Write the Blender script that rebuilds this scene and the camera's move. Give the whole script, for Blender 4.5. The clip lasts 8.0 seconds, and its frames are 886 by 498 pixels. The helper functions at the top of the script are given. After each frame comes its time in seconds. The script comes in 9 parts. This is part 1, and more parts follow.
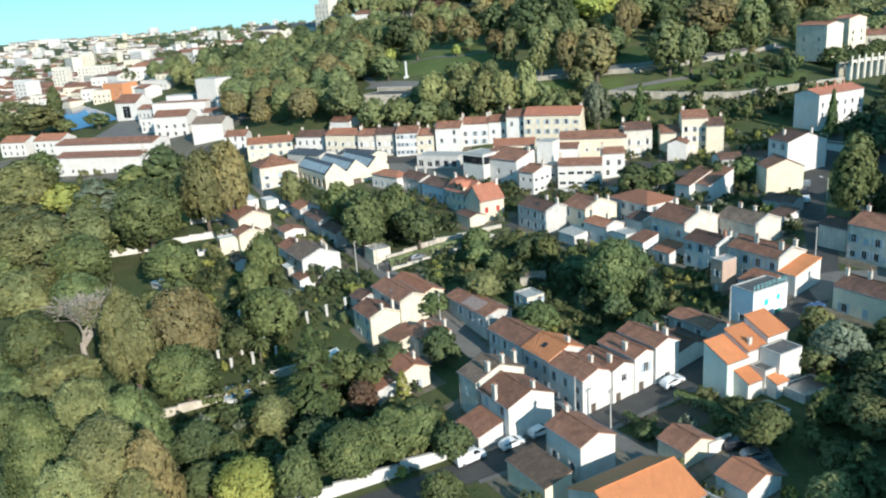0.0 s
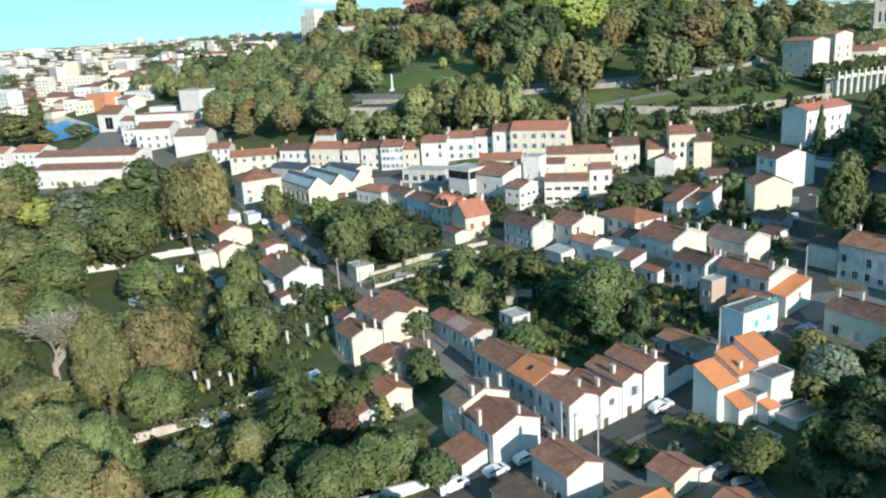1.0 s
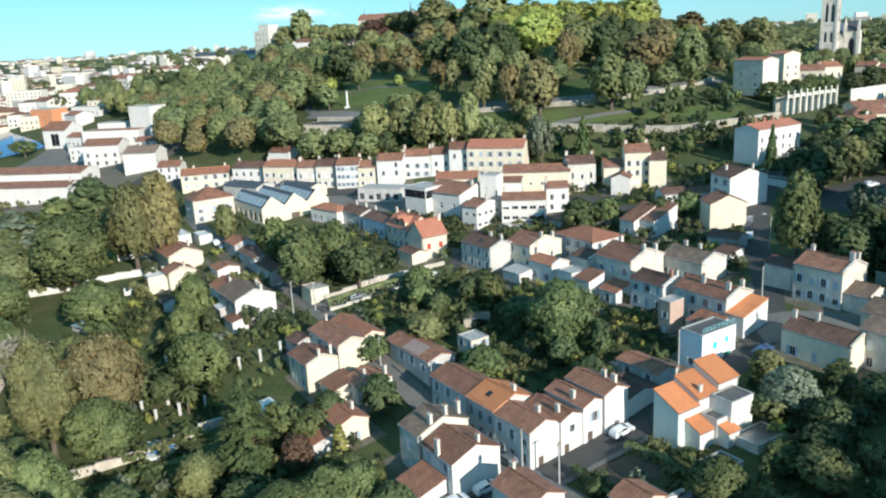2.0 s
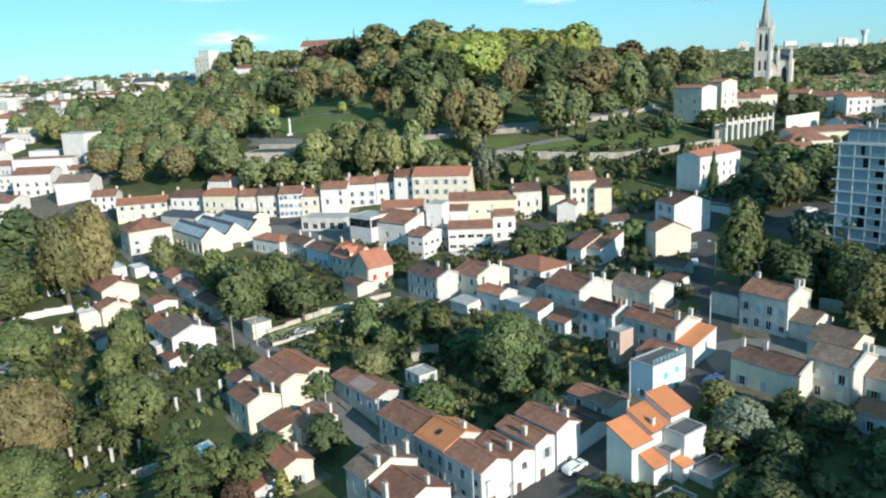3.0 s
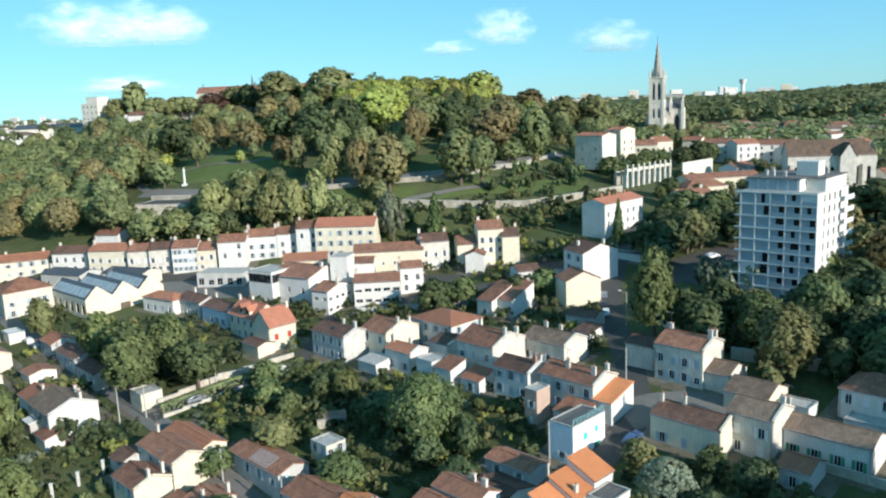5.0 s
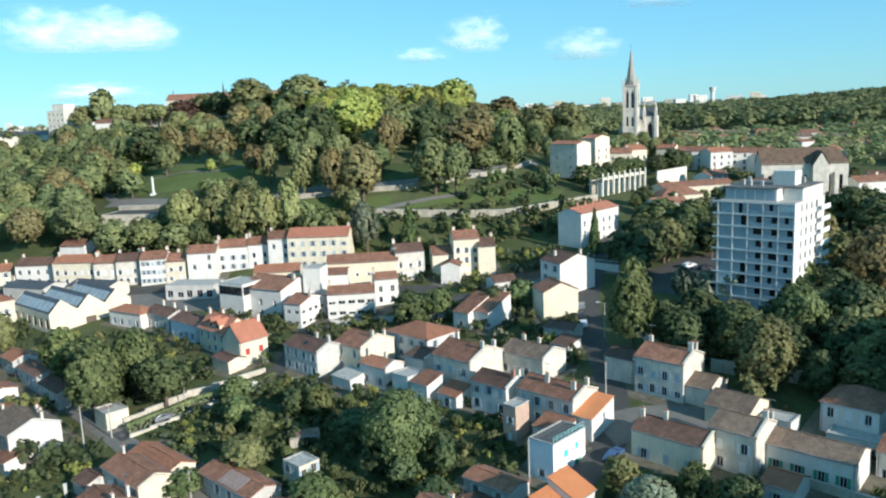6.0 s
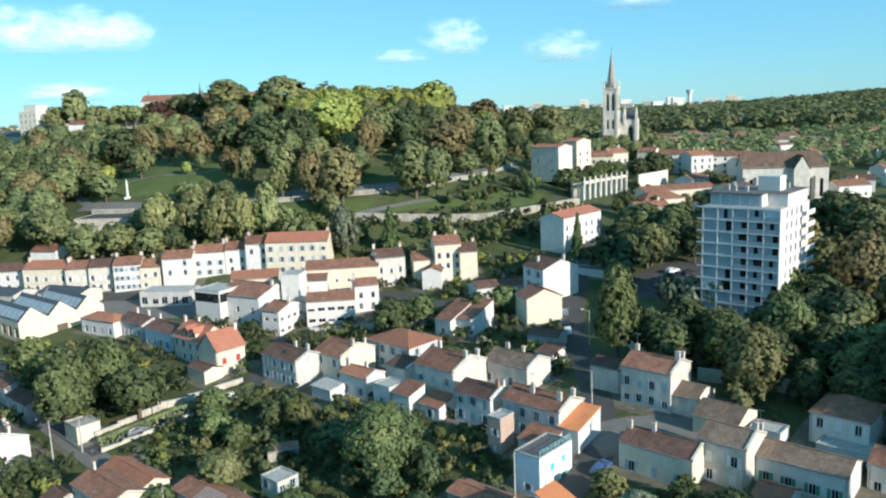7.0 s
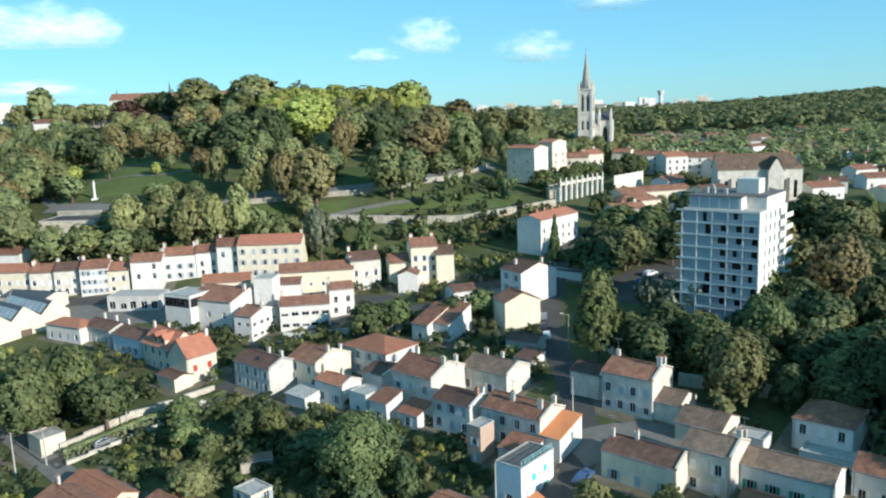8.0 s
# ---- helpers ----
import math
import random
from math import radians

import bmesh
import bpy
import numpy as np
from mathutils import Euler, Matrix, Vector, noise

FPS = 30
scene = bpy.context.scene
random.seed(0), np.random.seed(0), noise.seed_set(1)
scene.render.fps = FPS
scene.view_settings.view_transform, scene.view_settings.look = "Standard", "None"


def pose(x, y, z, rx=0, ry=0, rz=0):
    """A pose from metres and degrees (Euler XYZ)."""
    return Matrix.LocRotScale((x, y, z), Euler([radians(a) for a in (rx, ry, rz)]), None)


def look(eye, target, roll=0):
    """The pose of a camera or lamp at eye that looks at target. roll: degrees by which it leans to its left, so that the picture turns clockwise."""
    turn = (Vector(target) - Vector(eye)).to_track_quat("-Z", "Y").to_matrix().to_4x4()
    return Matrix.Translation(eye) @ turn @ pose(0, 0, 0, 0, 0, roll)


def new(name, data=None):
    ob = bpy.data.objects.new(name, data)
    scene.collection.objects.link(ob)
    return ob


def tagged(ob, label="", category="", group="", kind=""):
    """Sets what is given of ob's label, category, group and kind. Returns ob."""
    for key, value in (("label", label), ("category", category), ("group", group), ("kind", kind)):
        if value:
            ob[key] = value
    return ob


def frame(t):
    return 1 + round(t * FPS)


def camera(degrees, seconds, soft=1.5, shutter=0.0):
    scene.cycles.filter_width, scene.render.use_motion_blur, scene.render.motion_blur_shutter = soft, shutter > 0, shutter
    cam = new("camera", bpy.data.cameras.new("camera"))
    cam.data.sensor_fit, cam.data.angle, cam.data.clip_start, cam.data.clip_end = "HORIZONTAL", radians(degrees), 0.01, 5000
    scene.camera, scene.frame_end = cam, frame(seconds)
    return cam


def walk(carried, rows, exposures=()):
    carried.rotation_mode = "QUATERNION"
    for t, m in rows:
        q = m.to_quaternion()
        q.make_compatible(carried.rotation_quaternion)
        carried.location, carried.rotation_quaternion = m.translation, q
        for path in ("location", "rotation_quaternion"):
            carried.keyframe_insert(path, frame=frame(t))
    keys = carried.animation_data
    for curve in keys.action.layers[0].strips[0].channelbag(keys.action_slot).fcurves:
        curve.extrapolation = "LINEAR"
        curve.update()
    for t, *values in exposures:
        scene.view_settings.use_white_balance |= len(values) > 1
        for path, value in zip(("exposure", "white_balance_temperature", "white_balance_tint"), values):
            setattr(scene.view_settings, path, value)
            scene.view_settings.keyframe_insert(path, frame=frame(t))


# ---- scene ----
cam = camera(57.68, 8.0, soft=2.15)
PATH = [
    (0, (2.29, 14.43, 62.92), (-29.08, 105.04, 34.53), -3.89),
    (0.5, (1.98, 16.18, 63.09), (-28.85, 107.17, 35.33), -3.62),
    (1, (1.71, 18.42, 63.25), (-28.19, 109.89, 36.08), -3.46),
    (1.5, (1.34, 19.96, 63.59), (-26.37, 112.29, 36.97), -3.23),
    (3, (-0.02, 25.40, 64.32), (-18.31, 120.97, 41.26), -2.71),
    (3.5, (-0.42, 27.32, 64.52), (-15.42, 123.79, 42.88), -2.67),
    (4, (-0.81, 29.46, 64.54), (-12.39, 126.74, 44.45), -2.63),
    (4.5, (-1.28, 31.45, 64.69), (-10.02, 129.25, 45.76), -2.57),
    (6, (-2.20, 36.94, 65.35), (-5.37, 135.35, 47.87), -2.44),
    (6.5, (-2.58, 38.73, 65.61), (-4.52, 137.18, 48.19), -2.38),
    (7, (-2.92, 40.67, 65.84), (-3.47, 139.14, 48.43), -2.25),
    (7.5, (-3.25, 42.43, 65.96), (-2.31, 140.88, 48.44), -2.20),
    (8, (-3.79, 44.10, 66.17), (-0.99, 142.51, 48.58), -2.00),
]
walk(cam, [(t, look(eye, target, roll)) for t, eye, target, roll in PATH])

# ---- daylight: low afternoon sun from the right, clear sky ----
SUN_TO = Vector((0.727, -0.687, 0.0)).normalized()
SUN_EL = radians(21.0)
SUN_DIR = Vector((SUN_TO.x * math.cos(SUN_EL), SUN_TO.y * math.cos(SUN_EL), math.sin(SUN_EL)))
world = bpy.data.worlds.new("sky")
scene.world = world
world.use_nodes = True
wn, wl = world.node_tree.nodes, world.node_tree.links
sky = wn.new("ShaderNodeTexSky")
sky.sky_type = "NISHITA"
sky.sun_disc = False
sky.sun_elevation = SUN_EL
sky.sun_rotation = math.atan2(SUN_TO.x, SUN_TO.y)
sky.air_density, sky.dust_density, sky.ozone_density = 1.0, 0.0, 4.0
wn["Background"].inputs["Strength"].default_value = 0.115
tint = wn.new("ShaderNodeMix")
tint.data_type, tint.blend_type = "RGBA", "MULTIPLY"
tint.inputs["Factor"].default_value = 1.0
tint.inputs["B"].default_value = (0.52, 0.87, 1.16, 1.0)
wl.new(sky.outputs[0], tint.inputs["A"])
veil = wn.new("ShaderNodeMix")
veil.data_type = "RGBA"
veil.inputs["Factor"].default_value = 0.45
veil.inputs["B"].default_value = (1.75, 5.0, 6.3, 1.0)
wl.new(tint.outputs["Result"], veil.inputs["A"])
wl.new(veil.outputs["Result"], wn["Background"].inputs["Color"])
sun = new("sun", bpy.data.lights.new("sun", "SUN"))
sun.data.energy, sun.data.angle, sun.data.color = 4.8, radians(0.53), (1.0, 0.945, 0.86)
sun.matrix_world = look((60, 0, 200), Vector((60, 0, 200)) - SUN_DIR)
scene.view_settings.exposure = 0.38

# ---- materials ----
def node_mat(name):
    m = bpy.data.materials.new(name)
    m.use_nodes = True
    n, l = m.node_tree.nodes, m.node_tree.links
    b = n["Principled BSDF"]
    return m, n, l, b


def rgba(c):
    return (c[0], c[1], c[2], 1.0)


def noise_node(n, l, vec, scale, detail=4.0, rough=0.6):
    t = n.new("ShaderNodeTexNoise")
    t.inputs["Scale"].default_value = scale
    t.inputs["Detail"].default_value = detail
    t.inputs["Roughness"].default_value = rough
    l.new(vec, t.inputs["Vector"])
    return t.outputs["Fac"]


def ramp(n, l, fac, stops):
    r = n.new("ShaderNodeValToRGB")
    e = r.color_ramp.elements
    while len(e) < len(stops):
        e.new(0.5)
    for k, (p, c) in zip(e, stops):
        k.position, k.color = p, rgba(c)
    l.new(fac, r.inputs["Fac"])
    return r.outputs["Color"]


def mixed(n, l, fac, a, b, how="MIX"):
    x = n.new("ShaderNodeMix")
    x.data_type, x.blend_type = "RGBA", how
    for sock, v in ((x.inputs["Factor"], fac), (x.inputs["A"], a), (x.inputs["B"], b)):
        if isinstance(v, bpy.types.NodeSocket):
            l.new(v, sock)
        elif isinstance(v, tuple):
            sock.default_value = rgba(v)
        else:
            sock.default_value = v
    return x.outputs["Result"]


def coords(n, world_space=False):
    if world_space:
        return n.new("ShaderNodeNewGeometry").outputs["Position"]
    return n.new("ShaderNodeTexCoord").outputs["Object"]


def bumped(n, l, b, height, strength, distance):
    k = n.new("ShaderNodeBump")
    k.inputs["Strength"].default_value = strength
    k.inputs["Distance"].default_value = distance
    l.new(height, k.inputs["Height"])
    l.new(k.outputs["Normal"], b.inputs["Normal"])


def plaster(name, base, dirt, dirt_amount=0.35, rough=0.9):
    """Rendered wall: broad weathering, streaks that run down, fine grain."""
    m, n, l, b = node_mat(name)
    v = coords(n)
    broad = noise_node(n, l, v, 0.45, 5.0)
    mp = n.new("ShaderNodeMapping")
    mp.inputs["Scale"].default_value = (2.2, 2.2, 0.25)
    l.new(v, mp.inputs["Vector"])
    streak = noise_node(n, l, mp.outputs["Vector"], 1.3, 4.0)
    fine = noise_node(n, l, v, 14.0, 3.0)
    c = mixed(n, l, ramp(n, l, broad, [(0.40, (0, 0, 0)), (0.62, (dirt_amount,) * 3)]), base, dirt)
    c = mixed(n, l, ramp(n, l, streak, [(0.46, (0, 0, 0)), (0.68, (dirt_amount,) * 3)]), c, dirt)
    rnd = n.new("ShaderNodeObjectInfo").outputs["Random"]
    c = mixed(n, l, 0.22, c, ramp(n, l, rnd, [(0.0, tuple(0.8 * k for k in base)), (0.5, base), (1.0, (base[0], base[1] * 0.97, base[2] * 0.88))]))
    l.new(c, b.inputs["Base Color"])
    b.inputs["Roughness"].default_value = rough
    bumped(n, l, b, fine, 0.25, 0.02)
    return m


def roof_tiles(name, a, bcol, joint, pitch=0.24, course=0.42, moss=0.25, age=1.0):
    """Half-round clay tiles: columns down the slope, overlapping courses, tile by tile colour, lichen."""
    m, n, l, b = node_mat(name)
    v = coords(n)
    sep = n.new("ShaderNodeSeparateXYZ")
    l.new(v, sep.inputs[0])
    com = n.new("ShaderNodeCombineXYZ")
    l.new(sep.outputs["Y"], com.inputs["X"])
    l.new(sep.outputs["X"], com.inputs["Y"])
    br = n.new("ShaderNodeTexBrick")
    br.inputs["Scale"].default_value = 1.0
    br.inputs["Brick Width"].default_value = course
    br.inputs["Row Height"].default_value = pitch
    br.inputs["Mortar Size"].default_value = 0.035
    br.inputs["Mortar Smooth"].default_value = 0.6
    br.inputs["Bias"].default_value = -0.1
    for key, c in (("Color1", a), ("Color2", bcol), ("Mortar", joint)):
        br.inputs[key].default_value = rgba(c)
    l.new(com.outputs[0], br.inputs["Vector"])
    broad = noise_node(n, l, v, 0.5, 6.0, 0.65)
    patch = noise_node(n, l, v, 2.1, 4.0, 0.7)
    c = mixed(n, l, ramp(n, l, broad, [(0.40, (0, 0, 0)), (0.64, (0.8 * age,) * 3)]), br.outputs["Color"], tuple(0.55 * k for k in bcol))
    blot = noise_node(n, l, v, 1.1, 5.0, 0.75)
    c = mixed(n, l, ramp(n, l, blot, [(0.5, (0, 0, 0)), (0.66, (0.45 * age,) * 3)]), c, tuple(min(1, 1.3 * k) for k in a))
    c = mixed(n, l, ramp(n, l, patch, [(0.55, (0, 0, 0)), (0.78, (moss,) * 3)]), c, (0.20, 0.18, 0.13))
    rnd = n.new("ShaderNodeObjectInfo").outputs["Random"]
    hsv = n.new("ShaderNodeHueSaturation")
    l.new(c, hsv.inputs["Color"])
    mr = n.new("ShaderNodeMapRange")
    mr.inputs["To Min"].default_value, mr.inputs["To Max"].default_value = 0.75, 1.2
    l.new(rnd, mr.inputs["Value"])
    l.new(mr.outputs[0], hsv.inputs["Value"])
    l.new(hsv.outputs["Color"], b.inputs["Base Color"])
    b.inputs["Roughness"].default_value = 0.85
    wv = n.new("ShaderNodeTexWave")
    wv.bands_direction = "X"
    wv.inputs["Scale"].default_value = 2 * math.pi / (20 * pitch)
    l.new(v, wv.inputs["Vector"])
    add = n.new("ShaderNodeMath")
    add.operation = "ADD"
    l.new(wv.outputs["Fac"], add.inputs[0])
    l.new(patch, add.inputs[1])
    bumped(n, l, b, add.outputs[0], 0.6, 0.06)
    return m


def plain(name, base, rough=0.6, metal=0.0, vary=0.25, scale=1.5, bump=0.1):
    m, n, l, b = node_mat(name)
    v = coords(n)
    f = noise_node(n, l, v, scale, 5.0)
    c = ramp(n, l, f, [(0.3, tuple(k * (1 - vary) for k in base)), (0.7, tuple(min(1, k * (1 + vary * 0.6)) for k in base))])
    l.new(c, b.inputs["Base Color"])
    b.inputs["Roughness"].default_value, b.inputs["Metallic"].default_value = rough, metal
    if bump:
        bumped(n, l, b, noise_node(n, l, v, scale * 9, 3.0), bump, 0.02)
    return m


def earth(name, stops, scale, bump=0.5, fine=3.0):
    """Ground cover, in world metres."""
    m, n, l, b = node_mat(name)
    v = coords(n, True)
    f = noise_node(n, l, v, scale, 8.0, 0.7)
    g = noise_node(n, l, v, fine, 5.0, 0.7)
    c = mixed(n, l, 0.35, ramp(n, l, f, stops), ramp(n, l, g, stops))
    l.new(c, b.inputs["Base Color"])
    b.inputs["Roughness"].default_value = 0.95
    b.inputs["Specular IOR Level"].default_value = 0.2
    bumped(n, l, b, g, bump, 0.25)
    return m


def foliage(name, dark, mid, light, trans=0.25):
    """Leaves: colour by clump and by tree, partly lit through."""
    m, n, l, b = node_mat(name)
    geo = n.new("ShaderNodeNewGeometry")
    rnd = n.new("ShaderNodeObjectInfo").outputs["Random"]
    f = noise_node(n, l, coords(n, True), 0.3, 4.0)
    isl = geo.outputs["Random Per Island"]
    a = n.new("ShaderNodeMath")
    a.operation = "MULTIPLY_ADD"
    l.new(isl, a.inputs[0])
    a.inputs[1].default_value = 0.24
    l.new(f, a.inputs[2])
    c = ramp(n, l, a.outputs[0], [(0.34, dark), (0.62, mid), (0.90, light)])
    stand = noise_node(n, l, coords(n, True), 0.055, 2.0)
    c = mixed(n, l, ramp(n, l, stand, [(0.36, (0, 0, 0)), (0.64, (0.75,) * 3)]), c, mixed(n, l, 1.0, c, (1.18, 1.04, 0.9), "MULTIPLY"))
    hsv = n.new("ShaderNodeHueSaturation")
    l.new(c, hsv.inputs["Color"])
    for sock, lo, hi in (("Value", 0.75, 1.25), ("Hue", 0.492, 0.515)):
        mr = n.new("ShaderNodeMapRange")
        mr.inputs["To Min"].default_value, mr.inputs["To Max"].default_value = lo, hi
        l.new(rnd, mr.inputs["Value"])
        l.new(mr.outputs[0], hsv.inputs[sock])
    l.new(hsv.outputs["Color"], b.inputs["Base Color"])
    b.inputs["Roughness"].default_value = 0.7
    b.inputs["Specular IOR Level"].default_value = 0.25
    tr = n.new("ShaderNodeBsdfTranslucent")
    l.new(hsv.outputs["Color"], tr.inputs["Color"])
    mx = n.new("ShaderNodeMixShader")
    mx.inputs[0].default_value = trans
    l.new(b.outputs[0], mx.inputs[1])
    l.new(tr.outputs[0], mx.inputs[2])
    l.new(mx.outputs[0], n["Material Output"].inputs["Surface"])
    return m


WHITE = plaster("white_render", (0.68, 0.665, 0.63), (0.48, 0.44, 0.37), 0.36)
CREAM = plaster("cream_render", (0.72, 0.65, 0.50), (0.46, 0.40, 0.31), 0.38)
STONE = plaster("pale_limestone", (0.66, 0.62, 0.54), (0.34, 0.31, 0.27), 0.55)
GREYWALL = plaster("grey_render", (0.55, 0.54, 0.51), (0.34, 0.32, 0.29), 0.5)
BLUEWALL = plaster("pale_blue_paint", (0.62, 0.72, 0.78), (0.45, 0.50, 0.52), 0.3)
PINKWALL = plaster("old_pink_brick_render", (0.50, 0.36, 0.28), (0.33, 0.24, 0.2), 0.5)
TILE_BROWN = roof_tiles("weathered_brown_tiles", (0.40, 0.178, 0.105), (0.26, 0.114, 0.072), (0.10, 0.06, 0.04))
TILE_DARK = roof_tiles("dark_red_brown_tiles", (0.20, 0.10, 0.068), (0.125, 0.066, 0.046), (0.055, 0.035, 0.027))
TILE_ORANGE = roof_tiles("new_orange_tiles", (0.74, 0.275, 0.11), (0.63, 0.23, 0.092), (0.33, 0.12, 0.05), moss=0.02, age=0.25)
TILE_RED = roof_tiles("red_clay_tiles", (0.52, 0.215, 0.115), (0.38, 0.155, 0.09), (0.18, 0.08, 0.05), moss=0.15, age=0.5)
TILE_GREY = roof_tiles("grey_lichened_tiles", (0.29, 0.195, 0.135), (0.175, 0.122, 0.092), (0.10, 0.075, 0.055), moss=0.5)
TILE_VILLA = roof_tiles("brick_red_tiles", (0.48, 0.185, 0.112), (0.38, 0.148, 0.092), (0.26, 0.10, 0.06), moss=0.05, age=0.45)
SLATE = plain("dark_slate", (0.075, 0.08, 0.09), 0.5)
FLATROOF = plain("bitumen_roofing", (0.13, 0.125, 0.12), 0.9, vary=0.4)
CONCRETE = plain("concrete", (0.42, 0.41, 0.38), 0.9, vary=0.3)
PANEWORK = plain("window_glass", (0.018, 0.022, 0.028), 0.08, vary=0.5, scale=0.6, bump=0)
FRAME_WHITE = plain("white_window_paint", (0.72, 0.72, 0.70), 0.5, vary=0.1)
SHUT_WHITE = plain("white_shutter_paint", (0.68, 0.69, 0.68), 0.6, vary=0.12)
SHUT_BLUE = plain("grey_blue_shutter_paint", (0.36, 0.44, 0.50), 0.6, vary=0.15)
SHUT_GREEN = plain("green_shutter_paint", (0.05, 0.28, 0.17), 0.6, vary=0.15)
SHUT_RED = plain("red_shutter_paint", (0.42, 0.05, 0.035), 0.6, vary=0.15)
WOOD_DOOR = plain("dark_wood_door", (0.12, 0.09, 0.07), 0.6)
CHIMNEY = plaster("chimney_render", (0.66, 0.62, 0.54), (0.35, 0.3, 0.26), 0.5)
CHIMNEY_BRICK = plaster("chimney_brick", (0.42, 0.20, 0.14), (0.22, 0.13, 0.1), 0.5)
POT = plain("clay_chimney_pot", (0.40, 0.18, 0.11), 0.8)
ASPHALT = earth("worn_asphalt", [(0.3, (0.055, 0.054, 0.052)), (0.7, (0.10, 0.097, 0.092))], 0.25, 0.15, 6.0)
PAVING = earth("pale_pavement", [(0.3, (0.125, 0.12, 0.112)), (0.7, (0.21, 0.20, 0.182))], 0.4, 0.15, 5.0)
GRASS = earth("garden_ground", [(0.25, (0.036, 0.054, 0.020)), (0.46, (0.062, 0.084, 0.030)), (0.58, (0.100, 0.104, 0.046)), (0.70, (0.150, 0.125, 0.080)), (0.82, (0.230, 0.200, 0.150))], 0.10, 0.8, 1.2)
LAWN = earth("mown_lawn", [(0.3, (0.066, 0.098, 0.030)), (0.7, (0.118, 0.150, 0.050))], 0.12, 0.4, 2.0)
# darker copy of the mown lawn: tree shade put into the colour
LAWN_SHADE = earth("lawn_with_painted_shade", [(0.3, (0.036, 0.062, 0.022)), (0.7, (0.066, 0.092, 0.032))], 0.12, 0.4, 2.0)
YARD = earth("trodden_yard", [(0.25, (0.05, 0.065, 0.025)), (0.42, (0.12, 0.105, 0.075)), (0.6, (0.19, 0.17, 0.135)), (0.8, (0.27, 0.25, 0.21))], 0.22, 0.5, 1.6)
SOIL = earth("bare_garden_soil", [(0.3, (0.07, 0.055, 0.04)), (0.7, (0.14, 0.11, 0.08))], 0.3, 0.7, 2.0)
DRYGRASS = earth("dry_grass", [(0.3, (0.10, 0.10, 0.04)), (0.7, (0.20, 0.17, 0.08))], 0.2, 0.5, 2.0)
WALLSTONE = plaster("garden_wall_stone", (0.58, 0.53, 0.44), (0.28, 0.25, 0.2), 0.7)
RUBBLE = plaster("rampart_stone", (0.44, 0.40, 0.33), (0.2, 0.19, 0.15), 0.8)
METAL = plain("galvanised_steel", (0.35, 0.36, 0.37), 0.45, 0.8)
BARK = plain("bark", (0.13, 0.10, 0.075), 0.95, vary=0.4, scale=3)
BARK_PALE = plain("pale_dry_bark", (0.34, 0.30, 0.25), 0.95, vary=0.3, scale=3)
LEAF = foliage("green_leaves", (0.046, 0.068, 0.028), (0.12, 0.158, 0.064), (0.24, 0.275, 0.115), 0.22)
LEAF_OLIVE = foliage("olive_leaves", (0.07, 0.084, 0.036), (0.172, 0.19, 0.082), (0.315, 0.325, 0.15), 0.22)
# yellow-green leaves, brightened further to paint in hilltop haze and backscatter
LEAF_LIME = foliage("yellow_green_leaves", (0.15, 0.18, 0.05), (0.34, 0.375, 0.105), (0.52, 0.54, 0.17), 0.26)
LEAF_BROWN = foliage("autumn_brown_leaves", (0.092, 0.086, 0.042), (0.208, 0.182, 0.088), (0.355, 0.305, 0.15), 0.24)
# paler green and olive copies: on the hill, haze is put into their colour
LEAF_PALE = foliage("pale_and_hazed_green_leaves", (0.08, 0.108, 0.05), (0.185, 0.228, 0.104), (0.33, 0.368, 0.172), 0.26)
LEAF_OLIVE_PALE = foliage("pale_and_hazed_olive_leaves", (0.100, 0.122, 0.052), (0.228, 0.252, 0.112), (0.385, 0.398, 0.188), 0.24)
# dark leaf tone; for trees labelled in shade, the shade is in this colour
LEAF_DARK = foliage("dark_green_leaves", (0.03, 0.05, 0.024), (0.076, 0.106, 0.048), (0.15, 0.18, 0.08), 0.2)
LEAF_CONIFER = foliage("conifer_needles", (0.036, 0.062, 0.026), (0.09, 0.14, 0.054), (0.165, 0.225, 0.09), 0.2)
LEAF_SILVER = foliage("silver_green_leaves", (0.085, 0.115, 0.075), (0.19, 0.235, 0.165), (0.33, 0.38, 0.29))
LEAF_COPPER = foliage("copper_leaves", (0.045, 0.028, 0.022), (0.105, 0.062, 0.044), (0.175, 0.108, 0.075), 0.2)
MINT = plaster("pale_mint_render", (0.58, 0.67, 0.61), (0.42, 0.46, 0.42), 0.3)
TILE_OLD = roof_tiles("old_dark_brown_tiles", (0.21, 0.13, 0.085), (0.13, 0.082, 0.055), (0.06, 0.04, 0.03), moss=0.35)
CAR_WHITE = plain("white_car_paint", (0.72, 0.73, 0.74), 0.25, vary=0.05, bump=0)
CAR_GREY = plain("silver_car_paint", (0.30, 0.32, 0.34), 0.3, 0.5, vary=0.05, bump=0)
CAR_DARK = plain("dark_car_paint", (0.03, 0.035, 0.045), 0.25, vary=0.05, bump=0)
CAR_BLUE = plain("blue_car_paint", (0.06, 0.11, 0.22), 0.3, vary=0.05, bump=0)
RUBBER = plain("tyre_rubber", (0.025, 0.025, 0.025), 0.85, bump=0)

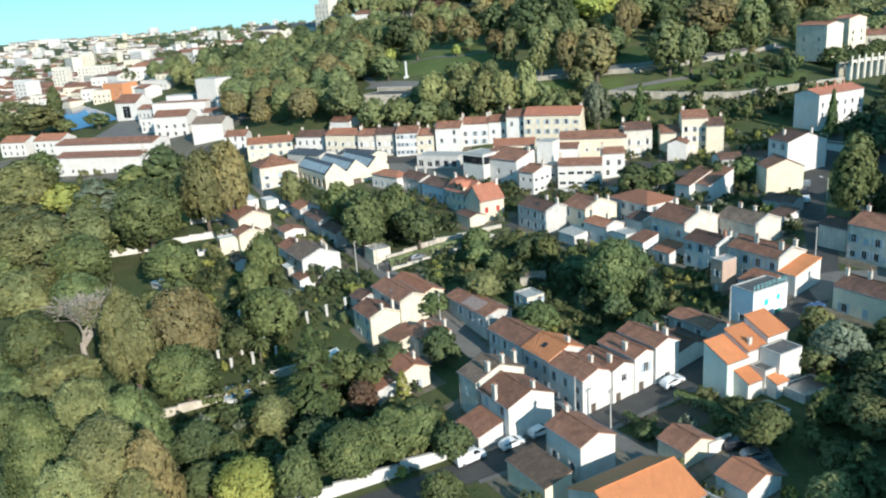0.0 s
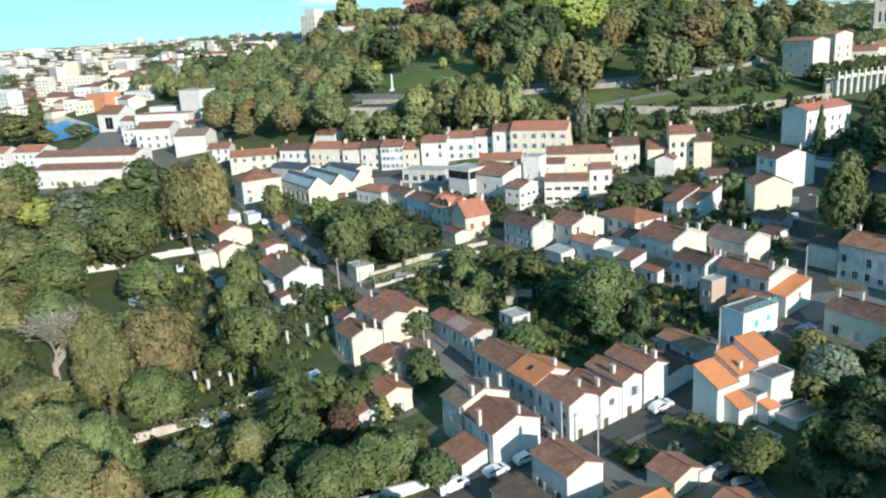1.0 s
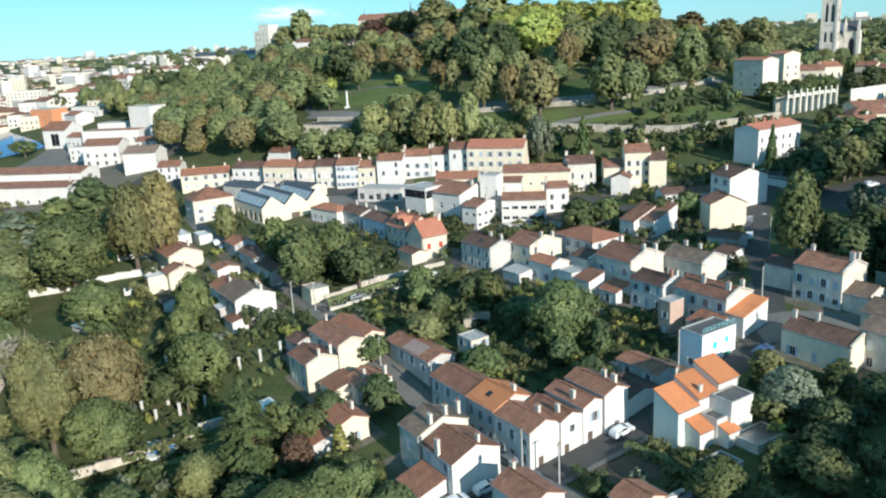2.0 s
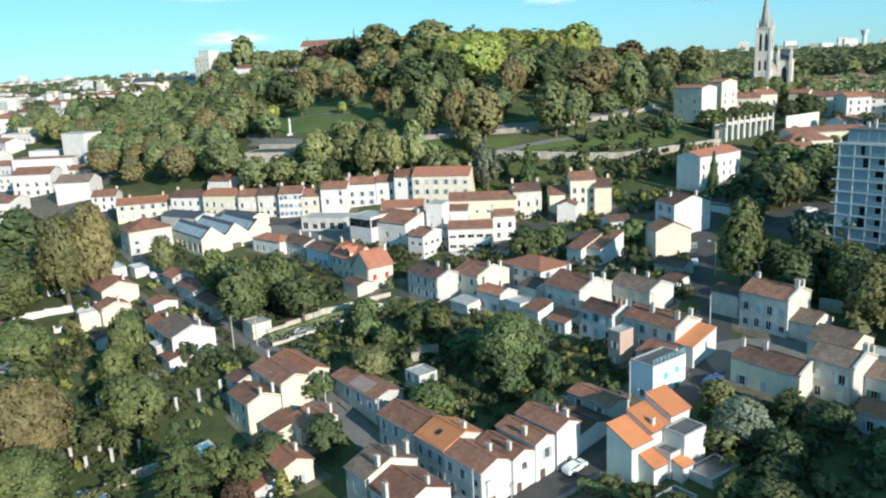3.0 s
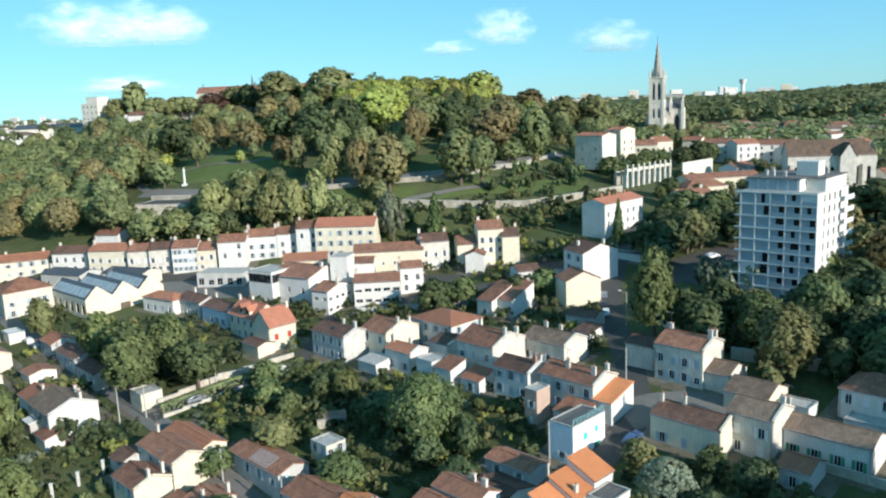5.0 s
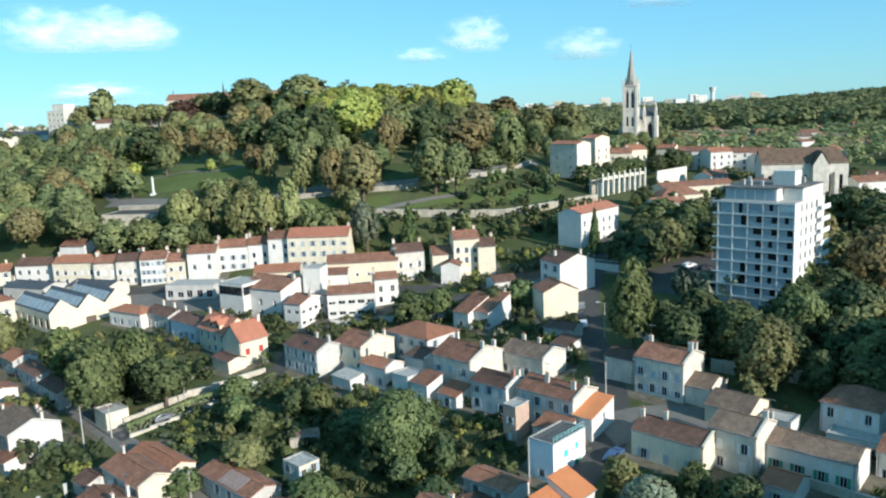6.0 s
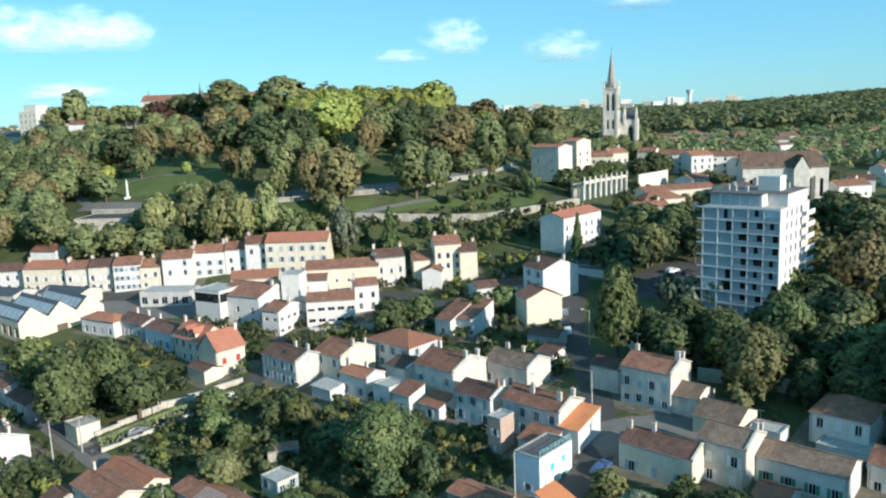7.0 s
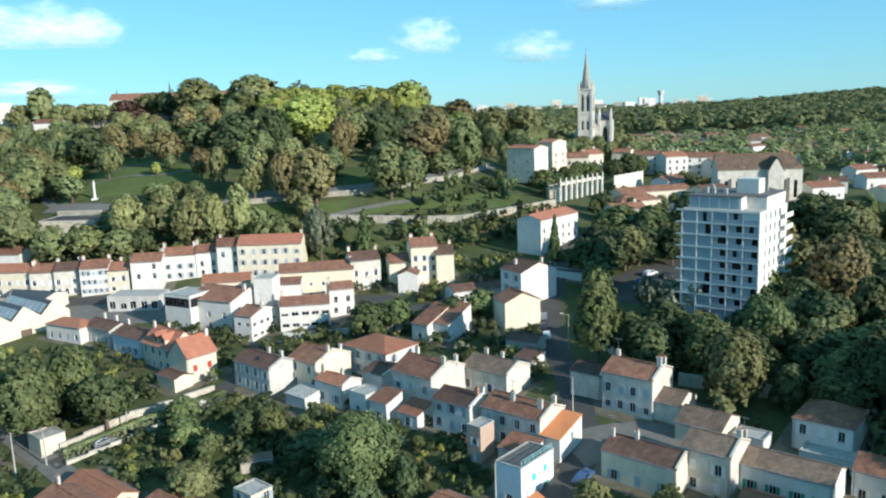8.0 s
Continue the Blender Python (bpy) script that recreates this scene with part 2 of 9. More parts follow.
# ---- lie of the land: heights in metres at the crossings of a coarse plan ----
PLAN_X = (-500, -250, -130, -70, -15, 25, 75, 180)
PLAN_Y = (60, 120, 145, 175, 220, 265, 292, 320, 365, 450, 520, 900)
PLAN_Z = (
    (-8, -8, -9, -9, -6, -2, 4, 10),
    (-6, -6, -7, -6, -2, 1, 6, 12),
    (-4, -4, -4, -3, 0, 4, 9, 14),
    (-2, -2, 1, 4, 6, 11, 13, 16),
    (0, 2, 6, 7.5, 10, 13, 16, 19),
    (2, 5, 10, 12, 15, 18, 20, 21),
    (4, 7, 13, 15, 17, 21, 23, 23),
    (6, 10, 27, 33, 33, 28, 26, 25),
    (8, 14, 42, 48, 46, 34, 29, 26),
    (10, 30, 57, 62, 60, 45, 35, 28),
    (12, 60, 68, 70, 67, 50, 38, 28),
    (14, 30, 45, 50, 45, 40, 35, 30),
)
STEP = 5.0
LAND_X, LAND_Y = np.arange(-1500, 1805, STEP), np.arange(0, 2605, STEP)


def make_land():
    rows = np.array([np.interp(LAND_X, PLAN_X, r) for r in PLAN_Z])
    land = np.array([np.interp(LAND_Y, PLAN_Y, c) for c in rows.T]).T
    k = np.exp(-0.5 * (np.arange(-4, 5) / 1.6) ** 2)
    k /= k.sum()
    for axis in (0, 1):
        land = np.apply_along_axis(lambda v: np.convolve(np.pad(v, 4, mode="edge"), k, mode="valid"), axis, land)
    # the wooded ridge beyond the far side of the valley, and the low rise behind the plain
    gx, gy = np.meshgrid(LAND_X, LAND_Y)
    land += 44 * np.exp(-(((gx - 1350) / 560) ** 2) - ((gy - 1500) / 420) ** 2)
    land += 16 * np.exp(-(((gx - 500) / 1000) ** 2) - ((gy - 2400) / 260) ** 2)
    land += 34 * np.exp(-(((gx + 1300) / 900) ** 2) - ((gy - 2200) / 450) ** 2)
    return land


LAND = make_land()


def ground_z(x, y):
    """Height of the open ground."""
    u = min(max((x - LAND_X[0]) / STEP, 0), len(LAND_X) - 1.001)
    v = min(max((y - LAND_Y[0]) / STEP, 0), len(LAND_Y) - 1.001)
    i, j = int(u), int(v)
    u, v = u - i, v - j
    a = LAND[j, i] * (1 - u) + LAND[j, i + 1] * u
    b = LAND[j + 1, i] * (1 - u) + LAND[j + 1, i + 1] * u
    return float(a * (1 - v) + b * v)

# ---- building helpers ----
def mesh_of(name, bm, material):
    me = bpy.data.meshes.new(name)
    bmesh.ops.recalc_face_normals(bm, faces=bm.faces[:])
    bm.to_mesh(me)
    bm.free()
    me.materials.append(material)
    return me


def part(name, bm, material, parent, label=""):
    """One mesh object, as a part of a thing or of a part."""
    me = bm if isinstance(bm, bpy.types.Mesh) else mesh_of(name, bm, material)
    ob = new(name, me)
    ob.parent = parent
    if label:
        ob["label"] = label
    return ob


def thing(name, m, label, category, group="", kind=""):
    ob = new(name)
    ob.empty_display_size = 0.5
    ob.matrix_world = m
    return tagged(ob, label, category, group, kind)


def box(bm, x0, x1, y0, y1, z0, z1, turn=None):
    vs = [bm.verts.new((x, y, z)) for z in (z0, z1) for x, y in ((x0, y0), (x1, y0), (x1, y1), (x0, y1))]
    for f in ((3, 2, 1, 0), (4, 5, 6, 7), (0, 1, 5, 4), (1, 2, 6, 5), (2, 3, 7, 6), (3, 0, 4, 7)):
        bm.faces.new([vs[k] for k in f])
    if turn is not None:
        bmesh.ops.transform(bm, matrix=turn, verts=vs)
    return vs


def quad(bm, *pts):
    return bm.faces.new([bm.verts.new(p) for p in pts])


def tube(bm, a, b, ra, rb, sides=8, caps=True):
    """A tapered round bar from a to b."""
    a, b = Vector(a), Vector(b)
    q = (b - a).to_track_quat("Z", "Y")
    rings = []
    for c, r in ((a, ra), (b, rb)):
        rings.append([bm.verts.new(c + q @ Vector((r * math.cos(2 * math.pi * k / sides), r * math.sin(2 * math.pi * k / sides), 0))) for k in range(sides)])
    for k in range(sides):
        j = (k + 1) % sides
        bm.faces.new((rings[0][k], rings[0][j], rings[1][j], rings[1][k]))
    if caps:
        bm.faces.new(rings[0][::-1])
        bm.faces.new(rings[1])


def panel(bm, o, ux, width, z0, z1, holes, depth=0.2):
    """An upright wall face from o along ux, with real openings and their reveals. The inside lies to the left of ux."""
    o, ux = Vector(o), Vector(ux)
    inn = Vector((-ux.y, ux.x, 0)) * depth
    xs = sorted({0.0, width, *[h[0] for h in holes], *[h[1] for h in holes]})
    zs = sorted({z0, z1, *[h[2] for h in holes], *[h[3] for h in holes]})
    at = lambda x, z: o + ux * x + Vector((0, 0, z))
    for xa, xb in zip(xs, xs[1:]):
        for za, zb in zip(zs, zs[1:]):
            cx, cz = (xa + xb) / 2, (za + zb) / 2
            if not any(h[0] < cx < h[1] and h[2] < cz < h[3] for h in holes):
                quad(bm, at(xa, za), at(xb, za), at(xb, zb), at(xa, zb))
    for xa, xb, za, zb in holes:
        c = [at(xa, za), at(xb, za), at(xb, zb), at(xa, zb)]
        for k in range(4):
            p, q = c[k], c[(k + 1) % 4]
            quad(bm, p, q, q + inn, p + inn)


def lattice(xs, zs, holes, y0, y1):
    """One connected upright frame over a grid of cells, open at the given cells."""
    bm = bmesh.new()
    v = {(i, k, y): bm.verts.new((x, yy, z)) for i, x in enumerate(xs) for k, z in enumerate(zs) for y, yy in ((0, y0), (1, y1))}
    cells = {(i, k) for i in range(len(xs) - 1) for k in range(len(zs) - 1)} - set(holes)
    for i, k in cells:
        for y in (0, 1):
            c = [v[i, k, y], v[i + 1, k, y], v[i + 1, k + 1, y], v[i, k + 1, y]]
            bm.faces.new(c if y == 0 else c[::-1])
        for (di, dk), (p, q) in {(-1, 0): ((i, k), (i, k + 1)), (1, 0): ((i + 1, k), (i + 1, k + 1)), (0, -1): ((i, k), (i + 1, k)), (0, 1): ((i, k + 1), (i + 1, k + 1))}.items():
            if (i + di, k + dk) not in cells:
                bm.faces.new((v[p + (0,)], v[q + (0,)], v[q + (1,)], v[p + (1,)]))
    return bm


PARTS_CACHE = {}
FOOTPRINTS, ROADS = [], []


def window_meshes(w, h):
    """Frame with mullion and transom, pane, and one shutter leaf, for an opening of that size; x across, z up, outside is -y."""
    key = (round(w, 2), round(h, 2))
    if key not in PARTS_CACHE:
        t = 0.07
        fr = mesh_of("window", lattice([-w / 2, -w / 2 + t, -0.035, 0.035, w / 2 - t, w / 2], [0, t, h - t, h], {(1, 1), (3, 1)}, 0.10, 0.17), FRAME_WHITE)
        bm = bmesh.new()
        box(bm, -w / 2 - 0.06, w / 2 + 0.06, -0.05, 0.10, -0.09, -0.003)
        si = mesh_of("sill", bm, CONCRETE)
        bm = bmesh.new()
        box(bm, -w / 2, w / 2, 0.145, 0.19, 0, h)
        pa = mesh_of("pane", bm, PANEWORK)
        leaf = {}
        for mat in (SHUT_WHITE, SHUT_BLUE, SHUT_GREEN, SHUT_RED):
            bm = bmesh.new()
            box(bm, 0, w / 2, -0.05, -0.008, 0, h)
            for z in (0.18 * h, 0.8 * h):
                box(bm, 0.03, w / 2 - 0.03, -0.075, -0.05, z, z + 0.09)
            leaf[mat.name] = mesh_of("shutter", bm, mat)
        PARTS_CACHE[key] = fr, pa, leaf, si
    return PARTS_CACHE[key]


def add_window(parent, m, w, h, shutters, closed=False):
    fr, pa, leaf, si = window_meshes(w, h)
    win = part("window", fr, None, parent)
    win.matrix_local = m
    part("pane", pa, None, win)
    if parent.location.y < 190:
        part("sill", si, None, win)
    if shutters is not None:
        for s in (-1, 1):
            sh = part("shutter", leaf[shutters.name], None, win)
            if closed:
                sh.matrix_local = Matrix.Translation((-w / 2 if s < 0 else 0, 0.09, 0))
            else:
                sh.matrix_local = Matrix.Translation((-w - 0.03 if s < 0 else w / 2 + 0.03, 0, 0))


def door_mesh(w, h, mat):
    key = ("door", round(w, 2), round(h, 2), mat.name)
    if key not in PARTS_CACHE:
        bm = bmesh.new()
        box(bm, -w / 2, w / 2, 0.10, 0.16, 0, h)
        for x0, x1 in ((-w / 2 + 0.1, -0.05), (0.05, w / 2 - 0.1)):
            for z0, z1 in ((0.15, 0.45 * h), (0.52 * h, h - 0.15)):
                box(bm, x0, x1, 0.08, 0.10, z0, z1)
        PARTS_CACHE[key] = mesh_of("door", bm, mat)
    return PARTS_CACHE[key]


def chimney(parent, x, y, z0, z1, w=0.55, d=0.9, mat=None, pots=2):
    bm = bmesh.new()
    rings = []
    for e, z in ((0, z0), (0, z1 - 0.02), (0.07, z1 - 0.02), (0.07, z1 + 0.12)):
        rings.append([bm.verts.new((x + sx * (d / 2 + e), y + sy * (w / 2 + e), z)) for sx, sy in ((-1, -1), (1, -1), (1, 1), (-1, 1))])
    for ra, rb in zip(rings, rings[1:]):
        for k in range(4):
            bm.faces.new((ra[k], ra[(k + 1) % 4], rb[(k + 1) % 4], rb[k]))
    bm.faces.new(rings[-1])
    ch = part("chimney", bm, mat or CHIMNEY, parent)
    for k in range(pots):
        bm = bmesh.new()
        px = x + (k - (pots - 1) / 2) * 0.36
        tube(bm, (px, y, z1 + 0.12), (px, y, z1 + 0.5), 0.13, 0.10, 8)
        part("chimney_pot", bm, POT, ch)


def aerial(parent, x, y, z):
    """Television aerial on a short mast."""
    bm = bmesh.new()
    tube(bm, (x, y, z - 0.2), (x, y, z + 2.2), 0.03, 0.03, 5)
    tube(bm, (x - 0.7, y, z + 2.1), (x + 0.7, y, z + 2.1), 0.025, 0.025, 5)
    for k in range(5):
        tube(bm, (x - 0.6 + 0.3 * k, y - 0.35, z + 2.1), (x - 0.6 + 0.3 * k, y + 0.35, z + 2.1), 0.02, 0.02, 4)
    part("aerial", bm, METAL, parent)


SIDES = {  # start corner (signs), direction
    "s": ((-1, -1), (1, 0)),
    "e": ((1, -1), (0, 1)),
    "n": ((1, 1), (-1, 0)),
    "w": ((-1, 1), (0, -1)),
}


def house(label, x, y, z, yaw, L, W, h, roof="gable", wall=None, tiles=None, pitch=22, wins=None, shutters=None,
          chims=(), doors=(), win=(1.05, 1.7), storey=2.9, name="house", group="", over=0.28, foot=3.0, high="n", cmat=None, sill=0.9):
    """A house with its ridge along local x. wins: side -> (columns, rows); doors: (side, place 0..1, width, height)."""
    wall, tiles = wall or WHITE, tiles or TILE_BROWN
    rng = random.Random(int(abs(x * 31 + y * 17 + L * 7)))
    FOOTPRINTS.append((x, y, math.cos(radians(yaw)), math.sin(radians(yaw)), L / 2, W / 2))
    top = thing(name, pose(x, y, z, 0, 0, yaw), label, "house", group)
    bm = bmesh.new()
    slope = math.tan(radians(pitch))
    rise = slope * W / 2 if roof in ("gable", "hip") else slope * W if roof == "shed" else 0.0
    shut_all = []
    for side, ((sx, sy), (dx, dy)) in SIDES.items():
        width = L if dx else W
        holes = []
        cols, rows = (wins or {}).get(side, (0, 0))
        taken = [(p * width - dw / 2 - 0.3, p * width + dw / 2 + 0.3, dh) for s, p, dw, dh in doors if s == side]
        for r in range(rows):
            zb = r * storey + sill
            for c in range(cols):
                cx = width * (c + 0.5) / cols + rng.uniform(-0.15, 0.15)
                wh = win[1] * (1.0 if rng.random() < 0.85 else 0.75)
                if zb + wh > h - 0.15 or any(a < cx + win[0] / 2 and b > cx - win[0] / 2 and r == 0 for a, b, _ in taken):
                    continue
                holes.append((cx - win[0] / 2, cx + win[0] / 2, zb, zb + wh))
                shut_all.append((side, cx, zb, wh))
        o = Vector((sx * L / 2, sy * W / 2, 0))
        ux = Vector((dx, dy, 0))
        for s, p, dw, dh in doors:
            if s == side:
                holes.append((p * width - dw / 2, p * width + dw / 2, 0.02, dh))
                dm = part("door", door_mesh(dw, dh - 0.02, WOOD_DOOR if dw < 1.8 else SHUT_WHITE), None, top)
                dm.matrix_local = Matrix.Translation(o + ux * p * width + Vector((0, 0, 0.02))) @ pose(0, 0, 0, 0, 0, math.degrees(math.atan2(dy, dx)))
        hi = h
        if roof == "shed" and side == high:
            hi = h + rise
        panel(bm, o, ux, width, -foot, hi, holes)
        a = o + Vector((0, 0, h))
        bpt = o + ux * width + Vector((0, 0, h))
        if roof == "gable" and side in "ew":
            bm.faces.new([bm.verts.new(p) for p in (a, bpt, (a + bpt) / 2 + Vector((0, 0, rise)))])
        if roof == "shed" and side in "ew" and high in "ns":
            t = bpt if (side == "e") == (high == "n") else a
            bm.faces.new([bm.verts.new(p) for p in (a, bpt, t + Vector((0, 0, rise)))])
    if roof == "flat":
        quad(bm, (-L / 2, -W / 2, h - 0.25), (L / 2, -W / 2, h - 0.25), (L / 2, W / 2, h - 0.25), (-L / 2, W / 2, h - 0.25))
    part("wall", bm, wall, top)
    for side, cx, zb, wh in shut_all:
        (sx, sy), (dx, dy) = SIDES[side]
        m = Matrix.Translation(Vector((sx * L / 2 + dx * cx, sy * W / 2 + dy * cx, zb))) @ pose(0, 0, 0, 0, 0, math.degrees(math.atan2(dy, dx)))
        closed = rng.random() < 0.18
        add_window(top, m, win[0], wh, shutters, closed and shutters is not None)
    th = 0.16
    bm = bmesh.new()
    if roof == "gable":
        g = 0.12
        for s in (-1, 1):
            lo = Vector((0, s * (W / 2 + over), h - slope * over))
            hi = Vector((0, 0, h + rise))
            n = 16 if L > 9 else 10
            # gentle sag and unevenness of an old roof
            rows = []
            for k in range(n + 1):
                xx = -L / 2 - g + (L + 2 * g) * k / n
                dz = -0.05 * math.sin(math.pi * k / n) + rng.uniform(-0.015, 0.015)
                rows.append([Vector((xx, p.y, p.z + dz + 0.03)) for p in (lo, (lo + hi) / 2, hi)])
            for ra, rb in zip(rows, rows[1:]):
                for j in (0, 1):
                    quad(bm, ra[j], rb[j], rb[j + 1], ra[j + 1])
                    quad(bm, *[p - Vector((0, 0, th)) for p in (ra[j], rb[j], rb[j + 1], ra[j + 1])])
                quad(bm, ra[0], rb[0], rb[0] - Vector((0, 0, th)), ra[0] - Vector((0, 0, th)))
            for r in (rows[0], rows[-1]):
                quad(bm, r[0], r[2], r[2] - Vector((0, 0, th)), r[0] - Vector((0, 0, th)))
        bmesh.ops.remove_doubles(bm, verts=bm.verts[:], dist=0.001)
    elif roof == "hip":
        a, b2 = L / 2 + over, W / 2 + over
        zl, zr = h - slope * over + 0.03, h + rise + 0.03
        rl = max(L / 2 - W / 2, 0.05)
        c = [Vector(p) for p in ((-a, -b2, zl), (a, -b2, zl), (a, b2, zl), (-a, b2, zl))]
        r0, r1 = Vector((-rl, 0, zr)), Vector((rl, 0, zr))
        quad(bm, c[0], c[1], r1, r0)
        quad(bm, c[2], c[3], r0, r1)
        bm.faces.new([bm.verts.new(p) for p in (c[1], c[2], r1)])
        bm.faces.new([bm.verts.new(p) for p in (c[3], c[0], r0)])
        d = Vector((0, 0, th))
        for k in range(4):
            quad(bm, c[k], c[(k + 1) % 4], c[(k + 1) % 4] - d, c[k] - d)
        quad(bm, *[p - d for p in c])
    elif roof == "shed":
        s = 1 if high == "n" else -1
        a, lo, hi = L / 2 + 0.12, -s * (W / 2 + over), s * (W / 2 + 0.1)
        zl, zh = h - slope * over + 0.03, h + rise + slope * 0.1 + 0.03
        c = [Vector(p) for p in ((-a, lo, zl), (a, lo, zl), (a, hi, zh), (-a, hi, zh))]
        d = Vector((0, 0, th))
        quad(bm, *c)
        quad(bm, *[p - d for p in c])
        for k in range(4):
            quad(bm, c[k], c[(k + 1) % 4], c[(k + 1) % 4] - d, c[k] - d)
    if roof == "flat":
        box(bm, -L / 2 + 0.2, L / 2 - 0.2, -W / 2 + 0.2, W / 2 - 0.2, h - 0.24, h - 0.12)
        part("roof", bm, tiles, top)
        bm = bmesh.new()
        e = 0.06
        for x0, x1, y0, y1 in ((-L / 2 - e, L / 2 + e, -W / 2 - e, -W / 2 + 0.22), (-L / 2 - e, L / 2 + e, W / 2 - 0.22, W / 2 + e),
                               (-L / 2 - e, -L / 2 + 0.22, -W / 2 + 0.22, W / 2 - 0.22), (L / 2 - 0.22, L / 2 + e, -W / 2 + 0.22, W / 2 - 0.22)):
            box(bm, x0, x1, y0, y1, h - 0.05, h + 0.1)
        part("coping", bm, CONCRETE, top)
    else:
        part("roof", bm, tiles, top)
        if roof == "gable":
            bm = bmesh.new()
            tube(bm, (-L / 2 - 0.1, 0, h + rise + 0.02), (L / 2 + 0.1, 0, h + rise + 0.02), 0.14, 0.14, 8)
            part("ridge", bm, tiles, top)
        for s in (-1, 1):
            if roof == "shed" and s == (1 if high == "n" else -1):
                continue
            bm = bmesh.new()
            tube(bm, (-L / 2, s * (W / 2 + over + 0.05), h - slope * over - 0.02), (L / 2, s * (W / 2 + over + 0.05), h - slope * over - 0.02), 0.07, 0.07, 6)
            part("gutter", bm, METAL, top)
    if roof == "gable" and yaw == -42 and 155 < y < 235 and h >= 5 and tiles is not TILE_VILLA:
        for k in (-1, 1):
            bm = bmesh.new()
            ln = math.hypot(W / 2, rise)
            box(bm, L / 2 - 0.22, L / 2 + 0.16, 0.0, ln, 0.0, 0.22, Matrix.Translation((0, -k * W / 2, h)) @ (Matrix.Diagonal((1, k, 1, 1)) @ pose(0, 0, 0, pitch, 0, 0)))
            part("gable_coping", bm, wall, top)
    if y < 235 and roof in ("gable", "hip") and h > 4:
        bm = bmesh.new()
        sx = rng.choice((-1, 1)) * (L / 2 - 0.25)
        tube(bm, (sx, -W / 2 - 0.07, -foot + 1), (sx, -W / 2 - 0.07, h - 0.12), 0.06, 0.06, 6)
        part("downpipe", bm, METAL, top)
        if wins and rng.random() < 0.16 and roof == "gable":
            f = rng.uniform(-0.6, 0.6) * L / 2
            m = Matrix.Translation((f, -W / 4, h + rise / 2 + 0.05)) @ pose(0, 0, 0, pitch, 0, 0)
            bm = bmesh.new()
            box(bm, -0.42, 0.42, -0.55, 0.55, 0.0, 0.07, m)
            part("skylight", bm, PANEWORK, top)
    if roof == "gable" and 155 < y < 300 and h >= 5 and wins and len(chims) < 2:
        chims = (*chims, (rng.choice((-0.93, 0.93)), rng.choice((-0.15, 0.2)), 1.3))
    for c in chims:
        cx, cy, up = c[0] * L / 2, c[1] * W / 2, c[2]
        zr = h + (rise * (1 - abs(c[1])) if roof in ("gable", "hip") else rise * (0.5 + 0.5 * c[1] * (1 if high == "n" else -1)))
        if rng.random() < 0.3 and y < 260:
            aerial(top, cx, cy, zr + up)
        chimney(top, cx, cy, zr - 0.6, zr + up, mat=cmat if len(c) < 4 else c[3], w=0.42 + 0.12 * rng.random(), d=0.6 + 0.3 * rng.random(), pots=rng.choice((1, 2, 2)))
    return top


def dormer(parent, x, W, h, pitch, tiles, wall):
    """Gabled dormer on the slope that faces -y: cheeks and front, small roof, one dark window."""
    t = math.tan(radians(pitch))
    y0 = -W / 2 + 0.5
    zb, ze, w = h + 0.5 * t, h + 0.5 * t + 1.5, 1.7
    back = -W / 2 + (ze - h) / t
    bm = bmesh.new()
    quad(bm, (x - w / 2, y0, zb), (x + w / 2, y0, zb), (x + w / 2, y0, ze), (x - w / 2, y0, ze))
    bm.faces.new([bm.verts.new(p) for p in ((x - w / 2, y0, ze), (x + w / 2, y0, ze), (x, y0, ze + 1.0))])
    for k in (-1, 1):
        bm.faces.new([bm.verts.new(p) for p in ((x + k * w / 2, y0, zb), (x + k * w / 2, y0, ze), (x + k * w / 2, back, ze))])
    body = part("dormer", bm, wall, parent)
    bm = bmesh.new()
    for k in (-1, 1):
        for d in (0.0, -0.12):
            quad(bm, (x + k * (w / 2 + 0.25), y0 - 0.3, ze - 0.25 + d), (x, y0 - 0.3, ze + 1.05 + d), (x, back + 1.0 / t, ze + 1.05 + d), (x + k * (w / 2 + 0.25), back, ze - 0.25 + d))
        quad(bm, (x + k * (w / 2 + 0.25), y0 - 0.3, ze - 0.25), (x, y0 - 0.3, ze + 1.05), (x, y0 - 0.3, ze + 0.93), (x + k * (w / 2 + 0.25), y0 - 0.3, ze - 0.37))
    part("dormer_roof", bm, tiles, body)
    bm = bmesh.new()
    box(bm, x - 0.5, x + 0.5, y0 - 0.04, y0 + 0.02, zb + 0.25, ze)
    part("pane", bm, PANEWORK, body)


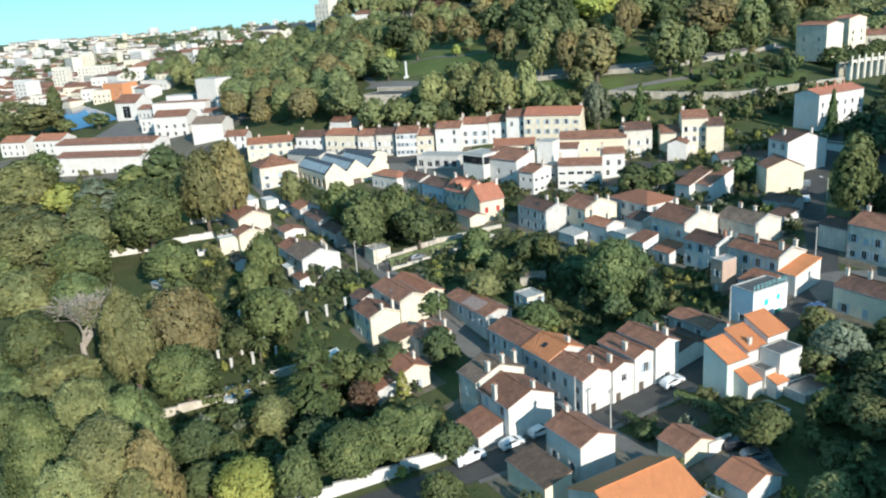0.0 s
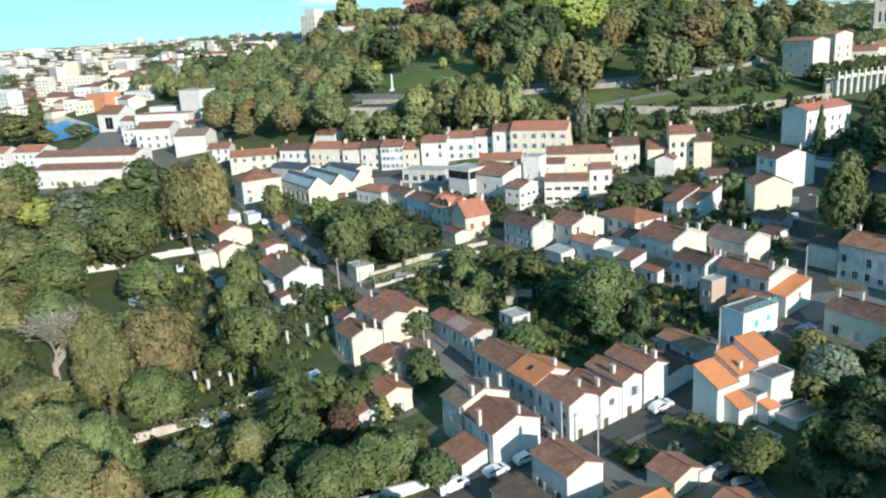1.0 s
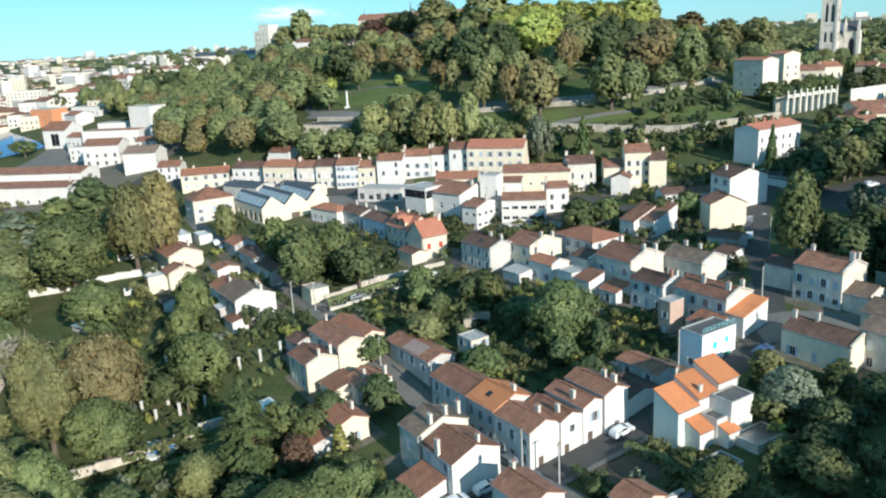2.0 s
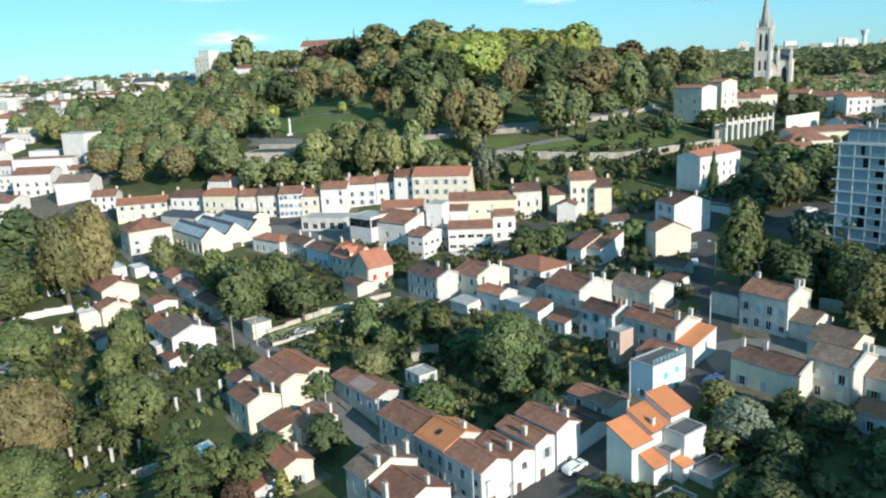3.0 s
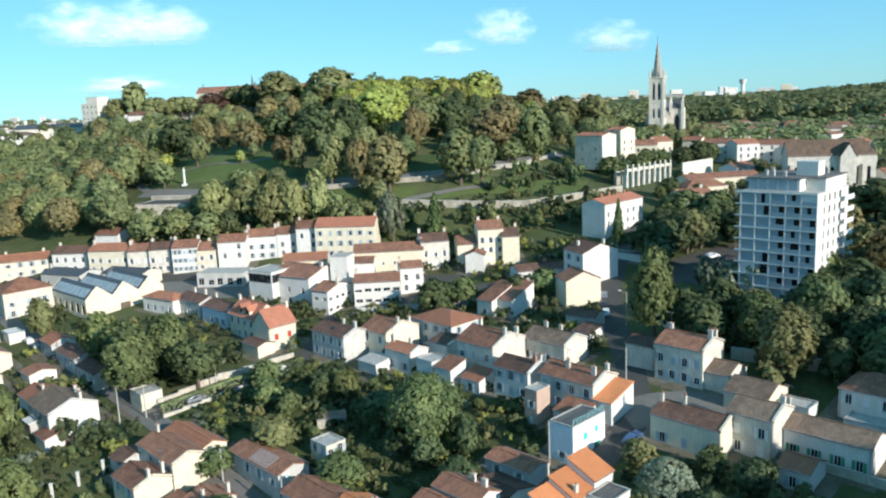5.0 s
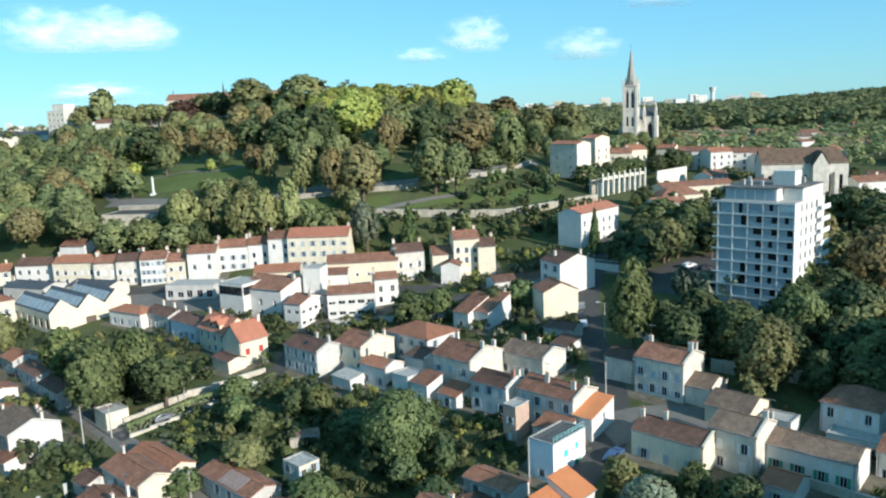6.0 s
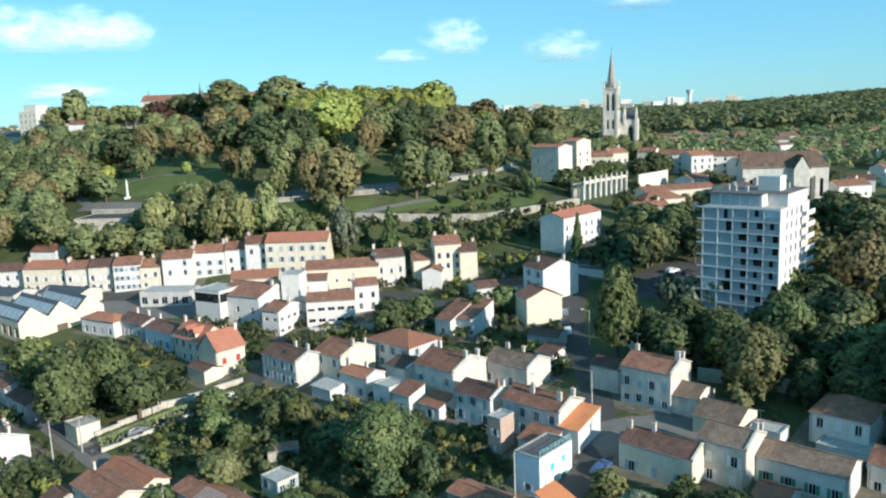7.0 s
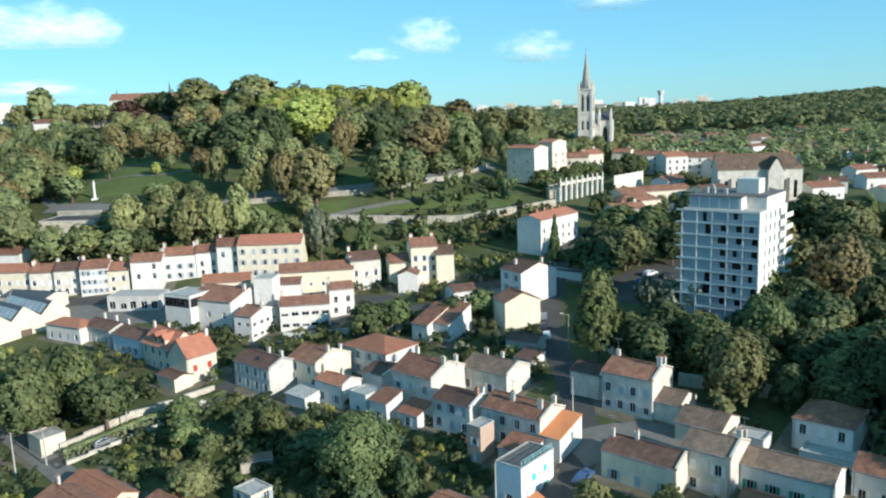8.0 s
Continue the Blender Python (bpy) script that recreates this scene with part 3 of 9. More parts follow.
def drape(name, line, width, material, lift=0.06, label="", category="road", kind="structure", step=2.0, across=4):
    """A strip of road or path that lies on the ground along a line of points."""
    pts = [Vector((p[0], p[1], 0)) for p in line]
    dense = []
    for a, b in zip(pts, pts[1:]):
        k = max(1, int((b - a).length / step))
        dense += [a.lerp(b, i / k) for i in range(k)]
    dense.append(pts[-1])
    for _ in range(3):
        dense = [dense[0]] + [(a + 2 * b + c) / 4 for a, b, c in zip(dense, dense[1:], dense[2:])] + [dense[-1]]
    bm = bmesh.new()
    rows = []
    ROADS.extend((p.x, p.y, width / 2) for p in dense)
    for i, p in enumerate(dense):
        d = (dense[min(i + 1, len(dense) - 1)] - dense[max(i - 1, 0)]).normalized()
        s = Vector((-d.y, d.x, 0))
        row = []
        for k in range(across + 1):
            q = p + s * width * (k / across - 0.5)
            row.append(bm.verts.new((q.x, q.y, ground_z(q.x, q.y) + lift)))
        rows.append(row)
    for ra, rb in zip(rows, rows[1:]):
        for k in range(across):
            bm.faces.new((ra[k], ra[k + 1], rb[k + 1], rb[k]))
    ob = new(name, mesh_of(name, bm, material))
    return tagged(ob, label, category, kind=kind)


def lawn(name, corners, material, label, lift=0.05, cells=14):
    """A four-cornered patch of ground cover on the lie of the land."""
    a, b, c, d = [Vector((p[0], p[1], 0)) for p in corners]
    bm = bmesh.new()
    grid = []
    for i in range(cells + 1):
        row = []
        for j in range(cells + 1):
            p = a.lerp(b, i / cells).lerp(d.lerp(c, i / cells), j / cells)
            row.append(bm.verts.new((p.x, p.y, ground_z(p.x, p.y) + lift)))
        grid.append(row)
    for i in range(cells):
        for j in range(cells):
            bm.faces.new((grid[i][j], grid[i + 1][j], grid[i + 1][j + 1], grid[i][j + 1]))
    return tagged(new(name, mesh_of(name, bm, material)), label, "ground", kind="structure")


def garden_wall(line, height, thick=0.35, material=None, label="pale rendered garden wall along a lane", name="garden_wall", cap=True, foot=1.0):
    """A free-standing wall that steps with the ground, with a coping."""
    material = material or WALLSTONE
    top = thing(name, pose(line[0][0], line[0][1], ground_z(*line[0])), label, "wall")
    ox, oy, oz = line[0][0], line[0][1], ground_z(*line[0])
    bm, bc = bmesh.new(), bmesh.new()
    for (x0, y0), (x1, y1) in zip(line, line[1:]):
        ln = math.hypot(x1 - x0, y1 - y0)
        n = max(1, int(ln / 4))
        yaw = math.degrees(math.atan2(y1 - y0, x1 - x0))
        for k in range(n):
            f0, f1 = k / n, (k + 1) / n
            xa, ya, xb, yb = x0 + (x1 - x0) * f0, y0 + (y1 - y0) * f0, x0 + (x1 - x0) * f1, y0 + (y1 - y0) * f1
            zm = (ground_z(xa, ya) + ground_z(xb, yb)) / 2
            m = pose((xa + xb) / 2 - ox, (ya + yb) / 2 - oy, zm - oz, 0, 0, yaw)
            box(bm, -ln / n / 2, ln / n / 2, -thick / 2, thick / 2, -foot, height, m)
            box(bc, -ln / n / 2, ln / n / 2, -thick / 2 - 0.06, thick / 2 + 0.06, height, height + 0.1, m)
    part("wall_body", bm, material, top)
    if cap:
        part("coping", bc, CONCRETE, top)
    else:
        bc.free()
    return top


# ---- trees ----
def tree_meshes(seed, kind, count=3600):
    """Unit trees about 10 m high: trunk with limbs, and a crown of about that many small leaf sprays, in lobes with gaps."""
    rng = random.Random(seed)
    tb = bmesh.new()
    verts, faces = [], []

    def leaf(c, size, nrm):
        u = nrm.orthogonal().normalized()
        v = nrm.cross(u)
        a = rng.uniform(0, 6.28)
        k = len(verts)
        for j in range(3):
            r = size * rng.uniform(0.7, 1.3)
            verts.append(c + u * r * math.cos(a + 2.1 * j) + v * r * math.sin(a + 2.1 * j))
        faces.append((k, k + 1, k + 2))

    def clump(c, r, n, size, out):
        for _ in range(n):
            d = Vector((rng.gauss(0, 1), rng.gauss(0, 1), rng.gauss(0, 1))).normalized()
            q = (d * 0.35 + out + Vector((0, 0, 0.10)) + Vector((rng.gauss(0, 0.32), rng.gauss(0, 0.32), rng.gauss(0, 0.32)))).normalized()
            leaf(c + d * r * rng.uniform(0.4, 1.0), size, q)

    def heart(c, r):
        """Shaded inner foliage of a lobe: loose facets set well inside the leaves."""
        g = (1 + 5 ** 0.5) / 2
        p = [Vector(q).normalized() * r * rng.uniform(0.85, 1.1) for q in ((-1, g, 0), (1, g, 0), (-1, -g, 0), (1, -g, 0), (0, -1, g), (0, 1, g), (0, -1, -g), (0, 1, -g), (g, 0, -1), (g, 0, 1), (-g, 0, -1), (-g, 0, 1))]
        for f in ((0, 11, 5), (0, 5, 1), (0, 1, 7), (0, 7, 10), (0, 10, 11), (1, 5, 9), (5, 11, 4), (11, 10, 2), (10, 7, 6), (7, 1, 8), (3, 9, 4), (3, 4, 2), (3, 2, 6), (3, 6, 8), (3, 8, 9), (4, 9, 5), (2, 4, 11), (6, 2, 10), (8, 6, 7), (9, 8, 1)):
            k = len(verts)
            verts.extend(c + p[j] for j in f)
            faces.append((k, k + 1, k + 2))

    if kind == "round":
        # crown envelope by variant: round, tall egg, broad dome, leaning, open
        wide, tall, mid, egg = ((3.35, 4.3, 5.4, 0.0), (2.9, 4.7, 5.2, 0.22), (3.6, 4.0, 5.7, -0.10), (3.2, 4.4, 5.4, 0.14), (3.3, 4.3, 5.4, -0.05))[(seed // 13) % 5]
        many = 44 if count > 1600 else 24
        bulge = [(rng.uniform(0, 6.28), rng.uniform(0.04, 0.11)) for _ in range(3)]
        lean = Vector((rng.uniform(-0.5, 0.5), rng.uniform(-0.5, 0.5), 0))
        lobes = []
        for k in range(many):
            zz = 1 - 1.76 * (k + 0.5) / many
            a = k * 2.39996 + rng.uniform(-0.35, 0.35)
            flat = math.sqrt(max(0.0, 1 - zz * zz))
            e = 1 + sum(w * math.cos((j + 1) * a + f) for j, (f, w) in enumerate(bulge)) + rng.uniform(-0.16, 0.12)
            e *= 1 - egg * zz
            d = Vector((flat * math.cos(a), flat * math.sin(a), zz))
            c = Vector((d.x * wide * e * 0.74, d.y * wide * e * 0.74, mid + zz * tall * 0.74 * (1 + rng.uniform(-0.1, 0.08)))) + lean * (zz + 0.5)
            lobes.append((c, rng.uniform(0.62, 1.15) * (1.0 if many == 44 else 1.3), d))
        size = math.sqrt(290 / (1.3 * count))
        total = sum(r * r for _, r, _ in lobes)
        for k, (c, r, t) in enumerate(lobes):
            if k % 3 == 0:
                tube(tb, (0, 0, 2.4 + rng.uniform(0, 1.6)), c, 0.13, 0.03, 5, False)
            heart(c * 0.80 + Vector((0, 0, mid)) * 0.20, r * 0.74)
            for _ in range(int(count * r * r / total / 5)):
                d = Vector((rng.gauss(0, 1), rng.gauss(0, 1), rng.gauss(0, 1))).normalized()
                if d.dot(t) < -0.25:
                    d = d - t * (2 * d.dot(t))
                clump(c + d * r * rng.uniform(0.74, 1.12), 0.28, 5, size * rng.uniform(0.75, 1.25), d * 0.6 + t * 0.6)
        for _ in range(int(count * 0.07)):
            d = Vector((rng.gauss(0, 1), rng.gauss(0, 1), rng.gauss(0, 1))).normalized()
            d.z = d.z if d.z > -0.75 else -d.z
            a = math.atan2(d.y, d.x)
            e = (1 + sum(w * math.cos((j + 1) * a + f) for j, (f, w) in enumerate(bulge))) * (1 - egg * d.z) * rng.uniform(0.84, 1.0)
            clump(Vector((d.x * wide * e, d.y * wide * e, mid + d.z * tall * rng.uniform(0.82, 0.98))) + lean * (d.z + 0.5), 0.34, 5, size, d * 1.1)
        tube(tb, (0, 0, -0.6), (0, 0, 3.2), 0.34, 0.22, 9)
        tube(tb, (0, 0, 3.2), (lean.x, lean.y, 7.5), 0.22, 0.05, 7)
    elif kind == "conifer":
        tiers = 26
        size = math.sqrt(170 / (1.3 * count))
        for k in range(tiers):
            f = k / tiers
            z = 0.9 + 9.0 * f
            rr = 3.1 * (1 - f) ** 0.85 + 0.12
            boughs = max(4, int(15 - 9 * f))
            for j in range(boughs):
                a = rng.uniform(0, 6.28)
                ln = rr * rng.uniform(0.66, 1.1)
                tip = Vector((ln * math.cos(a), ln * math.sin(a), z - 0.10 * ln))
                tube(tb, (0, 0, z), tip, 0.035, 0.01, 3, False)
                for _ in range(max(3, int(count * 0.15 / boughs * (1 - f) / 4) + 2)):
                    q = Vector((0, 0, z)).lerp(tip, rng.uniform(0.35, 1.03))
                    clump(q, 0.2, 4, size, Vector((math.cos(a) * 0.7, math.sin(a) * 0.7, 0.5)))
        tube(tb, (0, 0, -0.6), (0, 0, 9.7), 0.28, 0.03, 8)
    elif kind == "column":
        for k in range(count // 6):
            f = rng.random()
            rr = 1.15 * math.sin(math.pi * min(1, 0.12 + 0.88 * f)) ** 0.6 * (1 - 0.55 * f)
            a = rng.uniform(0, 6.28)
            clump(Vector((rr * math.cos(a), rr * math.sin(a), 0.3 + 9.6 * f)), 0.2, 6, math.sqrt(70 / (1.3 * count)), Vector((math.cos(a), math.sin(a), 0.3)))
        tube(tb, (0, 0, -0.6), (0, 0, 9.0), 0.2, 0.03, 7)
    elif kind == "bush":
        many = rng.randint(7, 11)
        size = math.sqrt(130 / (1.3 * count))
        for k in range(many):
            a = rng.uniform(0, 6.28)
            rad = rng.uniform(0, 2.7)
            c = Vector((rad * math.cos(a), rad * math.sin(a), rng.uniform(0.9, 3.0)))
            r = rng.uniform(0.8, 1.7)
            tube(tb, (0, 0, -0.3), c, 0.12, 0.03, 4, False)
            if count > 300:
                heart(c, r * 0.7)
            for _ in range(count // many // 5):
                d = Vector((rng.gauss(0, 1), rng.gauss(0, 1), rng.gauss(0, 1))).normalized()
                d.z = d.z if d.z > -0.4 else -d.z
                clump(c + d * r * rng.uniform(0.8, 1.06), 0.34, 5, size, d)
    elif kind == "bare":
        def limb(p, d, ln, r, depth):
            e = p + d * ln
            tube(tb, p, e, r, r * 0.62, 6 if depth < 2 else 3, False)
            if depth >= 6:
                return
            for _ in range(3 if depth < 3 else 4):
                nd = (d + Vector((rng.gauss(0, 0.5), rng.gauss(0, 0.5), rng.gauss(0.1, 0.3)))).normalized()
                limb(p.lerp(e, rng.uniform(0.5, 1.0)), nd, ln * rng.uniform(0.68, 0.86), max(0.022, r * 0.58), depth + 1)
                if depth >= 4 and rng.random() < 0.4:
                    clump(e, 0.35, 3, 0.10, d)
        limb(Vector((0, 0, -0.5)), Vector((0, 0, 1)), 2.8, 0.3, 0)
    me = bpy.data.meshes.new("crown")
    me.from_pydata([tuple(v) for v in verts], [], faces)
    return tb, me


TREE_CACHE = {}


def tree(x, y, height, spread, leaf=None, kind="round", label="", variant=0, z=None, group="", name="tree", bark=None):
    """One tree: trunk and crown under an Empty at its foot. spread: crown width in metres. Large and near crowns get more leaves."""
    leaf, bark = leaf or LEAF, bark or BARK
    want = spread * height * 480000 / (x * x + y * y)
    count = 400
    while count < want and count < 12800:
        count *= 2
    count = max(count, 400 if kind == "bush" else 800)
    key = (kind, variant, leaf.name, count, bark.name)
    if key not in TREE_CACHE:
        tb, me = tree_meshes(variant * 13 + len(kind), kind, count)
        me.materials.append(leaf)
        TREE_CACHE[key] = mesh_of("trunk", tb, bark), me
    tm, cm = TREE_CACHE[key]
    wide = {"round": 7.3, "conifer": 6.2, "column": 2.4, "bush": 7.0, "bare": 7.0}[kind]
    tall = {"bush": 4.6, "bare": 10.5}.get(kind, 10.0)
    zz = ground_z(x, y) if z is None else z
    top = thing(name, Matrix.LocRotScale((x, y, zz), Euler((0, 0, (x * 7.3 + y * 3.1) % 6.28)), Vector((spread / wide, spread / wide, height / tall))),
                label or "leafy green deciduous tree with a rounded crown", "tree", group)
    part("trunk", tm, None, top)
    if len(cm.polygons):
        part("crown", cm, None, top)
    return top


def joined_wood(name, seed, groups, label, count=2100, bush_count=260, category="wood"):
    """A stand of trees too many to count, as one canopy: groups of (number, spot, kinds, hmin, hmax, gap)."""
    rng = random.Random(seed)
    mats, vs, ids = [], [], []
    base = {}
    for number, spot, kinds, hmin, hmax, gap in groups:
        placed, tries = [], 0
        while len(placed) < number and tries < number * 60:
            tries += 1
            x, y = spot(rng)
            if x is None or any((x - a) ** 2 + (y - b) ** 2 < gap * gap for a, b in placed):
                continue
            placed.append((x, y))
            leaf, kind, spread = rng.choice(kinds)
            if leaf not in mats:
                mats.append(leaf)
            var = rng.randint(0, 4)
            if (kind, var) not in base:
                tb, me = tree_meshes(var * 13 + len(kind), kind, count if kind == "round" else bush_count)
                tb.free()
                co = np.empty(len(me.vertices) * 3)
                me.vertices.foreach_get("co", co)
                base[kind, var] = co.reshape(-1, 3)
            co = base[kind, var]
            h = rng.uniform(hmin, hmax)
            w = h * spread * rng.uniform(0.85, 1.15) / (7.6 if kind == "round" else 7.0)
            a = rng.uniform(0, 6.28)
            c, sn = math.cos(a), math.sin(a)
            p = np.empty_like(co)
            p[:, 0] = x + w * (c * co[:, 0] - sn * co[:, 1])
            p[:, 1] = y + w * (sn * co[:, 0] + c * co[:, 1])
            p[:, 2] = ground_z(x, y) + co[:, 2] * h / (10.0 if kind == "round" else 4.6)
            vs.append(p)
            ids.append(np.full(len(co) // 3, mats.index(leaf)))
    leaf_mesh(name, np.concatenate(vs), np.concatenate(ids), mats, label, category)


def leaf_mesh(name, v, ids, mats, label, category):
    """One object of loose leaf triangles, three corners each."""
    k = len(v) // 3
    me = bpy.data.meshes.new(name)
    me.vertices.add(len(v))
    me.vertices.foreach_set("co", v.ravel())
    me.loops.add(len(v))
    me.loops.foreach_set("vertex_index", np.arange(len(v), dtype=np.int32))
    me.polygons.add(k)
    me.polygons.foreach_set("loop_start", np.arange(0, len(v), 3, dtype=np.int32))
    for m in mats:
        me.materials.append(m)
    me.polygons.foreach_set("material_index", np.asarray(ids, dtype=np.int32))
    me.update(calc_edges=True)
    tagged(new(name, me), label, category, kind="stuff")


def far_town(name, seed, count, spot, size, tall, label):
    """Countless pale buildings with tiled roofs, as one mesh."""
    rng = random.Random(seed)
    mats = [WHITE, CREAM, STONE_PALE, TILE_BROWN, TILE_RED, TILE_GREY, PANEWORK]
    bm = bmesh.new()
    spots, tries = [], 0
    while len(spots) < count and tries < count * 40:
        tries += 1
        x, y = spot(rng)
        if x is None:
            continue
        L, W = rng.uniform(*size), rng.uniform(8, 13)
        if any((x - a) ** 2 + (y - b) ** 2 < (0.5 * L + c) ** 2 for a, b, c in spots):
            continue
        spots.append((x, y, L * 0.5))
        h = rng.uniform(4, 8) if rng.random() > tall else rng.uniform(10, 24)
        m = pose(x, y, ground_z(x, y), 0, 0, rng.uniform(-30, 30))
        n0 = len(bm.faces)
        box(bm, -L / 2, L / 2, -W / 2, W / 2, -3, h, m)
        bm.faces.ensure_lookup_table()
        wm = rng.choice((0, 0, 0, 1, 2))
        for k in range(n0, len(bm.faces)):
            bm.faces[k].material_index = wm
        if h < 9:
            rise = W * 0.18
            rm = rng.choice((3, 3, 4, 5))
            pts = [m @ Vector(p) for p in ((-L / 2 - 0.3, -W / 2 - 0.3, h), (L / 2 + 0.3, -W / 2 - 0.3, h), (L / 2 + 0.3, W / 2 + 0.3, h), (-L / 2 - 0.3, W / 2 + 0.3, h), (-L / 2, 0, h + rise), (L / 2, 0, h + rise))]
            v = [bm.verts.new(p + Vector((0, 0, 0.05))) for p in pts]
            for f in ((0, 1, 5, 4), (2, 3, 4, 5), (1, 2, 5), (3, 0, 4)):
                bm.faces.new([v[k] for k in f]).material_index = rm
        for r in range(max(1, int(h / 3))):
            for c in range(max(2, int(L / 3.5))):
                xx = -L / 2 + (c + 0.5) * L / max(2, int(L / 3.5))
                q = [m @ Vector((xx + dx, -W / 2 - 0.05, r * 2.9 + dz)) for dx, dz in ((-0.5, 0.9), (0.5, 0.9), (0.5, 2.2), (-0.5, 2.2))]
                bm.faces.new([bm.verts.new(p) for p in q]).material_index = 6
    me = bpy.data.meshes.new(name)
    bm.to_mesh(me)
    bm.free()
    for mt in mats:
        me.materials.append(mt)
    tagged(new(name, me), label, "town", kind="stuff")

# ---- ground: one sheet to the horizon ----
def graded(lo, hi, fine_lo, fine_hi, fine, coarse):
    a = list(np.arange(fine_lo, fine_hi, fine)) + [fine_hi]
    left, s, p = [], fine, fine_lo
    while p > lo:
        s = min(s * 1.25, coarse)
        p -= s
        left.append(p)
    right, s, p = [], fine, fine_hi
    while p < hi:
        s = min(s * 1.25, coarse)
        p += s
        right.append(p)
    return left[::-1] + a + right


def build_ground():
    xs, ys = graded(-3500, 3500, -200, 130, 3.0, 160), graded(-900, 4700, 95, 340, 3.0, 160)
    verts = [(x, y, ground_z(x, y)) for y in ys for x in xs]
    w = len(xs)
    faces = [(j * w + i, j * w + i + 1, (j + 1) * w + i + 1, (j + 1) * w + i) for j in range(len(ys) - 1) for i in range(w - 1)]
    me = bpy.data.meshes.new("ground")
    me.from_pydata(verts, [], faces)
    me.materials.append(GRASS)
    for p in me.polygons:
        p.use_smooth = True
    tagged(new("ground", me), "green and brown garden ground of a town in a valley", "ground", kind="structure")


build_ground()

# ---- the terrace along the sloping street and the lane ----
ROW = "terrace row by the street"
house("two-storey terraced house with white gable and brown tiles", -17.3, 135.9, -1.4, -42, 8.8, 6.2, 6.8, wall=WHITE, tiles=TILE_BROWN, wins={"s": (3, 2)}, shutters=SHUT_WHITE, chims=((0.2, 0.5, 1.1),), doors=(("s", 0.5, 1.0, 2.1), ("e", 0.35, 1.0, 2.1)), group=ROW)
house("two-storey terraced house with bright orange tiled roof", -22.6, 142.2, -1.2, -42, 7.6, 8.6, 6.9, wall=GREYWALL, tiles=TILE_ORANGE, wins={"s": (3, 2)}, chims=((0.5, 0.3, 1.0),), doors=(("s", 0.2, 1.0, 2.1),), group=ROW, shutters=SHUT_BLUE)
house("two-storey terraced house with brown tiled roof beside a lane", -30.2, 148.3, -0.9, -42, 10.8, 7.0, 6.4, wall=GREYWALL, tiles=TILE_BROWN, wins={"s": (3, 2)}, doors=(("s", 0.6, 1.0, 2.1),), group=ROW, shutters=SHUT_WHITE)
house("narrow white gabled terraced house on the street", -13.4, 139.2, -0.8, -42, 8.4, 4.6, 6.4, wall=WHITE, tiles=TILE_BROWN, wins={"e": (1, 2)}, chims=((0.5, -0.5, 1.2),), doors=(("e", 0.25, 1.0, 2.1),), group=ROW, shutters=SHUT_WHITE)
house("white gabled terraced house with dark brown roof", -10.4, 142.6, -0.3, -42, 9.0, 4.8, 6.9, wall=WHITE, tiles=TILE_BROWN, wins={"e": (1, 2)}, chims=((0.3, -0.7, 1.3),), doors=(("e", 0.3, 1.1, 2.3),), group=ROW, shutters=SHUT_BLUE)
house("white gabled terraced house with two roof chimneys", -7.2, 145.6, 0.2, -42, 9.2, 5.2, 7.4, wall=WHITE, tiles=TILE_BROWN, wins={"e": (1, 1)}, chims=((0.6, 0.5, 1.2), (0.0, 0.7, 1.2)), group=ROW, shutters=SHUT_WHITE)
house("low white outbuilding with shallow dark roof", -2.2, 150.3, 1.4, -42, 7.5, 8.4, 3.6, wall=WHITE, tiles=TILE_DARK, pitch=14)
house("brown-roofed garden annex behind the terrace", 0.8, 157.0, 3.2, -42, 9.5, 5.0, 3.4, wall=GREYWALL, tiles=TILE_BROWN, pitch=16, wins={"s": (2, 1)}, shutters=SHUT_WHITE)

# houses over the lane, nearest the camera
house("white gabled house with brown tiles and a roof chimney", -26.5, 128.9, -2.6, -42, 8.2, 8.8, 6.2, wall=WHITE, tiles=TILE_BROWN, wins={"s": (2, 2)}, chims=((0.75, 0.25, 1.2, CHIMNEY), (0.1, -1.0, 2.4)), shutters=SHUT_BLUE)
house("low tiled lean-to annex against a white house", -31.5, 124.0, -3.0, -42, 6.5, 4.6, 2.6, roof="shed", wall=WHITE, tiles=TILE_BROWN, pitch=16)
house("old stone house with two tall gable chimneys", -32.0, 134.0, -2.7, -42, 5.6, 9.6, 7.3, wall=STONE, tiles=TILE_GREY, wins={"s": (1, 2), "e": (1, 1)}, chims=((0.85, -0.45, 1.6, STONE), (0.85, 0.15, 1.6, STONE), (0.2, 0.9, 2.0)), shutters=SHUT_WHITE)
house("plain white house with brown roof by the street", -14.7, 118.5, -2.3, -42, 8.0, 6.3, 6.0, wall=WHITE, tiles=TILE_BROWN, wins={"s": (2, 1)}, chims=((-0.9, 0.1, 1.0),), shutters=SHUT_WHITE)
house("large house with new orange tiled roof", -5.8, 107.2, -3.2, 48, 13.4, 11.0, 5.2, wall=GREYWALL, tiles=TILE_ORANGE, pitch=24)
house("long low annex with dark tiled lean-to roof", -19.5, 112.0, -2.6, -42, 9.0, 4.6, 3.2, roof="shed", wall=CREAM, tiles=TILE_OLD, pitch=12)
house("small garage with brown tiled roof and white front", 8.1, 114.1, -1.0, -42, 5.2, 6.4, 3.0, wall=WHITE, tiles=TILE_RED, doors=(("e", 0.5, 2.4, 2.2),))
house("tiled garden shed behind a hedge", 0.0, 122.0, -1.1, -42, 5.2, 6.0, 3.0, wall=CREAM, tiles=TILE_BROWN)

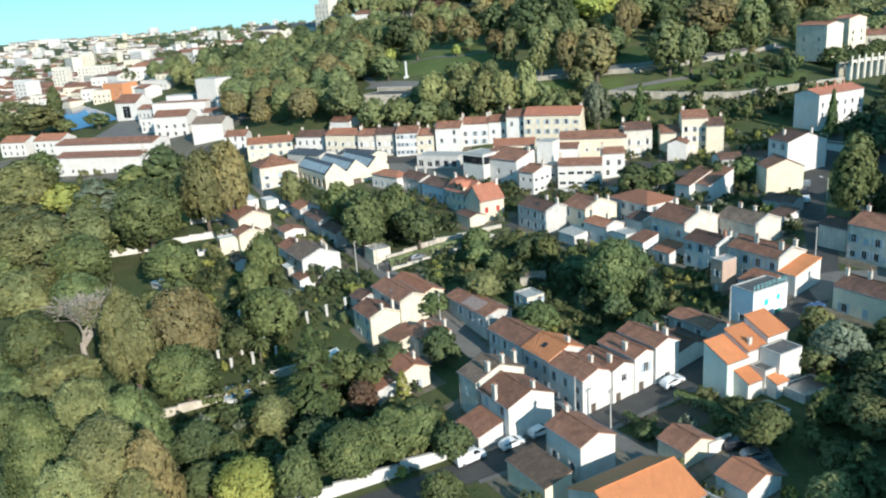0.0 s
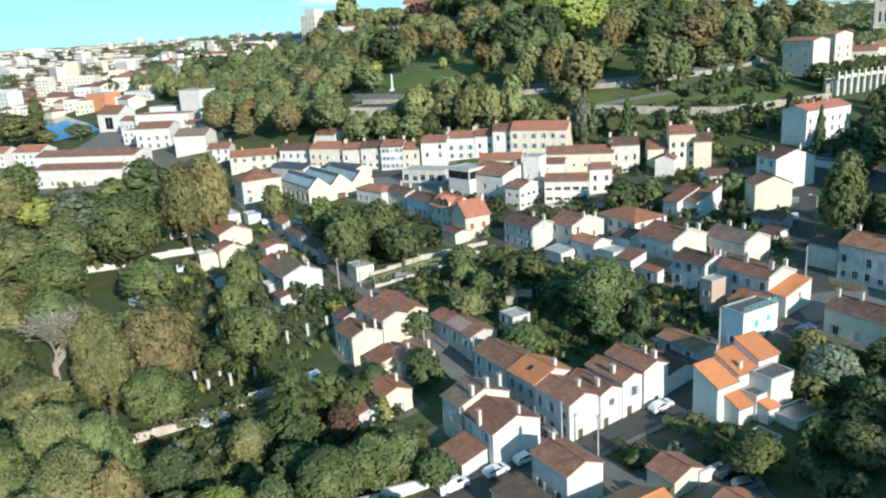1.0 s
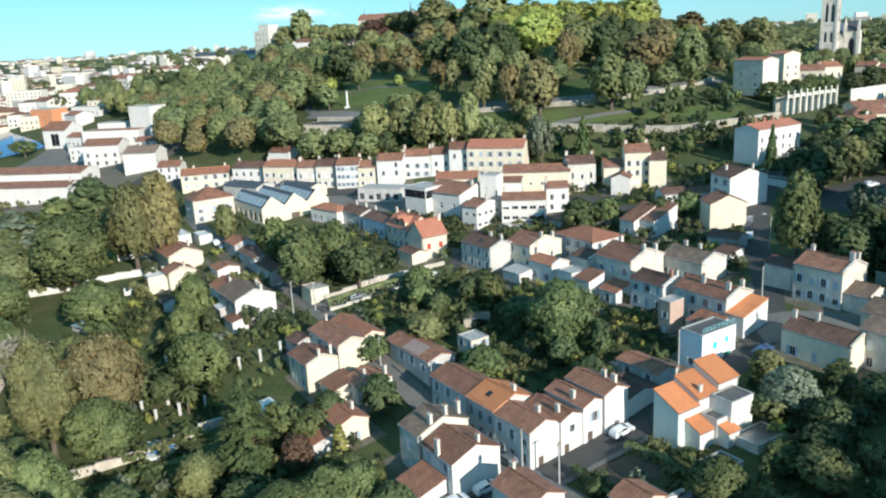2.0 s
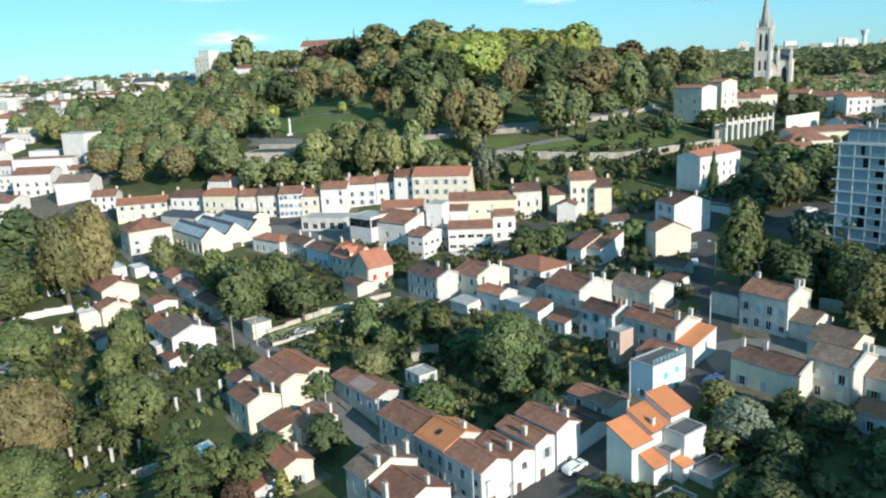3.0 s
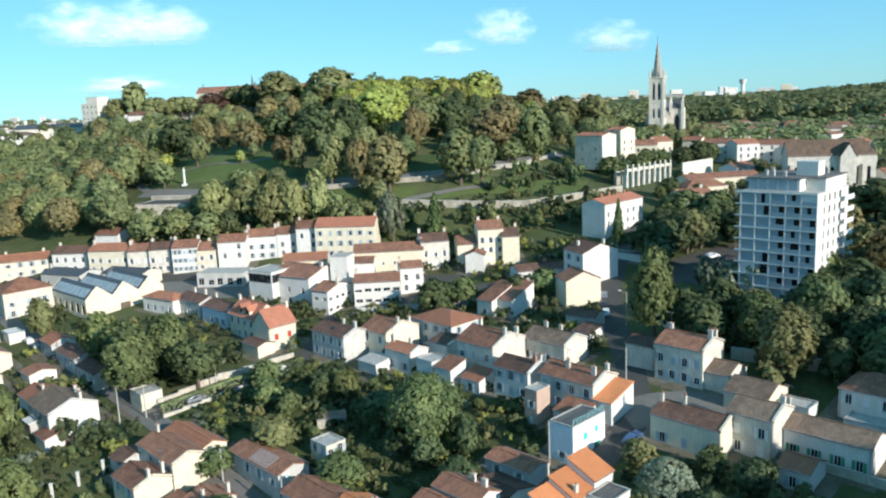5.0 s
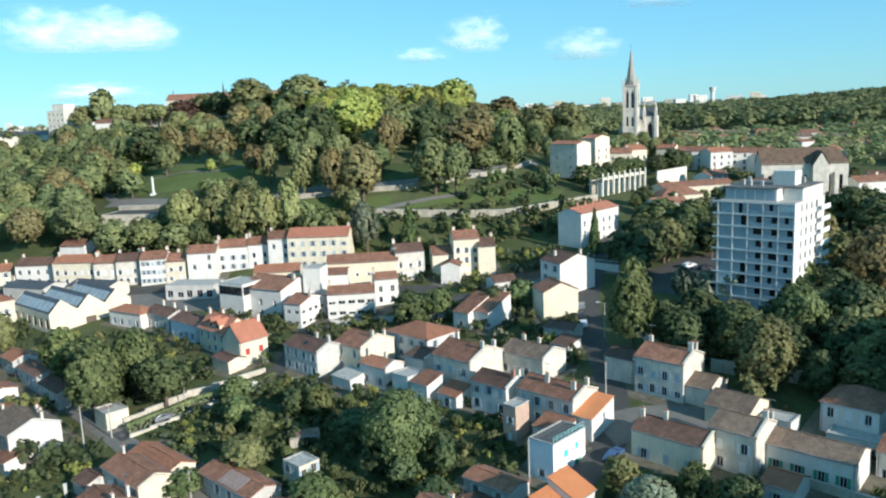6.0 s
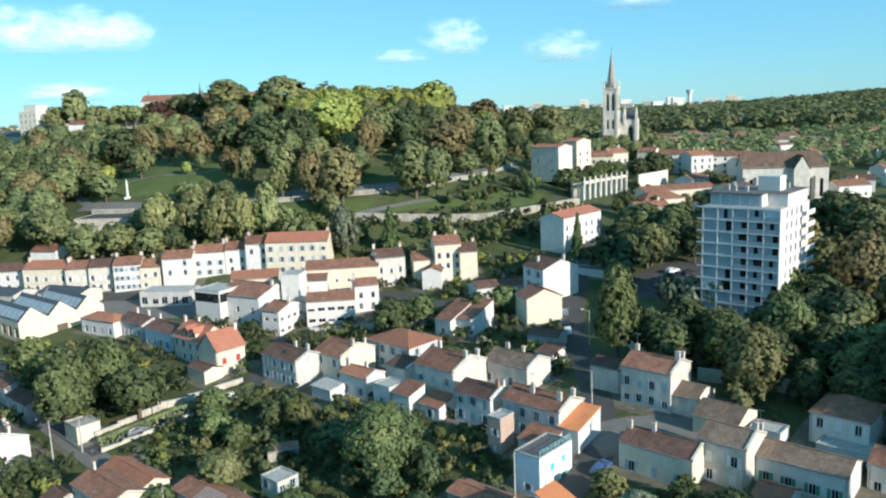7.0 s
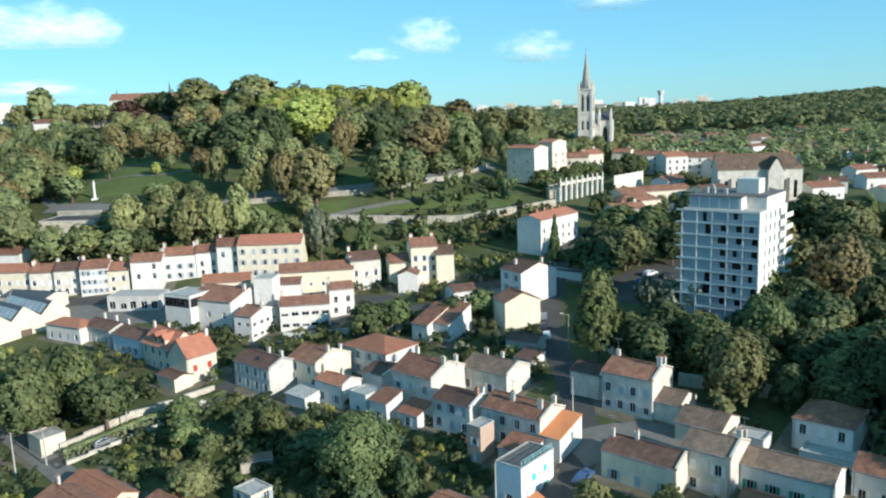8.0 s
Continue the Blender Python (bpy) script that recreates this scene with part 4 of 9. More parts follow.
# lane side, up the slope
house("tall cream house with long brown roof by the lane", -60.0, 164.0, 0.1, -42, 13.5, 6.4, 6.4, wall=CREAM, tiles=TILE_BROWN, wins={"s": (4, 2)}, doors=(("s", 0.5, 1.0, 2.1),), shutters=SHUT_BLUE)
house("cream house with a gabled brown roof and chimney", -62.3, 156.5, -1.0, -42, 8.5, 6.6, 6.0, wall=CREAM, tiles=TILE_BROWN, wins={"s": (2, 2)}, chims=((0.55, 0.8, 1.8),), shutters=SHUT_WHITE)
house("long low outbuilding with red tiled roof along the lane", -58.5, 171.0, 1.9, -42, 14.0, 5.4, 3.8, wall=CREAM, tiles=TILE_RED)
house("small dark-roofed shed at the end of a cream house", -69.0, 166.5, 0.6, -42, 4.8, 5.4, 3.6, wall=GREYWALL, tiles=TILE_DARK)
house("little stone cottage with chimneys and patched roof", -49.6, 152.4, -1.1, -42, 5.0, 7.4, 4.0, wall=STONE, tiles=TILE_BROWN, chims=((0.5, -0.4, 1.5), (0.6, 0.75, 1.6)), wins={"s": (1, 1)}, shutters=SHUT_WHITE)
house("low tiled link roof between two cottages", -55.0, 151.0, -1.2, -42, 5.5, 5.0, 3.2, roof="shed", wall=CREAM, tiles=TILE_BROWN, pitch=15)
house("small garden house with red tiled roof", -49.9, 139.8, -3.0, -42, 7.6, 5.8, 4.6, wall=CREAM, tiles=TILE_RED, wins={"e": (1, 1)}, chims=((0.0, 0.6, 1.2),), shutters=SHUT_BLUE)
house("tiled lean-to porch of a garden house", -53.0, 135.0, -3.4, -42, 5.0, 3.6, 3.0, roof="shed", wall=GREYWALL, tiles=TILE_RED, pitch=16)
workshop = house("long workshop with brown and rusty roof along the lane", -42.0, 161.5, 2.4, -42, 15.5, 6.0, 3.4, wall=GREYWALL, tiles=TILE_BROWN, wins={"s": (4, 1)}, pitch=18, shutters=SHUT_WHITE)
RUST = plain("rusty_pale_sheeting", (0.42, 0.30, 0.26), 0.6, 0.2, vary=0.35, scale=2.5)
for k in range(7):
    bm = bmesh.new()
    box(bm, -0.34, 0.34, -1.55, 1.55, 0.02, 0.06, Matrix.Translation((-1.2 + 0.85 * k, -1.55, 3.4 + 0.5 * 6.0 * math.tan(radians(18)) * 0.5 + 0.06)) @ pose(0, 0, 0, 18, 0, 0))
    part("roof_sheet", bm, RUST, workshop)
house("large white gabled house with grey-brown roof", -89.9, 182.8, 2.5, -42, 12.0, 9.6, 6.0, wall=WHITE, tiles=TILE_GREY, wins={"s": (4, 2)}, shutters=SHUT_BLUE, chims=((0.9, 0.35, 1.4), (0.2, 0.6, 1.3), (-0.3, 0.7, 1.3)))
house("red-roofed wing of a white house", -98.5, 190.0, 2.6, -42, 7.0, 7.0, 5.2, wall=WHITE, tiles=TILE_RED, wins={"s": (2, 1)}, shutters=SHUT_WHITE)
house("cream two-storey house with brown hipped gable roof", -124.9, 211.2, 4.2, -42, 13.0, 9.2, 6.0, wall=CREAM, tiles=TILE_BROWN, chims=((0.0, 0.6, 1.2),))
house("cream cottage with brown tiled roof in a garden", -118.0, 199.5, 3.3, -42, 7.0, 7.0, 5.0, wall=CREAM, tiles=TILE_BROWN, wins={"s": (1, 2)}, shutters=SHUT_BLUE)

# ---- the old street with tall houses over the gardens ----
house("pale blue flat-roofed house with a mural of windows", 11.2, 161.8, 5.0, -42, 4.8, 9.0, 7.0, roof="flat", wall=BLUEWALL, tiles=FLATROOF, wins={"s": (1, 1)}, shutters=SHUT_WHITE)
house("white house end with bright orange single-pitch roof", 18.4, 170.4, 7.6, -42, 4.0, 7.0, 4.6, roof="shed", wall=WHITE, tiles=TILE_ORANGE, pitch=16)
house("long stone house with brown roof and pale gable", 12.8, 176.0, 8.0, -42, 12.2, 7.8, 6.5, wall=STONE, tiles=TILE_BROWN, wins={"s": (4, 2)}, shutters=SHUT_BLUE, chims=((-0.2, -0.3, 1.4), (0.75, -0.35, 1.4), (0.95, 0.25, 1.5)))
house("white house with dark red-brown tiled roof", 2.8, 183.0, 8.0, -42, 8.6, 7.0, 6.0, wall=WHITE, tiles=TILE_DARK, wins={"s": (3, 2)}, shutters=SHUT_BLUE, chims=((0.9, -0.2, 1.4, CHIMNEY_BRICK),))
house("tall cream-gabled house with brown roof", -3.2, 196.0, 8.4, -42, 10.4, 10.4, 7.2, wall=STONE, tiles=TILE_BROWN, wins={"s": (3, 2)}, shutters=SHUT_BLUE, chims=((0.95, -0.2, 1.5), (0.95, 0.5, 1.5), (-0.8, 0.3, 1.4)))
house("square white house with hipped red-brown roof", -13.6, 215.0, 9.0, -42, 13.5, 10.4, 6.2, roof="hip", wall=WHITE, tiles=TILE_RED, pitch=20, wins={"s": (4, 2), "e": (2, 2)}, shutters=SHUT_BLUE)
house("terraced house with grey rendered front", -38.0, 211.0, 7.6, -42, 12.0, 7.5, 6.2, wall=GREYWALL, tiles=TILE_DARK, wins={"s": (4, 2)}, shutters=SHUT_WHITE, chims=((0.0, 0.3, 1.3), (0.7, 0.3, 1.3)))
house("terraced house with cream sunlit gable", -26.5, 211.5, 7.9, -42, 9.0, 10.0, 6.4, wall=CREAM, tiles=TILE_BROWN, wins={"s": (2, 2)}, shutters=SHUT_WHITE, chims=((0.9, -0.2, 1.3), (0.9, 0.5, 1.3)))
house("small white house with red-brown roof", -21.5, 200.0, 7.6, -42, 8.2, 5.2, 5.0, wall=WHITE, tiles=TILE_RED, wins={"s": (2, 1)}, shutters=SHUT_BLUE, chims=((0.2, 0.2, 1.1),))
house("long grey-roofed terraced house with lichen", 10.2, 196.4, 10.1, -42, 10.8, 8.0, 5.2, wall=STONE, tiles=TILE_GREY, wins={"s": (4, 1)}, chims=((0.2, 0.2, 1.2), (-0.7, 0.5, 1.3)), shutters=SHUT_WHITE)
house("three-storey stone house with blue-grey shutters", 34.3, 181.5, 10.8, -42, 9.8, 8.2, 7.5, wall=STONE, tiles=TILE_BROWN, wins={"s": (4, 2)}, shutters=SHUT_BLUE, chims=((-0.9, 0.3, 1.3), (0.9, -0.1, 1.5), (0.9, 0.35, 1.5)))
house("dark-roofed side wing of a stone house", 28.0, 189.0, 11.2, -42, 6.4, 6.0, 5.0, wall=STONE, tiles=TILE_DARK)
house("low stone annex with grey-brown roof", 39.3, 177.3, 10.5, -42, 6.0, 7.2, 4.0, wall=STONE, tiles=TILE_GREY)
house("low house with lichened grey roof behind a wall", 42.9, 169.6, 9.3, -42, 7.8, 8.0, 4.0, wall=CREAM, tiles=TILE_GREY)
house("cream house with dark brown roof beside the road", 30.3, 160.6, 6.7, -42, 12.4, 7.0, 5.5, wall=CREAM, tiles=TILE_DARK, wins={"s": (3, 2)}, chims=((-0.3, 0.0, 1.4),), shutters=SHUT_BLUE)
house("tall stone house with lichened roof and chimneys", 39.9, 158.0, 7.0, -42, 7.6, 7.8, 7.2, wall=STONE, tiles=TILE_GREY, wins={"s": (2, 2), "e": (2, 1)}, shutters=SHUT_WHITE, chims=((0.9, 0.1, 1.3), (0.9, 0.6, 1.3)))
house("white house with rough lichened tile roof and green shutters", 49.8, 153.5, 7.2, -42, 13.0, 7.0, 5.0, wall=WHITE, tiles=TILE_GREY, wins={"s": (4, 1)}, shutters=SHUT_GREEN)
house("white villa with brown hipped roof", 61.1, 164.5, 9.4, -42, 8.8, 10.0, 6.0, roof="hip", wall=WHITE, tiles=TILE_BROWN, wins={"s": (3, 1)}, sill=3.4, shutters=SHUT_WHITE)

# ---- upper neighbourhood ----
house("white house with broad sunlit gable and dark roof", 24.0, 248.0, 17.6, -60, 8.6, 11.4, 6.4, foot=5.0, wall=WHITE, tiles=TILE_DARK, pitch=20, wins={"s": (2, 2)}, chims=((-0.4, -0.5, 1.1),), shutters=SHUT_BLUE)
house("tall cream house with windowless gable", 18.8, 231.8, 12.6, -72.5, 7.0, 9.2, 7.4, wall=CREAM, tiles=TILE_BROWN, pitch=24)
house("low shed with dark red roof under a cream gable", 18.6, 214.0, 12.2, -30, 7.0, 6.0, 3.2, wall=GREYWALL, tiles=TILE_DARK, pitch=18)
house("small white outbuilding by the rising street", 18.0, 204.5, 11.3, -42, 4.6, 4.8, 3.0, roof="shed", wall=WHITE, tiles=TILE_DARK, pitch=12)
house("four-storey white apartment house with red roof and four chimneys", 36.6, 293.0, 20.2, 48, 21.5, 8.6, 11.0, wall=WHITE, tiles=TILE_VILLA, wins={"s": (6, 3)}, pitch=18, chims=((-0.6, 0, 1.0, CHIMNEY_BRICK), (-0.2, 0, 1.0, CHIMNEY_BRICK), (0.2, 0, 1.0, CHIMNEY_BRICK), (0.6, 0, 1.0, CHIMNEY_BRICK)), shutters=SHUT_WHITE)
house("white twin cottage with brown single-pitch roof", -1.8, 230.6, 11.4, -42, 4.9, 8.8, 4.4, roof="shed", high="n", wall=WHITE, tiles=TILE_BROWN, pitch=20, wins={"s": (1, 1)}, group="twin cottages", shutters=SHUT_WHITE)
house("white twin cottage with brown single-pitch roof", 3.2, 229.2, 11.7, -42, 4.4, 8.8, 4.4, roof="shed", high="n", wall=WHITE, tiles=TILE_BROWN, pitch=20, wins={"s": (1, 1)}, group="twin cottages", shutters=SHUT_BLUE)
house("long low white house with dark brown roof", 11.5, 254.0, 14.6, 18, 17.0, 7.0, 3.6, wall=WHITE, tiles=TILE_DARK, pitch=18, chims=((0.1, 0.2, 1.0, CHIMNEY_BRICK),), wins={"s": (4, 1)}, shutters=SHUT_WHITE)
house("plain white outbuilding beside the rising street", 36.5, 262.0, 16.5, -42, 12.0, 4.0, 3.4, roof="flat", wall=WHITE, tiles=FLATROOF)

# ---- town street at the foot of the hill ----
TOWN = "houses of the town street"
house("small white town house with brown roof", -184.8, 304.8, 13.1, 15, 9.0, 9, 6.0, wall=WHITE, tiles=TILE_BROWN, wins={"s": (3, 2)}, chims=((0.9, 0.1, 1.2),), group=TOWN, shutters=SHUT_WHITE)
house("long cream town house with red tiled roof", -163.5, 294.5, 11.8, 25, 18.0, 9, 6.0, wall=CREAM, tiles=TILE_RED, wins={"s": (5, 2)}, chims=((-0.5, 0.2, 1.2), (0.8, 0.1, 1.2)), group=TOWN, shutters=SHUT_BLUE)
house("white town house with dark brown roof", -144.2, 295.0, 12.9, 0, 12.0, 9, 7.0, wall=WHITE, tiles=TILE_DARK, wins={"s": (4, 2)}, group=TOWN, shutters=SHUT_WHITE)
house("cream town house with long brown roof", -128.7, 291.6, 12.9, -4, 14.4, 9, 8.0, wall=CREAM, tiles=TILE_RED, wins={"s": (5, 2)}, shutters=SHUT_WHITE, group=TOWN)
house("stone-fronted town house with brown roof", -118.6, 289.8, 12.8, 6, 7.0, 9, 8.0, wall=STONE, tiles=TILE_BROWN, wins={"s": (3, 2)}, shutters=SHUT_WHITE, chims=((-0.9, 0.1, 1.2),), group=TOWN)
house("stone-fronted town house with dark roof", -111.4, 289.4, 13.0, 8, 6.8, 9, 8.2, wall=STONE, tiles=TILE_DARK, wins={"s": (3, 2)}, chims=((-0.9, 0.1, 1.2), (0.9, 0.1, 1.2)), group=TOWN, shutters=SHUT_WHITE)
house("white three-storey town house with rows of windows", -102.6, 288.4, 13.1, 8, 8.2, 9, 8.6, wall=WHITE, tiles=TILE_BROWN, wins={"s": (5, 3)}, storey=2.75, win=(0.8, 1.4), chims=((-0.9, 0.1, 1.3), (0.9, 0.1, 1.3)), group=TOWN, shutters=SHUT_BLUE)
house("narrow cream town house with brown roof", -95.4, 289.0, 13.5, 4, 6.4, 9, 7.2, wall=CREAM, tiles=TILE_BROWN, wins={"s": (2, 2)}, chims=((0.0, 0.1, 1.3), (0.9, 0.1, 1.6)), group=TOWN, shutters=SHUT_WHITE)
house("tall white town house over a shop front", -86.8, 288.6, 13.9, 5, 9.0, 9, 9.2, wall=WHITE, tiles=TILE_BROWN, wins={"s": (2, 3)}, chims=((0.8, 0.3, 1.2),), group=TOWN, shutters=SHUT_WHITE)
house("pale town house with a string course", -79.0, 294.6, 15.4, 8, 10.0, 9, 8.2, wall=WHITE, tiles=TILE_BROWN, wins={"s": (3, 2)}, chims=((-0.9, 0.0, 1.3), (0.9, 0.0, 1.3)), group=TOWN, shutters=SHUT_BLUE)
house("pale town house with brown roof", -70.4, 295.6, 15.8, 8, 7.0, 9, 8.2, wall=WHITE, tiles=TILE_BROWN, wins={"s": (2, 2)}, chims=((-0.9, 0.0, 1.3),), group=TOWN, shutters=SHUT_WHITE)
house("white side wing of a large town building", -62.6, 293.4, 15.8, 1, 7.4, 9, 10.2, wall=WHITE, tiles=TILE_BROWN, wins={"s": (2, 3)}, group=TOWN, shutters=SHUT_WHITE)
house("large cream town building with orange roof and central pediment", -49.6, 291.6, 15.9, -2, 19.5, 10, 10.6, wall=CREAM, tiles=TILE_VILLA, pitch=24, wins={"s": (6, 3)}, storey=3.3, win=(1.0, 1.7), group=TOWN, shutters=SHUT_BLUE)
house("small white house on the hillside above the town", -137.0, 308.2, 17.6, -8, 9.1, 8, 6.0, wall=WHITE, tiles=TILE_BROWN)
house("long cream hall with brown roof", -33.6, 270.2, 13.9, 6, 20.6, 10, 8.0, wall=CREAM, tiles=TILE_BROWN, pitch=18, wins={"s": (6, 2)}, win=(0.8, 1.0), shutters=SHUT_WHITE)
house("stone villa with dark roof and tall windows", -20.6, 273.5, 15.1, 14, 8.6, 9, 8.6, wall=STONE, tiles=TILE_DARK, wins={"s": (3, 2)}, win=(0.9, 1.9), chims=((-0.9, 0.2, 1.6),), shutters=SHUT_WHITE)
house("cream house with brown roof beside a taller one", -10.4, 273.4, 15.6, 8, 6.2, 9, 7.0, wall=CREAM, tiles=TILE_BROWN)
house("tall cream house with shuttered windows", -3.4, 272.6, 16.1, 8, 7.6, 9, 11.0, wall=CREAM, tiles=TILE_BROWN, wins={"s": (3, 3)}, shutters=SHUT_WHITE, chims=((-0.8, 0.1, 1.2), (0.8, 0.1, 1.2)))
house("lower cream wing with reddish roof", 2.6, 271.0, 16.2, 6, 5.0, 9, 8.8, wall=CREAM, tiles=TILE_DARK, chims=((0.8, 0.1, 1.2),))
house("small white gabled annex", -7.3, 265.6, 15.0, 84, 7.0, 5.4, 5.5, wall=WHITE, tiles=TILE_BROWN)

# ---- white school-like complex in the centre ----
CX = "white complex with brown roofs"
block = house("tall white block with a dark glazed upper storey", -65.0, 252.2, 10.4, -30, 9.0, 8.5, 10.0, roof="flat", wall=WHITE, tiles=CONCRETE, wins={"s": (2, 1)}, group=CX)
for k in range(6):
    bm = bmesh.new()
    box(bm, -4.2 + 1.42 * k, -2.9 + 1.42 * k, -4.34, -4.262, 6.9, 9.2)
    part("glazing", bm, PANEWORK, block)
bm = bmesh.new()
box(bm, 4.512, 4.58, -4.0, 1.5, 6.9, 9.2)
part("glazing", bm, PANEWORK, block)
house("white wing with broad brown roof", -55.2, 253.4, 10.7, -28, 14.5, 15.0, 8.4, wall=WHITE, tiles=TILE_BROWN, pitch=16, wins={"s": (3, 2), "e": (3, 2)}, group=CX)
house("lower white wing with brown roof and window bands", -45.8, 242.4, 10.3, -28, 5.4, 10.5, 6.6, wall=WHITE, tiles=TILE_BROWN, pitch=16, wins={"s": (2, 2), "e": (4, 2)}, win=(1.3, 1.0), group=CX)
house("white stair tower with flat top", -44.5, 252.5, 11.0, -10, 5.0, 6.0, 12.6, roof="flat", wall=WHITE, tiles=CONCRETE, wins={"s": (1, 2)}, win=(0.6, 0.9), group=CX)
house("white wing with ribbon windows under a brown roof", -34.0, 246.6, 11.4, 6, 12.4, 9, 6.6, wall=WHITE, tiles=TILE_BROWN, pitch=16, wins={"s": (5, 2)}, win=(1.8, 1.0), group=CX)
house("rear wing with reddish brown roof", -57.5, 264.0, 11.8, 8, 13.0, 9, 9.2, wall=CREAM, tiles=TILE_RED, pitch=18, group=CX)
house("white link building with plain walls", -41.5, 259.5, 11.6, 4, 10.0, 9.0, 9.0, wall=WHITE, tiles=TILE_BROWN, pitch=12, group=CX)
house("small white annex with brown roof by the trees", -25.6, 253.4, 12.6, 12, 6.4, 8, 7.4, wall=WHITE, tiles=TILE_BROWN, pitch=16, wins={"s": (2, 2)}, group=CX)
garden_wall([(-38.5, 237.4), (-30.0, 236.2), (-22.0, 236.6)], 1.4, material=WHITE, label="white retaining wall before a white complex")

# ---- along the lane to the old factory ----
house("stone house with hipped brown roof", -141.5, 257.5, 7.8, -42, 9.4, 13.6, 8.2, roof="hip", wall=STONE, tiles=TILE_BROWN, pitch=26, wins={"e": (3, 2), "s": (2, 2)}, shutters=SHUT_BLUE)
house("small house with red hipped roof and blue shutters", -95.0, 250.5, 9.2, -30, 13.0, 6.5, 4.6, roof="hip", wall=WHITE, tiles=TILE_RED, wins={"s": (4, 1)}, shutters=SHUT_BLUE)
house("terraced cottage with brown roof and two chimneys", -84.5, 246.6, 9.0, -38, 11.5, 6.6, 4.8, wall=GREYWALL, tiles=TILE_DARK, wins={"s": (3, 1)}, chims=((-0.3, 0.1, 1.5), (0.6, 0.1, 1.5)), shutters=SHUT_WHITE)
house("terraced cottage with blue shutters and dark roof", -74.0, 238.0, 8.6, -40, 11.5, 7.2, 5.0, wall=BLUEWALL, tiles=TILE_DARK, wins={"s": (4, 1)}, shutters=SHUT_BLUE)
villa = house("villa with steep red tiled roofs", -63.1, 228.2, 7.8, -42, 12.0, 8.0, 6.2, wall=CREAM, tiles=TILE_VILLA, pitch=38, wins={"s": (4, 2)}, shutters=SHUT_WHITE, chims=((-0.3, 0.2, 1.3),))
for k in (-0.5, 2.6):
    dormer(villa, k, 8.0, 6.2, 38, TILE_VILLA, CREAM)
front = house("gabled corner wing of a villa with red shutters", -55.6, 219.0, 7.4, 48, 7.6, 6.8, 6.9, wall=CREAM, tiles=TILE_VILLA, pitch=44, wins={"s": (2, 1)}, win=(1.1, 1.5), shutters=SHUT_RED, sill=3.0, over=0.55)
for k in (-1, 1):
    bm = bmesh.new()
    rise = 3.4 * math.tan(radians(44))
    box(bm, -3.98, -3.86, -0.09, 0.09, 0.0, math.hypot(3.9, 3.9 * math.tan(radians(44))), Matrix.Translation((0, k * 3.9, 6.9 - 0.5 * math.tan(radians(44)) - 0.1)) @ pose(0, 0, 0, k * 46, 0, 0))
    part("bargeboard", bm, WOOD_DOOR, front)
house("low brick-roofed garage beside a villa", -58.6, 214.6, 7.2, -42, 7.0, 4.6, 3.2, wall=CREAM, tiles=TILE_DARK, pitch=16)
house("grey-walled cottage with red roof by the lane", -112.0, 222.0, 6.4, -42, 8.0, 6.0, 3.8, wall=GREYWALL, tiles=TILE_RED, wins={"s": (2, 1)}, shutters=SHUT_BLUE)
house("dark-roofed terrace along the lane", -102.5, 213.0, 6.0, -42, 12.0, 5.6, 3.6, wall=GREYWALL, tiles=TILE_DARK, wins={"s": (3, 1)}, shutters=SHUT_WHITE)
house("dark-roofed terrace along the lane", -92.5, 203.0, 5.4, -42, 10.5, 5.6, 3.6, wall=GREYWALL, tiles=TILE_DARK, wins={"s": (3, 1)}, shutters=SHUT_WHITE)
house("flat-roofed kiosk with cream walls at a lane corner", -75.5, 189.5, 4.8, -42, 5.4, 4.6, 3.4, roof="flat", wall=CREAM, tiles=CONCRETE)
house("small garden house with balcony", -32.3, 166.0, 3.7, -42, 4.6, 4.2, 3.0, roof="flat", wall=CREAM, tiles=CONCRETE, wins={"e": (2, 1), "s": (2, 1)}, shutters=SHUT_BLUE)
house("white garage with flat roof by the lane", -108.0, 205.5, 5.0, -42, 6.0, 6.0, 2.8, wall=WHITE, tiles=TILE_BROWN, pitch=14)

# small buildings at the back of the old street
house("narrow pink brick tower house with flat top", 5.1, 171.6, 6.4, -42, 2.8, 3.8, 7.2, roof="flat", wall=PINKWALL, tiles=CONCRETE, wins={"s": (1, 2)}, win=(0.8, 1.3), shutters=SHUT_WHITE)
house("lean-to with red roof behind a tall house", -6.0, 186.5, 7.2, -42, 5.0, 4.4, 3.4, roof="shed", wall=WHITE, tiles=TILE_RED, pitch=16, wins={"s": (1, 1)}, shutters=SHUT_WHITE)
house("white back extension with sloping roof", -11.5, 190.0, 7.2, -42, 4.5, 4.5, 4.6, roof="shed", wall=WHITE, tiles=TILE_BROWN, pitch=16, wins={"s": (1, 1)}, shutters=SHUT_BLUE)
house("white stepped back wing with small terrace", -15.5, 193.5, 7.2, -42, 4.6, 4.6, 5.2, roof="flat", wall=WHITE, tiles=CONCRETE, wins={"s": (1, 1)}, shutters=SHUT_WHITE)
house("dark-roofed link between terraced houses", -12.0, 203.0, 8.2, -42, 6.0, 7.5, 5.2, wall=WHITE, tiles=TILE_DARK, pitch=14)
house("low garage with grey roof and white front", -28.5, 200.5, 7.2, -42, 6.0, 4.8, 2.8, roof="shed", wall=WHITE, tiles=CONCRETE, pitch=8)
house("small brown shed between house and mural wall", 11.4, 168.3, 6.8, -42, 6.0, 4.4, 3.8, roof="shed", wall=GREYWALL, tiles=TILE_BROWN, pitch=14)
house("flat-roofed white annex in a yard", 48.5, 165.0, 9.4, -42, 5.0, 4.0, 3.0, roof="flat", wall=WHITE, tiles=CONCRETE)
